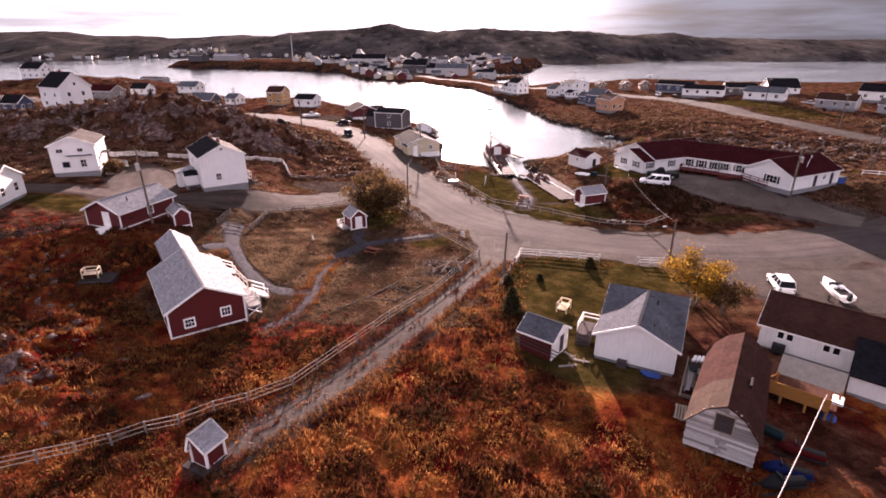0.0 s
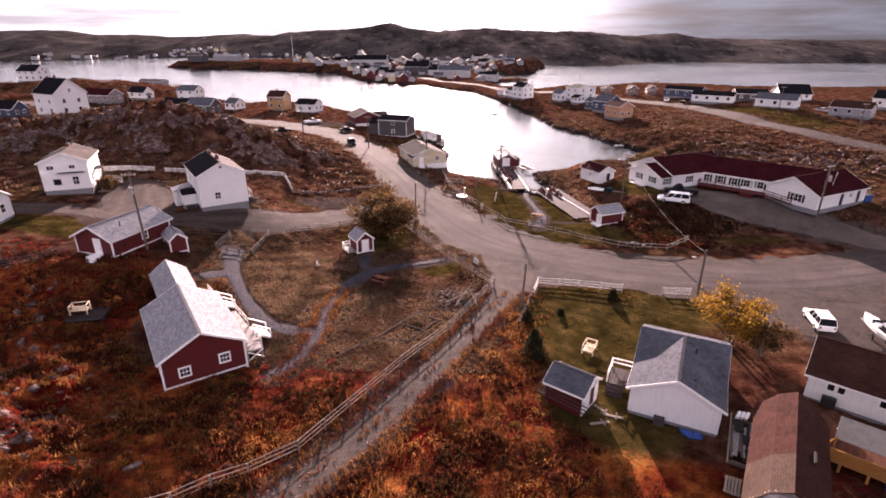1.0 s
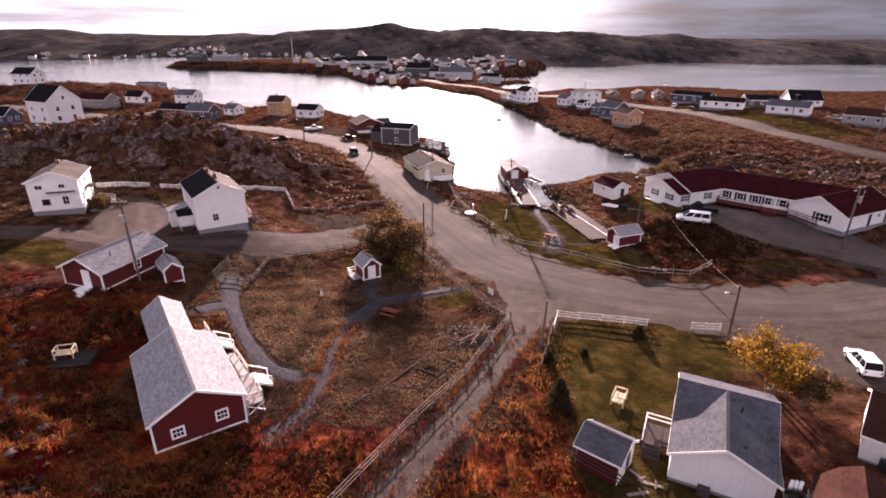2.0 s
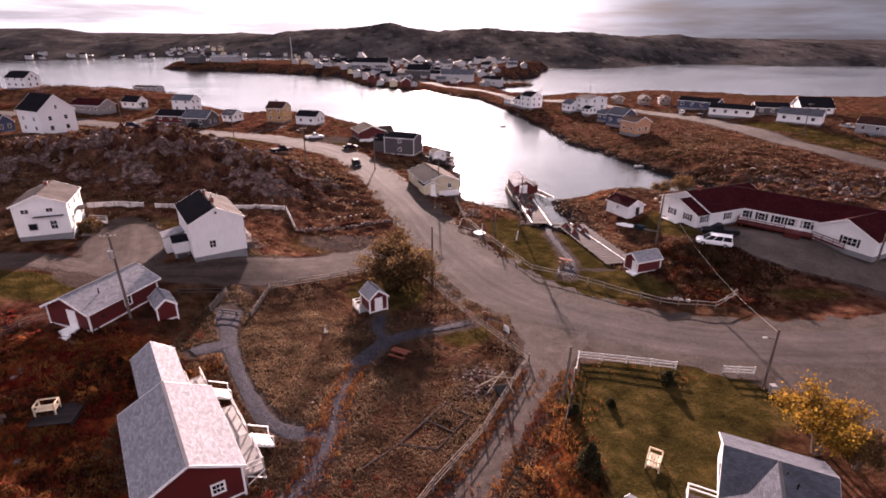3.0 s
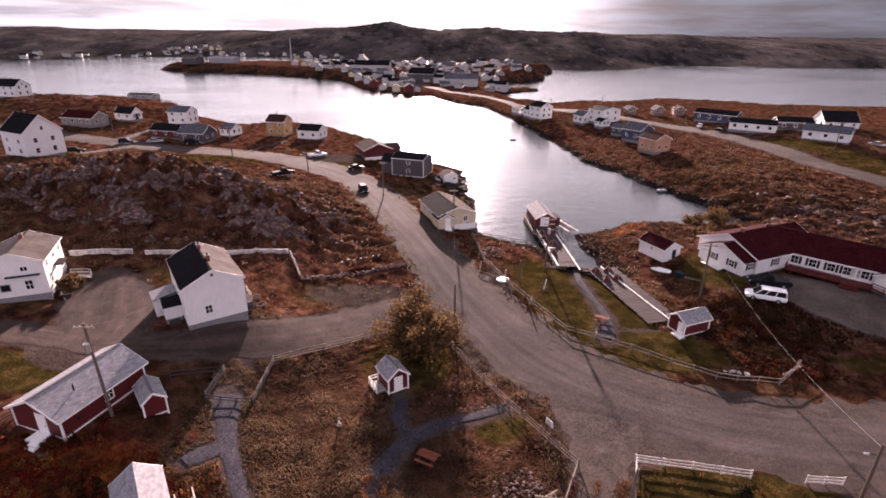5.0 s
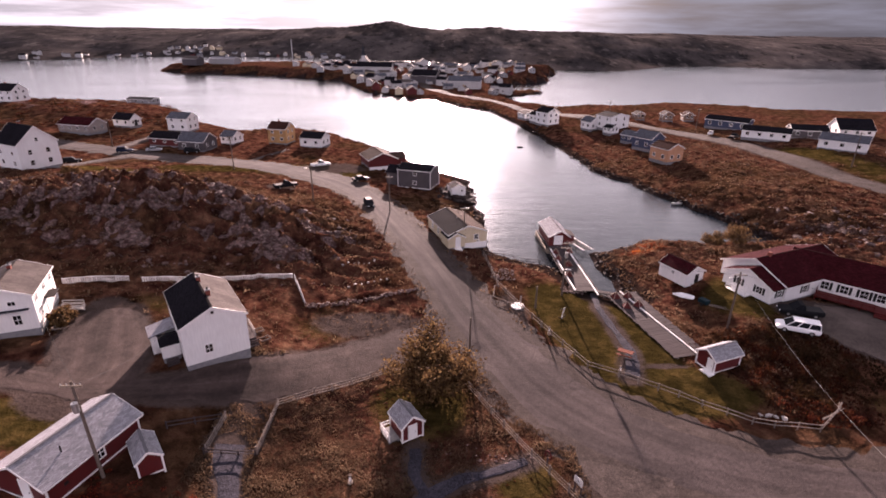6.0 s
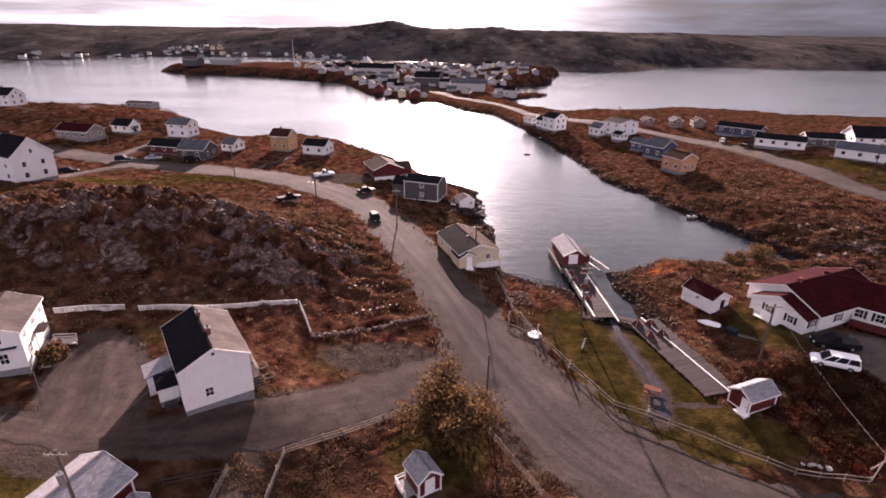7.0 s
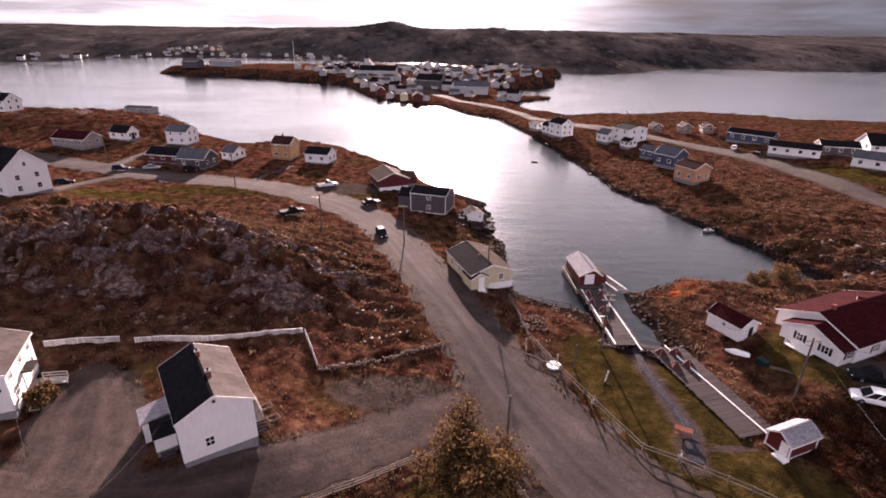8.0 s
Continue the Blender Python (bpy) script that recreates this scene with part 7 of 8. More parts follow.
for line in (((-4.1, 55.4), (-2.1, 53.5)), ((-2.1, 53.5), (-4.9, 49.3)), ((-4.1, 55.4), (-8.1, 49.8)), ((-6.1, 53.0), (-3.6, 51.4)), ((-8.1, 49.8), (-4.9, 49.3)), ((-8.1, 49.8), (-11.0, 46.6))):
    (ax, ay), (bx, by) = line
    part("edging", beamed((ax + 5.2, ay - 52, ground(ax, ay) + 0.08), (bx + 5.2, by - 52, ground(bx, by) + 0.08), 0.05, 0.12), GREY_WOOD, beds)


def stones_sheet(name, count, area, size, label, seed, sunk=0.25, material=None):
    """Loose rock strewn where an area function is strong, joined as one."""
    rr = np.random.RandomState(seed)
    x0, x1, y0, y1, weight = area
    pts = np.stack([rr.uniform(x0, x1, count * 12), rr.uniform(y0, y1, count * 12)], -1)
    keep = rr.rand(len(pts)) < weight(pts[:, 0], pts[:, 1])
    pts = pts[keep][:count]
    z = height(pts[:, 0], pts[:, 1])
    base = bmesh.new()
    bmesh.ops.create_icosphere(base, subdivisions=1, radius=1.0)
    shape = np.array([v.co[:] for v in base.verts])
    tris = np.array([[v.index for v in f.verts] for f in base.faces])
    base.free()
    n = len(pts)
    s = size[0] + (size[1] - size[0]) * rr.rand(n, 1, 1) ** 2.2
    jig = rr.uniform(0.65, 1.2, (n, len(shape), 1))
    form = shape[None] * jig * s * rr.uniform(0.6, 1.4, (n, 1, 3)) * np.array([1, 1, 0.65])
    a = rr.uniform(0, 6.283, (n, 1))
    x = form[..., 0] * np.cos(a) - form[..., 1] * np.sin(a) + pts[:, 0:1]
    y = form[..., 0] * np.sin(a) + form[..., 1] * np.cos(a) + pts[:, 1:2]
    zz = form[..., 2] + z[:, None] - sunk * s[..., 0]
    verts = np.stack([x, y, zz], -1).reshape(-1, 3)
    faces = (tris[None] + np.arange(n)[:, None, None] * len(shape)).reshape(-1, 3)
    return tagged(raw(name, verts, faces, material or ROCK), label, "rocks", kind="stuff")


def shore_weight(x, y):
    d = shore_distance(x, y, NEAR_LAND)
    return np.exp(-((d - 0.6) / 1.6) ** 2)


stones_sheet("rocks_knoll", 3600, (-110, -25, 98, 142, lambda x, y: rough_rock(x, y) ** 1.3 * (outcrops(x, y) > 0.5) * (road_distance(x, y) > 1)), (0.10, 0.75), "grey-pink boulders over the rocky knoll", 1, 0.45)
stones_sheet("rocks_shore", 2000, (-6, 66, 104, 205, lambda x, y: shore_weight(x, y) * 0.9), (0.12, 0.6), "dark rubble along the creek shore", 2, 0.35, SHORE_ROCK)
stones_sheet("rocks_far_shore", 1500, (-200, 60, 200, 420, shore_weight), (0.3, 1.4), "dark rock along the bay shore", 3, 0.35, SHORE_ROCK)
stones_sheet("rocks_scrub", 420, (-60, -14, 26, 62, lambda x, y: rough_rock(x, y) ** 1.5), (0.15, 0.7), "pale rock breaking through the red scrub", 4, 0.45)
stones_sheet("rocks_bank", 600, (60, 130, 110, 145, lambda x, y: rough_rock(x, y) ** 1.3 * (road_distance(x, y) > 1.0)), (0.2, 0.9), "rubble bank below the hillside road", 5)
stones_sheet("rocks_pier", 420, (-11, 1, 154, 168, lambda x, y: bump(x, y, -4.8, 160.5, 2.6, 3.0) * 1.5), (0.3, 0.9), "rubble of the little pier", 6, -0.3, SHORE_ROCK)
stones_sheet("rocks_path", 700, (-30, 0, 44, 73, lambda x, y: bump(x, y, -14.4, 52.5, 1.6, 4) + 0.6 * bump(x, y, -4, 71.3, 2.6, 0.7)), (0.05, 0.16), "loose pale stones on the garden path", 7, 0.2, PALE_ROCK)


def lane_stones(x, y):
    d = road_distance(x, y)
    return np.clip((d < 0.2) * np.exp(-((d + 0.5) / 0.6) ** 2) * (y < 62) * (x < 9) * (0.35 + 0.65 * (y < 38)), 0, 1)


stones_sheet("rocks_lane", 2200, (-16, 9, 24, 62, lane_stones), (0.03, 0.13), "loose pale stones along the gravel lane", 8, -0.1, PALE_ROCK)

# ---------------------------------------------------------------- vehicles and boats
def loft(rings):
    """A closed skin over cross sections along y, each a list of (x, z) for the right half from bottom to top."""
    bm = bmesh.new()
    rows = []
    for y, half in rings:
        full = [(x, z) for x, z in half] + [(-x, z) for x, z in reversed(half)]
        rows.append([bm.verts.new((x, y, z)) for x, z in full])
    n = len(rows[0])
    for a, b in zip(rows, rows[1:]):
        for i in range(n):
            bm.faces.new((a[i], a[(i + 1) % n], b[(i + 1) % n], b[i]))
    bm.faces.new(rows[0][::-1])
    bm.faces.new(rows[-1])
    bmesh.ops.remove_doubles(bm, verts=bm.verts[:], dist=0.001)
    bmesh.ops.recalc_face_normals(bm, faces=bm.faces[:])
    return bm


def vehicle(x, y, turn, paint, label, shape="suv", category="car", z=None):
    """A parked car: lofted body, glasshouse, lamps and four wheels. Its nose points along +y."""
    top = thing(shape if shape != "suv" else "car", pose(x, y, (ground(x, y) if z is None else z) + 0.06, 0, 0, turn), label, category)
    L, W = {"suv": (4.5, 0.88), "van": (5.1, 0.96), "pickup": (5.6, 0.96), "sedan": (4.5, 0.86)}[shape]
    belt, roof = {"suv": (1.0, 1.66), "van": (1.02, 1.75), "pickup": (1.05, 1.8), "sedan": (0.92, 1.42)}[shape]
    f = L / 2

    def ring(y, w, z0, z1):
        return (y, [(w * 0.86, z0), (w, z0 + 0.16), (w, z1 - 0.14), (w * 0.93, z1)])
    hood = belt - 0.04
    part("body", loft([ring(-f, W * 0.9, 0.42, belt - 0.1), ring(-f + 0.15, W, 0.3, belt), ring(0, W, 0.28, belt), ring(f * 0.45, W, 0.28, hood), ring(f - 0.25, W * 0.97, 0.3, hood - 0.14), ring(f, W * 0.84, 0.42, hood - 0.28)]), paint, top, smooth=False)
    back, front, tail, scr = {"suv": (-f + 0.1, f * 0.42, -f + 0.4, f * 0.08), "van": (-f + 0.06, f * 0.62, -f + 0.22, f * 0.26), "pickup": (-f * 0.12, f * 0.46, -f * 0.05, f * 0.14), "sedan": (-f * 0.72, f * 0.44, -f * 0.42, f * 0.1)}[shape]
    cab = bmesh.new()
    low = [(-W * 0.93, back), (W * 0.93, back), (W * 0.93, front), (-W * 0.93, front)]
    high = [(-W * 0.76, tail), (W * 0.76, tail), (W * 0.76, scr), (-W * 0.76, scr)]
    a, b = [cab.verts.new((x, y, belt - 0.03)) for x, y in low], [cab.verts.new((x, y, roof - 0.05)) for x, y in high]
    cab.faces.new(a[::-1])
    cab.faces.new(b)
    for i in range(4):
        cab.faces.new((a[i], a[(i + 1) % 4], b[(i + 1) % 4], b[i]))
    part("glasshouse", cab, CAR_GLASS, top, "dark tinted windows")
    roofm = bmesh.new()
    block(roofm, -W * 0.79, W * 0.79, tail - 0.03, scr + 0.05, roof - 0.06, roof, 0.025)
    part("roof", roofm, paint, top)
    for s in (-1, 1):
        for t in (0.02, 0.36, 0.68, 0.98):
            y0, y1 = back + (front - back) * t, tail + (scr - tail) * t
            part("pillar", beamed((s * W * 0.935, y0, belt - 0.02), (s * W * 0.775, y1, roof - 0.04), 0.05, 0.1), paint, top)
        part("headlight", boxed(s * W * 0.62 - 0.16, s * W * 0.62 + 0.16, f - 0.12, f + 0.01, 0.6, 0.76, 0.02), SNOW_WHITE, top)
        part("taillight", boxed(s * W * 0.75 - 0.09, s * W * 0.75 + 0.09, -f - 0.01, -f + 0.1, 0.62, 0.9, 0.02), RED_PAINT, top)
        part("mirror", boxed(s * (W + 0.09) - 0.08, s * (W + 0.09) + 0.08, front - 0.32, front - 0.2, belt, belt + 0.15, 0.03), RUBBER, top)
        for y0 in (-f * 0.6, f * 0.62):
            wheel = part("wheel", rodded((s * (W - 0.2), y0, 0.33), (s * (W + 0.01), y0, 0.33), 0.34, sides=18), RUBBER, top)
            part("rim", rodded((s * (W - 0.05), y0, 0.33), (s * (W + 0.025), y0, 0.33), 0.2, 0.18, sides=12), PALE_METAL, wheel)
    if shape == "pickup":
        bed = bmesh.new()
        block(bed, -W * 0.86, W * 0.86, -f + 0.16, back - 0.1, belt - 0.02, belt + 0.012)
        part("bed_liner", bed, RUBBER, top, "black load bed")
    return top


vehicle(37.9, 92.2, 66, CAR_WHITE, "white minivan parked before the hall", "van", "van")
vehicle(40.7, 96.2, 76, CAR_BLACK, "black pickup truck parked before the hall", "pickup", "pickup")
vehicle(38.4, 54.4, -14, CAR_WHITE, "white estate car parked in the gravel yard", "suv")
vehicle(-25.9, 145.9, -160, CAR_BLACK, "dark estate car on the village road", "suv")
vehicle(-47.0, 154.7, -55, CAR_BLACK, "dark pickup with pale roof at the rock edge", "pickup", "pickup")
vehicle(-30.8, 167.3, -60, CAR_BLACK, "dark car parked on the road verge", "sedan")
vehicle(-104.6, 189.5, -78, CAR_BLUE, "dark blue car parked by the bungalow", "suv")
vehicle(-108.7, 171.6, -60, CAR_BLACK, "black car beside the tall white house", "suv")
vehicle(-97.4, 192.4, -75, CAR_GREY, "grey car before the long red bungalow", "sedan")
vehicle(-85.6, 191.6, -70, CAR_BLACK, "black car before the grey house", "suv")
vehicle(-44.4, 181.7, -60, CAR_WHITE, "pale old truck on the shore lot", "pickup", "pickup")
vehicle(88.2, 224.5, -30, CAR_WHITE, "white car parked at the hillside road", "sedan")
vehicle(92.0, 215.5, -50, CAR_BLACK, "black pickup parked at the hillside road", "pickup", "pickup")
vehicle(126.0, 188.0, 20, CAR_GREY, "silver car beside a bungalow", "sedan")


def boat(x, y, z, turn, length, beam_w, label, name="boat", trailer=False, paint=None):
    top = thing(name, pose(x, y, z, 0, 0, turn), label, "boat")
    f, w = length / 2, beam_w / 2
    rings = []
    for t, ww, lift in ((-1, 0.86, 0), (-0.5, 1, 0), (0.1, 0.97, 0.02), (0.6, 0.66, 0.1), (0.88, 0.3, 0.2), (1.0, 0.06, 0.28)):
        rings.append((t * f, [(w * ww * 0.35, 0.02 + lift), (w * ww * 0.9, 0.3 + lift), (w * ww, 0.72 + lift * 0.6), (w * ww * 0.82, 0.74 + lift * 0.6)]))
    part("hull", loft(rings), paint or SNOW_WHITE, top)
    part("well", boxed(-w * 0.66, w * 0.66, -f * 0.86, -f * 0.05, 0.735, 0.765), GREY_WOOD, top, "grey cockpit floor")
    for s in (-1, 1):
        part("seat", boxed(s * w * 0.4 - 0.22, s * w * 0.4 + 0.22, -f * 0.25, -f * 0.02, 0.74, 1.05, 0.04), SNOW_WHITE, top)
    part("windscreen", beamed((-w * 0.7, f * 0.08, 1.0), (w * 0.7, f * 0.08, 1.0), 0.04, 0.42), GLASS, top)
    part("outboard", boxed(-0.18, 0.18, -f - 0.4, -f + 0.05, 0.35, 1.2, 0.06), RUBBER, top, "black outboard motor")
    if trailer:
        for s in (-1, 1):
            part("wheel", rodded((s * w, -f * 0.35, -0.2), (s * (w + 0.18), -f * 0.35, -0.2), 0.3, sides=14), RUBBER, top)
            part("trailer_beam", beamed((s * w * 0.5, -f * 0.8, -0.1), (0, f * 1.15, -0.05), 0.08, 0.1), PALE_METAL, top)
    return top


boat(43.2, 52.4, ground(43.2, 52.4) + 0.52, -8, 5.0, 1.9, "white fibreglass motor boat on a trailer", trailer=True)
boat(48.9, 157.2, -0.22, 110, 2.9, 1.5, "small grey dinghy moored by the bank", "dinghy", paint=PALE_METAL)
buoy = thing("mooring_float", pose(19.4, 225.5, 0), "dark mooring float on the water", "buoy")
part("float", boxed(-1.1, 1.1, -0.5, 0.5, -0.3, 0.35, 0.15), RUBBER, buoy)
pile = thing("lumber_pile", pose(20.5, 36.0, ground(20.5, 36.0), 0, 0, -30), "pile of grey boards and dark scrap beside the barn", "lumber pile")
heap = random.Random(31)
for x in (-0.78, 0.74):
    part("side_pole", rodded((x, -3.0, 0.34), (x + heap.uniform(-.06, .06), 2.9, 0.42), 0.06, 0.05, sides=7), BARE_WOOD, pile)
for y in (-2.6, -0.9, 0.9, 2.5):
    part("bearer", boxed(-0.85, 0.85, y - 0.07, y + 0.07, 0.0, 0.26), POLE_WOOD, pile)
for k in range(16):
    x, y, up = heap.uniform(-0.6, 0.55), heap.uniform(-0.9, 0.5), 0.28 + 0.05 * (k // 4)
    part("plank", beamed((x, y - heap.uniform(1.2, 2.0), up), (x + heap.uniform(-.18, .18), y + heap.uniform(1.0, 2.1), up + heap.uniform(0, .06)), heap.uniform(0.12, 0.22), 0.045), heap.choice((POLE_WOOD, GREY_WOOD, BOARD_GREY)), pile)
for x, y in ((0.25, -0.2), (-0.2, 1.1), (0.3, -1.7)):
    part("dark_sheet", boxed(x - 0.3, x + 0.35, y - 0.5, y + 0.55, 0.52, 0.62, 0.04, m=pose(0, 0, 0, 4, 3, 8)), RUBBER, pile, "dark scrap sheeting")
for k in range(3):
    part("barrel", rodded((-0.45 + 0.3 * k, 2.3 + 0.1 * k, 0.5), (-0.3 + 0.3 * k, 3.0 + 0.1 * k, 0.62), 0.13, sides=10), SNOW_WHITE, pile, "white plastic drum")
pallet = thing("pallet", pose(17.4, 31.2, ground(17.4, 31.2), 0, 0, -25), "pale slatted pallet leaning beside the barn", "pallet")
for k in range(5):
    part("slat", boxed(-0.5 + 0.2 * k, -0.36 + 0.2 * k, 0.0, 0.03, 0.0, 1.15, m=pose(0, 0, 0, -35, 0, 0)), BARE_WOOD, pallet)
for z in (0.1, 0.95):
    part("batten", boxed(-0.55, 0.5, 0.03, 0.08, z, z + 0.12, m=pose(0, 0, 0, -35, 0, 0)), BARE_WOOD, pallet)


def snowmobile(x, y, turn, paint, label):
    top = thing("snowmobile", pose(x, y, ground(x, y) + 0.04, 0, 0, turn), label, "snowmobile")
    part("body", loft([(-1.3, [(0.2, 0.25), (0.25, 0.35), (0.24, 0.62), (0.2, 0.66)]), (0.1, [(0.25, 0.25), (0.34, 0.4), (0.3, 0.72), (0.22, 0.76)]), (0.7, [(0.3, 0.25), (0.48, 0.4), (0.4, 0.85), (0.25, 0.92)]), (1.5, [(0.12, 0.3), (0.2, 0.4), (0.18, 0.5), (0.1, 0.54)])]), paint, top, smooth=True)
    part("seat", boxed(-0.2, 0.2, -1.2, 0.15, 0.64, 0.84, 0.06), RUBBER, top, "black seat")
    part("windshield", boxed(-0.28, 0.28, 0.5, 0.54, 0.85, 1.15, m=pose(0, 0, 0, 0, 0, 0)), GLASS, top)
    part("track", boxed(-0.22, 0.22, -1.45, 0.5, 0.02, 0.3, 0.08), RUBBER, top, "rubber track")
    for s in (-1, 1):
        part("ski", boxed(s * 0.42 - 0.07, s * 0.42 + 0.07, 0.5, 1.7, 0.0, 0.06), RUBBER, top)
    part("handlebar", rodded((-0.35, 0.25, 1.0), (0.35, 0.25, 1.0), 0.03), RUBBER, top)


SLED_BLUE, SLED_RED, SLED_TEAL = car_paint("blue_sled_paint", (0.007, 0.012, 0.055)), car_paint("red_sled_paint", (0.05, 0.006, 0.006)), car_paint("teal_sled_paint", (0.010, 0.024, 0.030))
snowmobile(22.6, 30.0, 40, SLED_TEAL, "teal and black snowmobile beside the barn")
snowmobile(23.9, 27.6, 60, SLED_RED, "red and black snowmobile on the grass")
snowmobile(22.0, 26.0, 70, SLED_BLUE, "blue snowmobile on the grass")
snowmobile(21.0, 24.8, 95, CAR_BLACK, "black snowmobile under a cover")
tarp = thing("tarpaulin", pose(17.0, 36.9, ground(17.0, 36.9)), "crumpled blue tarpaulin at the foot of the bungalow", "tarpaulin")
bm = bmesh.new()
boulder(bm, (0, 0, 0.12), 0.75, random.Random(3), 0.35)
boulder(bm, (0.7, -0.25, 0.1), 0.6, random.Random(4), 0.35)
part("sheet", bm, BLUE_TARP, tarp)
skip = thing("dumpster", pose(71.6, 94.0, ground(71.6, 94.0), 0, 0, 20), "blue steel dumpster behind the hall", "dumpster")
part("bin", loft([(-1.1, [(0.8, 0.1), (0.85, 0.3), (0.95, 1.2), (0.9, 1.25)]), (1.1, [(0.8, 0.1), (0.85, 0.3), (0.95, 1.2), (0.9, 1.25)])]), BLUE_TARP, skip)
part("lid", boxed(-0.95, 0.95, -1.15, 1.15, 1.25, 1.32, 0.02), RUBBER, skip)
box = thing("electric_box", pose(28.0, 58.4, ground(28, 58.4)), "white electric cabinet at the foot of the pole", "cabinet")
part("cabinet", boxed(-0.27, 0.27, -0.24, 0.24, -0.1, 0.72, 0.05), DECK_WHITE, box)
part("lid", boxed(-0.3, 0.3, -0.27, 0.27, 0.72, 0.78, 0.02), DECK_WHITE, box)
for x, y, w in ((28.0, 104.0, 60),):
    junk = thing("upturned_dinghy", pose(x, y, ground(x, y) + 0.05, 0, 0, w), "upturned pale dinghy beside the white shed", "dinghy")
    part("hull", loft([(-1.5, [(0.5, 0.0), (0.55, 0.1), (0.35, 0.35), (0.1, 0.4)]), (0.4, [(0.6, 0.0), (0.62, 0.15), (0.4, 0.45), (0.1, 0.5)]), (1.6, [(0.05, 0.0), (0.08, 0.08), (0.06, 0.2), (0.02, 0.22)])]), SNOW_WHITE, junk)
cart = thing("tool_cart", pose(29.4, 100.6, ground(29.4, 100.6), 0, 0, 25), "teal tool cart beside the white shed", "cart")
part("tub", loft([(-0.7, [(0.35, 0.3), (0.45, 0.4), (0.5, 0.9), (0.45, 0.92)]), (0.7, [(0.35, 0.3), (0.45, 0.4), (0.5, 0.9), (0.45, 0.92)])]), SLED_TEAL, cart, "teal tub")
for x in (-0.5, 0.5):
    part("wheel", rodded((x - 0.06, 0, 0.25), (x + 0.06, 0, 0.25), 0.25, sides=12), RUBBER, cart)
ladder = thing("ladder", pose(31.0, 98.6, ground(31, 98.6) + 0.06, 0, 0, 60), "grey wooden ladder lying on the grass", "ladder")
for x in (-0.22, 0.22):
    part("rail", beamed((x, -1.6, 0.0), (x, 1.6, 0.0), 0.05, 0.09), PALE_RAIL, ladder)
for k in range(9):
    part("rung", rodded((-0.22, -1.4 + 0.35 * k, 0.0), (0.22, -1.4 + 0.35 * k, 0.0), 0.025, sides=6), PALE_RAIL, ladder)
for k, (x, y, turn) in enumerate(((11.2, 39.6, 30), (11.9, 38.9, 70), (10.6, 38.0, 100))):
    bit = thing("timber_scrap", pose(x, y, ground(x, y) + 0.03, 0, 0, turn), "pale timber scrap lying on the grass", "timber")
    part("plank", boxed(-0.12, 0.12, -0.8, 0.8, 0, 0.06), PALE_RAIL, bit)
    part("batten", boxed(-0.4, 0.4, -0.3, -0.2, 0.06, 0.11), PALE_RAIL, bit)
for x, y, turn in ((-32.5, 88.7, 33), (-31.2, 87.1, 40), (-55.5, 87.2, 30), (-55.0, 85.9, 20)):
    fr = thing("cold_frame", pose(x, y, ground(x, y) + 0.02, 0, 0, turn), "small pale timber frame lying by the house", "frame")
    for a, b in (((-0.6, -0.4), (0.6, -0.4)), ((0.6, -0.4), (0.6, 0.4)), ((0.6, 0.4), (-0.6, 0.4)), ((-0.6, 0.4), (-0.6, -0.4))):
        part("side", beamed((*a, 0.1), (*b, 0.1), 0.05, 0.2), PALE_RAIL, fr)


# ---------------------------------------------------------------- trees and plants
def leaf_cloud(centres, per, spread, size, seed, droop=0.0):
    """Many small leaf cards tumbled round branch tips, as arrays of corners and faces."""
    rr = np.random.RandomState(seed)
    c = np.repeat(np.array(centres), per, 0) + rr.normal(0, 1, (len(centres) * per, 3)) * np.array(spread)
    n = len(c)
    u = rr.normal(0, 1, (n, 3))
    u[:, 2] -= droop
    u /= np.linalg.norm(u, axis=1)[:, None]
    v = np.cross(u, rr.normal(0, 1, (n, 3)))
    v /= np.linalg.norm(v, axis=1)[:, None]
    s = size * rr.uniform(0.6, 1.4, (n, 1))
    verts = np.stack([c - u * s, c + v * s * 0.6, c + u * s, c - v * s * 0.6], 1).reshape(-1, 3)
    faces = np.arange(n * 4).reshape(-1, 4)
    return verts, faces


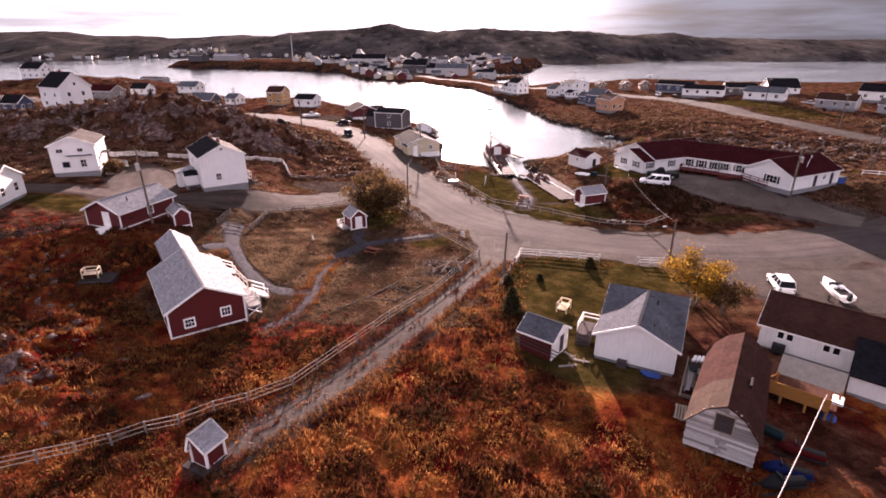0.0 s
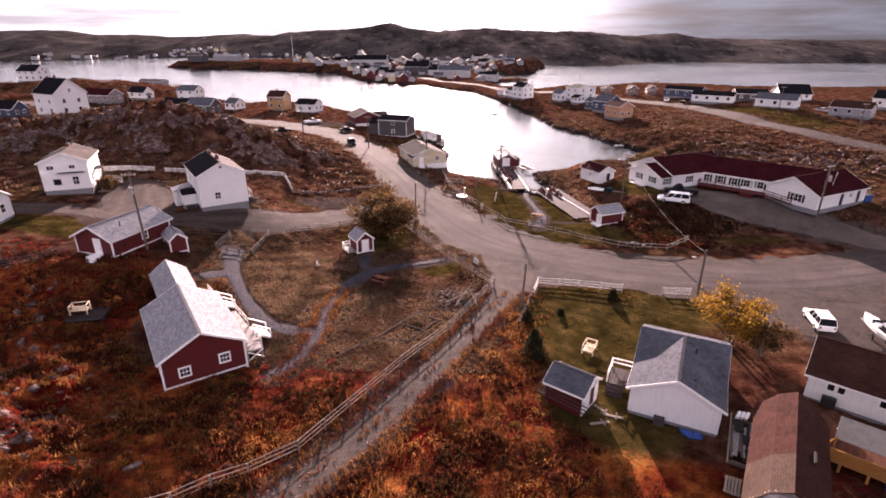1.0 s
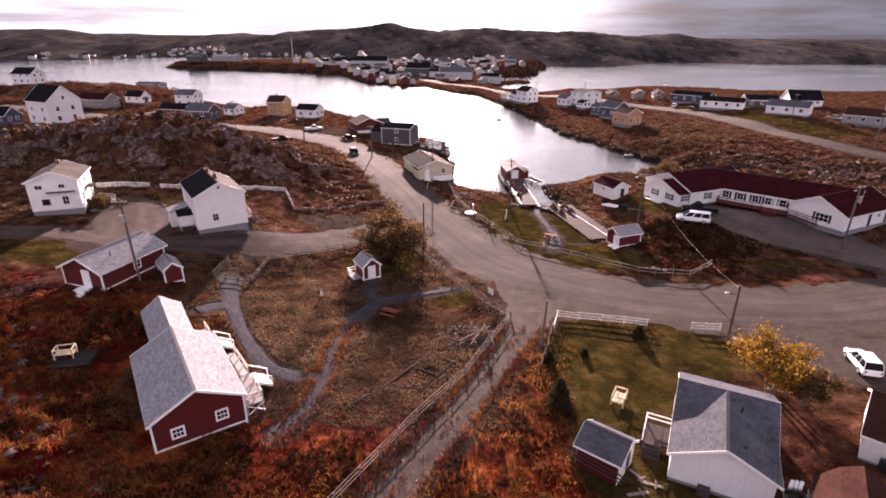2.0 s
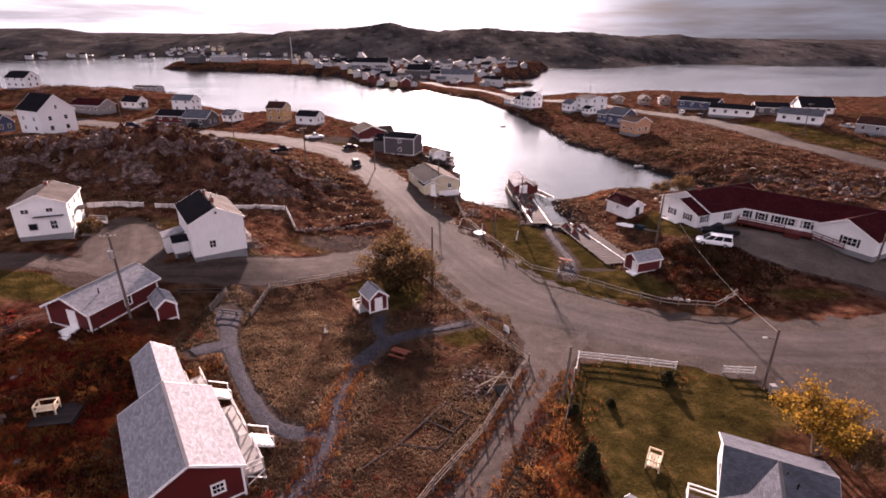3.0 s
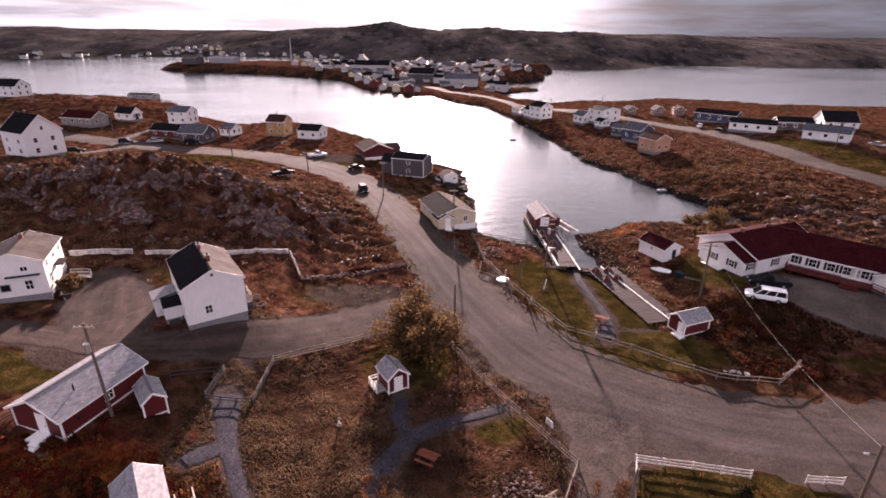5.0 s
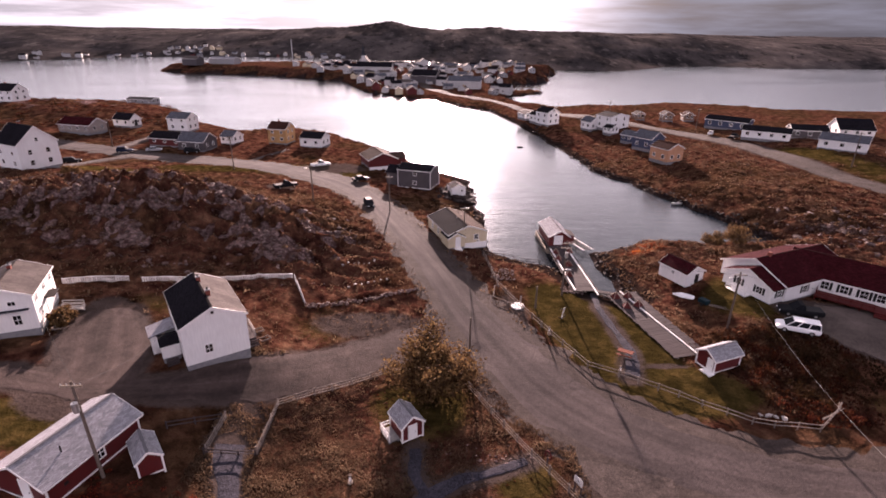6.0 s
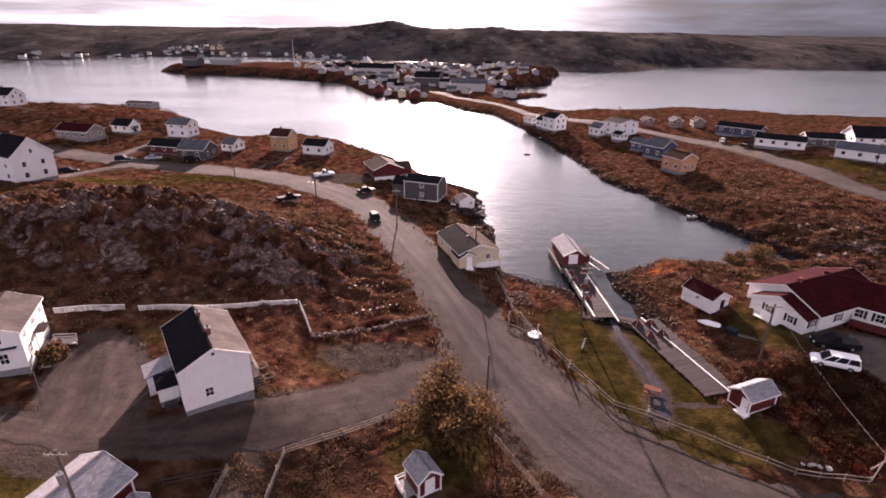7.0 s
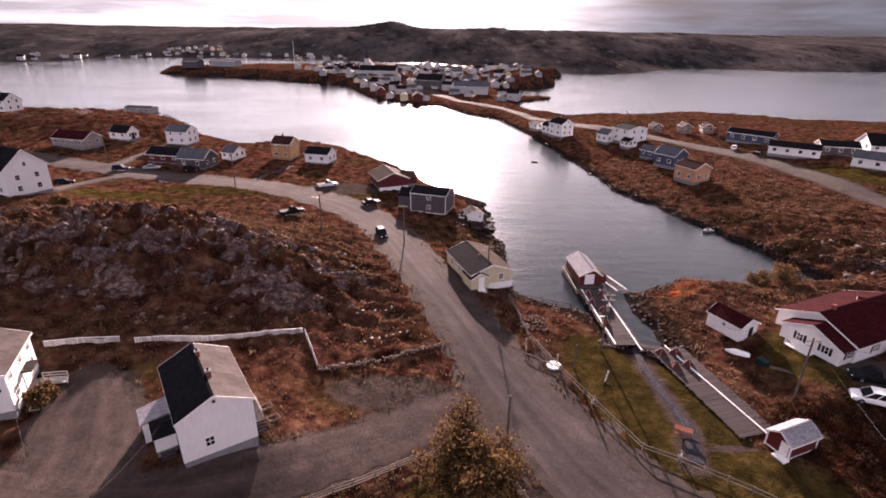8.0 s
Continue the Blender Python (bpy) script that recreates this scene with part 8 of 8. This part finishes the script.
def tree(x, y, high, radius, leaf, label, seed, stems=1, per=42, size=0.13, low=0.3, name="tree"):
    """Tapered trunk or stems with limbs, and a broken crown of small leaves round the twig ends."""
    r = random.Random(seed)
    top = thing(name, pose(x, y, ground(x, y)), label, "tree")
    bm = bmesh.new()
    tips = []
    for s in range(stems):
        a = 6.283 * s / stems + r.uniform(-.4, .4)
        lean = radius * (0.45 if stems > 1 else 0.08)
        fork = Vector((lean * math.cos(a) * 0.5, lean * math.sin(a) * 0.5, high * 0.4))
        head = Vector((lean * math.cos(a), lean * math.sin(a), high * 0.8))
        t = 0.05 * high / math.sqrt(stems) + 0.02
        rod(bm, (0.1 * math.cos(a), 0.1 * math.sin(a), -0.3), fork, t, t * 0.65, 8)
        rod(bm, fork, head, t * 0.65, t * 0.25, 7)
        n = max(5, int(26 / stems))
        for k in range(n):
            f = r.uniform(low, 1.0)
            p = fork.lerp(head, max(0, (f - 0.4) / 0.6)) if f > 0.4 else Vector((0, 0, 0)).lerp(fork, f / 0.4)
            b = r.uniform(0, 6.283)
            reach = radius * r.uniform(0.45, 1.0) * (1.05 - 0.55 * abs(f - 0.55))
            q = p + Vector((reach * math.cos(b), reach * math.sin(b), high * r.uniform(0.08, 0.26)))
            rod(bm, p, q, t * 0.3, t * 0.08, 5)
            tips += [q, p.lerp(q, 0.7), p.lerp(q, 0.45)]
            for e in range(2):
                w = q + Vector((r.uniform(-.5, .5), r.uniform(-.5, .5), r.uniform(-.1, .5))) * radius * 0.3
                rod(bm, q, w, t * 0.09, t * 0.04, 4)
                tips.append(w)
    part("trunk", bm, BARK, top, "grey-brown forked trunk")
    v, f = leaf_cloud([tuple(p) for p in tips], per, (radius * 0.15, radius * 0.15, radius * 0.12), size, seed)
    raw("crown", v, f, leaf, top)
    return top


tree(-10.4, 81.6, 5.4, 4.3, OLIVE_LEAF, "broad olive-brown willow bush at the road corner", 11, stems=7, per=85, size=0.17, low=0.05)
tree(26.6, 49.8, 5.2, 2.9, AUTUMN_LEAF, "yellow autumn tree behind the bungalow", 12, stems=3, per=60, size=0.13, low=0.2)
tree(28.8, 48.2, 3.4, 1.8, OLIVE_LEAF, "half-bare olive bush beside the yellow tree", 13, stems=3, per=36, low=0.2)
tree(47.2, 126.0, 3.0, 2.7, OLIVE_LEAF, "brown bush on the creek bank", 15, stems=4, per=40, low=0.1)
tree(42.8, 125.6, 2.2, 2.0, OLIVE_LEAF, "low brown bush on the creek bank", 16, stems=4, per=36, low=0.1)
tree(-88.0, 141.0, 2.4, 1.8, OLIVE_LEAF, "brown shrub beside the tall white house", 17, stems=3, per=36, low=0.1)
tree(-54.6, 86.2, 1.9, 1.2, OLIVE_LEAF, "dark shrub beside the porch", 18, stems=3, per=50, low=0.1)


def spruce(x, y, high, radius, label, seed):
    """A small spruce: straight stem, drooping whorls of needled boughs."""
    r = random.Random(seed)
    top = thing("spruce", pose(x, y, ground(x, y)), label, "tree")
    bm = bmesh.new()
    rod(bm, (0, 0, -0.2), (0, 0, high), 0.035 * high, 0.01, 7)
    tips = []
    for k in range(int(high * 9)):
        f = k / (high * 9)
        reach = radius * (1 - f) ** 0.8 * r.uniform(0.75, 1.1) + 0.05
        for b in range(7):
            a = r.uniform(0, 6.283)
            p, q = Vector((0, 0, high * (0.06 + 0.92 * f))), Vector((reach * math.cos(a), reach * math.sin(a), high * (0.06 + 0.92 * f) - reach * 0.25))
            rod(bm, p, q, 0.012, 0.005, 4)
            tips += [tuple(p.lerp(q, t)) for t in (0.45, 0.75, 1.0)]
    part("trunk", bm, BARK, top)
    v, f = leaf_cloud(tips, 9, (0.07, 0.07, 0.05), 0.085, seed, 0.4)
    raw("foliage", v, f, SPRUCE_LEAF, top)


spruce(6.9, 47.2, 2.9, 1.25, "small dark spruce on the lawn edge", 21)
spruce(18.0, 59.4, 1.5, 0.8, "young dark spruce behind the white fence", 22)
spruce(7.4, 54.0, 1.3, 0.7, "young dark spruce near the lane", 23)
spruce(11.2, 55.6, 0.8, 0.4, "tiny spruce seedling on the lawn", 24)


def grass(name, count, x0, x1, y0, y1, weight, size, material, label, seed, blades=4, wide=0.035):
    """Tufts of bent blades, as dense as the weight allows, joined as one."""
    rr = np.random.RandomState(seed)
    pts = np.stack([rr.uniform(x0, x1, count * 5), rr.uniform(y0, y1, count * 5)], -1)
    w = weight(pts[:, 0], pts[:, 1]) * (road_distance(pts[:, 0], pts[:, 1]) > 0.25)
    pts = pts[rr.rand(len(pts)) < w][:count]
    z = height(pts[:, 0], pts[:, 1])
    n = len(pts)
    clump = 0.65 + 0.5 * waves(pts[:, 0], pts[:, 1], 4.0, seed + 5)
    p = np.repeat(np.concatenate([pts, z[:, None]], 1), blades, 0)
    k = n * blades
    p[:, :2] += rr.normal(0, 0.09, (k, 2))
    a, b = rr.uniform(0, 6.283, k), rr.uniform(0, 6.283, k)
    h = np.repeat(np.clip(clump, 0.25, 1.4), blades) * rr.uniform(size[0], size[1], k)
    lean = h * rr.uniform(0.15, 0.75, k)
    side = np.stack([np.cos(a), np.sin(a), 0 * a], -1) * (wide * rr.uniform(0.6, 1.5, k))[:, None]
    mid = p + np.stack([np.cos(b) * lean * 0.4, np.sin(b) * lean * 0.4, h * 0.62], -1)
    tip = p + np.stack([np.cos(b) * lean, np.sin(b) * lean, h], -1)
    p[:, 2] -= 0.05
    verts = np.stack([p - side, p + side, mid + side * 0.7, mid - side * 0.7, tip], 1).reshape(-1, 3)
    i = np.arange(k)[:, None] * 5
    faces = [tuple(q) for q in (i + np.array([[0, 1, 2, 3]])).tolist()] + [tuple(q) for q in (i + np.array([[3, 2, 4]])).tolist()]
    return tagged(raw(name, verts, faces, material), label, "grass", kind="stuff")


def wild(x, y):
    yard = bump(x, y, 16, 44, 8, 8) + bump(x, y, 28, 30, 7, 6)
    yard = yard + 1.3 * bump(x, y, -11, 57, 8, 8) + 0.7 * bump(x, y, 14, 33, 5, 4) + 0.8 * bump(x, y, -14, 46, 4, 4)
    return np.clip(0.15 + 1.1 * rust_cover(x, y) - yard - 1.2 * rough_rock(x, y), 0, 1) * (shore_distance(x, y, [(-24.5, 40), (-18.5, 45), (-27.5, 56), (-33, 51)]) < -0.2)


grass("tall_rust_grass", 22000, -45, 24, 14, 62, wild, (0.2, 0.68), RUST_GRASS, "tall rust-coloured grass and weeds", 61, 4, 0.03)


def heath_clumps(name, count, area, weight, size, material, label, seed, per=70, leaf=0.06):
    """Low domed bushes of small leaves, thick where the weight is high, joined as one."""
    rr = np.random.RandomState(seed)
    x0, x1, y0, y1 = area
    pts = np.stack([rr.uniform(x0, x1, count * 8), rr.uniform(y0, y1, count * 8)], -1)
    w = weight(pts[:, 0], pts[:, 1]) * (road_distance(pts[:, 0], pts[:, 1]) > 0.5)
    pts = pts[rr.rand(len(pts)) < w][:count]
    n = len(pts)
    span = size[0] + (size[1] - size[0]) * rr.rand(n) ** 2
    out = rr.normal(0, 1, (n, per, 3))
    out /= np.linalg.norm(out, axis=2)[..., None]
    out[..., 2] = np.abs(out[..., 2])
    reach = span[:, None, None] * rr.uniform(0.65, 1.05, (n, per, 1)) * np.array([1, 1, 0.62])
    c = (out * reach + np.concatenate([pts, height(pts[:, 0], pts[:, 1])[:, None] - 0.05], 1)[:, None]).reshape(-1, 3)
    k = len(c)
    u = rr.normal(0, 1, (k, 3))
    u /= np.linalg.norm(u, axis=1)[:, None]
    v = np.cross(u, rr.normal(0, 1, (k, 3)))
    v /= np.linalg.norm(v, axis=1)[:, None]
    big = np.repeat(leaf * (0.6 + span), per)[:, None] * rr.uniform(0.7, 1.5, (k, 1))
    verts = np.stack([c - u * big, c + v * big * 0.65, c + u * big, c - v * big * 0.65], 1).reshape(-1, 3)
    return tagged(raw(name, verts, np.arange(k * 4).reshape(-1, 4).tolist(), material), label, "shrubs", kind="stuff")


GARDEN = [(-31, 70), (-27, 77.5), (-11.5, 86), (-0.7, 71), (4.6, 62.6), (-0.9, 51), (-8, 40.5), (-17, 40.5), (-19, 45), (-24, 56), (-28, 61)]
HEATH_LEAF = leaf_material("russet_heath_leaves", (0.062, 0.020, 0.009), (0.165, 0.066, 0.018), (0.30, 0.150, 0.040), (0.105, 0.052, 0.014))
CRIMSON_LEAF = leaf_material("crimson_bush_leaves", (0.050, 0.007, 0.006), (0.125, 0.018, 0.012), (0.22, 0.048, 0.020))
heath_clumps("heath_shrubs", 1700, (-58, 22, 16, 60), lambda x, y: wild(x, y) * np.clip(0.35 + 0.7 * waves(x, y, 7, 81), 0, 1) * (shore_distance(x, y, GARDEN) < 0), (0.25, 0.85), HEATH_LEAF, "low russet heath bushes among the grass", 71)
heath_clumps("crimson_shrubs", 800, (-60, -8, 24, 66), lambda x, y: np.clip(1.2 * bump(x, y, -45, 58, 7, 5) + 0.7 * bump(x, y, -12, 42, 6, 3) + 0.35 * bump(x, y, -31, 38, 9, 9) + 0.8 * bump(x, y, -42, 54, 8, 4), 0, 1), (0.2, 0.6), CRIMSON_LEAF, "low crimson bushes in the scrub", 72)
grass("scrub", 9000, -62, 10, 18, 62, lambda x, y: wild(x, y) * (waves(x, y, 9, 77) > 0.1), (0.2, 0.6), SCRUB_LEAF, "low dark red scrub", 62, 6, 0.06)
heath_clumps("garden_tufts", 420, (-30, 5, 44, 84), lambda x, y: 0.7 * (shore_distance(x, y, GARDEN) > 0.5) * np.clip(0.4 + 0.8 * waves(x, y, 8, 83), 0.05, 1), (0.1, 0.32), SCRUB_LEAF, "dark low tufts in the dry garden turf", 73, 30, 0.07)
BANK_LEAF = leaf_material("brown_bank_leaves", (0.034, 0.016, 0.011), (0.085, 0.045, 0.029), (0.19, 0.125, 0.082), (0.058, 0.024, 0.016))
heath_clumps("bank_tussocks", 1900, (18, 128, 78, 235), lambda x, y: np.clip(0.75 - lawn_cover(x, y), 0, 1) * (height(x, y) > 1.3) * np.clip(0.45 + 0.7 * waves(x, y, 13, 85), 0, 1), (0.3, 0.95), BANK_LEAF, "brown tussocks and low bushes on the creek bank", 74, 44, 0.09)
heath_clumps("knoll_heath", 1500, (-112, -20, 98, 160), lambda x, y: np.clip(0.7 - lawn_cover(x, y), 0, 1) * np.clip(0.4 + 0.7 * waves(x, y, 9, 86), 0, 1) * (height(x, y) > 1.0), (0.2, 0.7), BANK_LEAF, "low red-brown heath between the rocks", 75, 44, 0.08)
heath_clumps("headland_scrub", 1100, (-260, -112, 200, 300), lambda x, y: np.clip(0.5 + 0.6 * waves(x, y, 18, 87), 0, 1) * (height(x, y) > 1.5), (0.5, 1.7), SCRUB_LEAF, "dark scrub over the rocky headland", 76, 40, 0.12)
grass("dry_garden_grass", 38000, -32, 8, 44, 86, lambda x, y: np.clip(0.5 - lawn_cover(x, y), 0, 1) * (road_distance(x, y) > 0.3), (0.06, 0.26), DRY_GRASS, "short dry tufted garden grass", 63, 4, 0.045)
grass("moor_grass", 15000, -110, 40, 84, 150, lambda x, y: np.clip(0.6 - lawn_cover(x, y), 0, 1) * (height(x, y) > 0.5), (0.12, 0.5), DRY_GRASS, "dry moor grass on the slopes", 64, 4, 0.05)
grass("bank_scrub", 4500, 18, 130, 78, 215, lambda x, y: np.clip(0.7 - lawn_cover(x, y), 0, 1) * (height(x, y) > 0.6), (0.12, 0.4), BANK_LEAF, "dark brown scrub on the creek banks", 65, 6, 0.05)
grass("bank_grass", 14000, 18, 130, 78, 215, lambda x, y: np.clip(0.7 - lawn_cover(x, y), 0, 1) * (height(x, y) > 0.6), (0.12, 0.38), DRY_GRASS, "rust-brown grass on the creek banks", 66, 5, 0.045)

grass("creek_scrub", 7000, 20, 58, 76, 104, lambda x, y: np.clip(bump(x, y, 33, 84, 9, 7) - 1.2 * lawn_cover(x, y), 0, 1) * (road_distance(x, y) > 0.6), (0.15, 0.55), SCRUB_LEAF, "dense dark brown scrub beside the red shed", 67, 6, 0.05)

def lane_verge(x, y):
    d = road_distance(x, y)
    return np.exp(-((d + 0.15) / 0.45) ** 2) * (y < 61)


def grass_strip(x, y):
    """Weeds on the crown of the lane and along its edges."""
    mid = np.full(np.shape(x), 1e9)
    for (ax, ay, _), (bx, by, _) in zip(LANE[2:], LANE[3:]):
        dx, dy = bx - ax, by - ay
        t = np.clip(((x - ax) * dx + (y - ay) * dy) / (dx * dx + dy * dy), 0, 1)
        mid = np.minimum(mid, np.hypot(x - ax - t * dx, y - ay - t * dy))
    return np.clip(np.exp(-(mid / 0.3) ** 2) * 0.22 * (waves(x, y, 5, 71) > 0.0) + lane_verge(x, y) * 0.5, 0, 1)


verge = np.random.RandomState(70)
tufts = np.stack([verge.uniform(-16, 10, 90000), verge.uniform(24, 61, 90000)], -1)
tufts = tufts[verge.rand(len(tufts)) < grass_strip(tufts[:, 0], tufts[:, 1])][:5000]
at = np.repeat(np.concatenate([tufts, height(tufts[:, 0], tufts[:, 1], False)[:, None] + 0.03], 1), 4, 0)
n = len(at)
spin, tall = verge.uniform(0, 6.283, n), verge.uniform(0.08, 0.38, n)
at[:, :2] += verge.normal(0, 0.06, (n, 2))
wide = np.stack([np.cos(spin), np.sin(spin), 0 * spin], -1) * 0.025
tip = at + np.stack([-np.sin(spin) * tall * 0.5, np.cos(spin) * tall * 0.5, tall], -1)
tagged(raw("lane_grass", np.stack([at - wide, at + wide, tip], 1).reshape(-1, 3), np.arange(n * 3).reshape(-1, 3).tolist(), RUST_GRASS), "rust-coloured weeds along the gravel lane", "grass", kind="stuff")

# ---------------------------------------------------------------- the town across the causeway
TOWN_WHITE = siding("weathered_white_town_clapboard", (0.46, 0.45, 0.45), wear=0.2)


def far_house(wall, roof, w, l, eave, ridge, label):
    """A small gabled house seen over half a kilometre: walls, two roof slopes, windows."""
    top = thing("town_house", pose(0, 0, -50), label, "house", "town houses")
    bm = bmesh.new()
    ring = [(-w / 2, -1.5), (w / 2, -1.5), (w / 2, eave), (0, ridge), (-w / 2, eave)]
    a, b = [bm.verts.new((x, 0, z)) for x, z in ring], [bm.verts.new((x, l, z)) for x, z in ring]
    bm.faces.new(a)
    bm.faces.new(b[::-1])
    for i in range(5):
        bm.faces.new((a[i], b[i], b[(i + 1) % 5], a[(i + 1) % 5]))
    bmesh.ops.recalc_face_normals(bm, faces=bm.faces[:])
    part("wall", bm, wall, top)
    for s in (-1, 1):
        pts = [(s * (w / 2 + 0.3), -0.3, eave - 0.1), (s * (w / 2 + 0.3), l + 0.3, eave - 0.1), (0, l + 0.3, ridge + 0.15), (0, -0.3, ridge + 0.15)]
        part("roof", slab(pts if s > 0 else pts[::-1], 0.15), roof, top)
        part("window", boxed(s * w * 0.24 - 0.45, s * w * 0.24 + 0.45, -0.05, 0.02, 1.2, 2.3), GLASS, top)
        part("window", boxed(s * w / 2 - 0.04, s * w / 2 + 0.04, l * 0.3, l * 0.3 + 1.0, 1.2, 2.3), GLASS, top)
    return top


kinds = [far_house(TOWN_WHITE, BLACK_ROOF, 7, 9, 4.8, 7.0, "white town house with black roof"), far_house(TOWN_WHITE, GREY_ROOF, 7, 10, 3.0, 5.0, "white town cottage with grey roof"),
         far_house(TOWN_WHITE, FELT_ROOF, 8, 11, 5.2, 7.0, "white town house with brown roof"), far_house(GREY_SIDING, GREY_ROOF, 7, 9, 3.2, 5.2, "small grey town house with grey roof"),
         far_house(TOWN_WHITE, TAN_ROOF, 6, 8, 2.8, 4.6, "white town shed with light brown roof"), far_house(CREAM_SIDING, FELT_ROOF, 7, 9, 3.4, 5.4, "cream town house with brown roof"),
         far_house(RED_SIDING, BLACK_ROOF, 5, 7, 2.8, 4.5, "dark red waterside store")]
r = random.Random(17)
placed = []
for _ in range(9000):
    if len(placed) >= 190:
        break
    x, y = r.uniform(-150, 85), r.uniform(372, 660)
    if shore_distance(np.array([x]), np.array([y]), NEAR_LAND)[0] < 6 or road_distance(np.array([x]), np.array([y]))[0] < 3:
        continue
    if math.exp(-((x + 25) / 75) ** 2 - ((y - 500) / 120) ** 2) < r.random() * 0.8 or any(math.hypot(x - a, y - b) < 8.5 for a, b in placed):
        continue
    placed.append((x, y))
for _ in range(2000):
    if len(placed) >= 250:
        break
    x, y = r.uniform(-520, -150), r.uniform(700, 960)
    d = shore_distance(np.array([x]), np.array([y]), FAR_COAST)[0]
    if d < 6 or d > (70 if -0.47 < x / y < -0.38 else 26) or any(math.hypot(x - a, y - b) < 13 for a, b in placed):
        continue
    placed.append((x, y))
for x, y in placed:
    k = kinds[min(6, int(r.random() ** 1.4 * 6.6))]
    copy_thing(k, pose(x, y, ground(x, y), 0, 0, r.choice((0, 90, 180, 270)) + r.uniform(-25, 25)) @ Matrix.Scale(r.uniform(0.6, 0.85), 4))
for k in kinds:
    for ob in list(k.children_recursive) + [k]:
        bpy.data.objects.remove(ob)
for name, label, a, b, length, eave, ridge, wall, roof in (
        ("town_hall", "long white town building with dark roof", (-50.5, 483.0), (-49.5, 494.0), 29, 6.0, 9.5, TOWN_WHITE, BLACK_ROOF),
        ("town_plant", "long white fish plant by the causeway", (17.7, 415.0), (19.2, 426), 23, 5.0, 8.0, TOWN_WHITE, GREY_ROOF),
        ("town_store", "large grey gabled store in the town", (-14, 446), (-11, 458), 19, 5.5, 9.5, DARK_SIDING, BLACK_ROOF),
        ("town_store", "white store with dark roof in the town", (-30, 540), (-21, 541), 14, 5.0, 8, TOWN_WHITE, BLACK_ROOF),
        ("fish_plant", "pale metal fish plant on the island", (-212, 577), (-210, 590), 26, 5.0, 6.5, GREY_SIDING, WHITE_ROOF),
        ("fish_shed", "dark fish shed on the island point", (-240, 558), (-238, 570), 15, 5.5, 8.0, DARK_SIDING, FELT_ROOF),
        ("wharf_store", "dark wharf store on piles", (-56, 401), (-51, 402), 6, 3.5, 5.5, RED_SIDING, BLACK_ROOF),
        ("wharf_store", "dark red wharf store on the town shore", (-31, 378), (-25, 379), 7, 3.0, 5.0, RED_SIDING, BROWN_ROOF)):
    House(name, label, a, b, length, eave, ridge, wall, roof, over=0.4)
church = House("church", "white wooden church with a tall dark spire", (-82, 519), (-73, 519.5), 20, 6.5, 11.5, TOWN_WHITE, BLACK_ROOF, "church", over=0.4)
part("tower", boxed(-1.8, 1.8, -3.4, 0.4, -1, 12), TOWN_WHITE, church.top)
part("spire", rodded((0, -1.5, 12), (0, -1.5, 21), 1.9, 0.05, sides=8), GREY_ROOF, church.top)
mast = thing("radio_mast", pose(-150, 560, ground(-150, 560)), "slim lattice mast behind the island", "mast")
part("mast", rodded((0, 0, -1), (0, 0, 24), 0.5, 0.25, sides=6), PALE_METAL, mast)
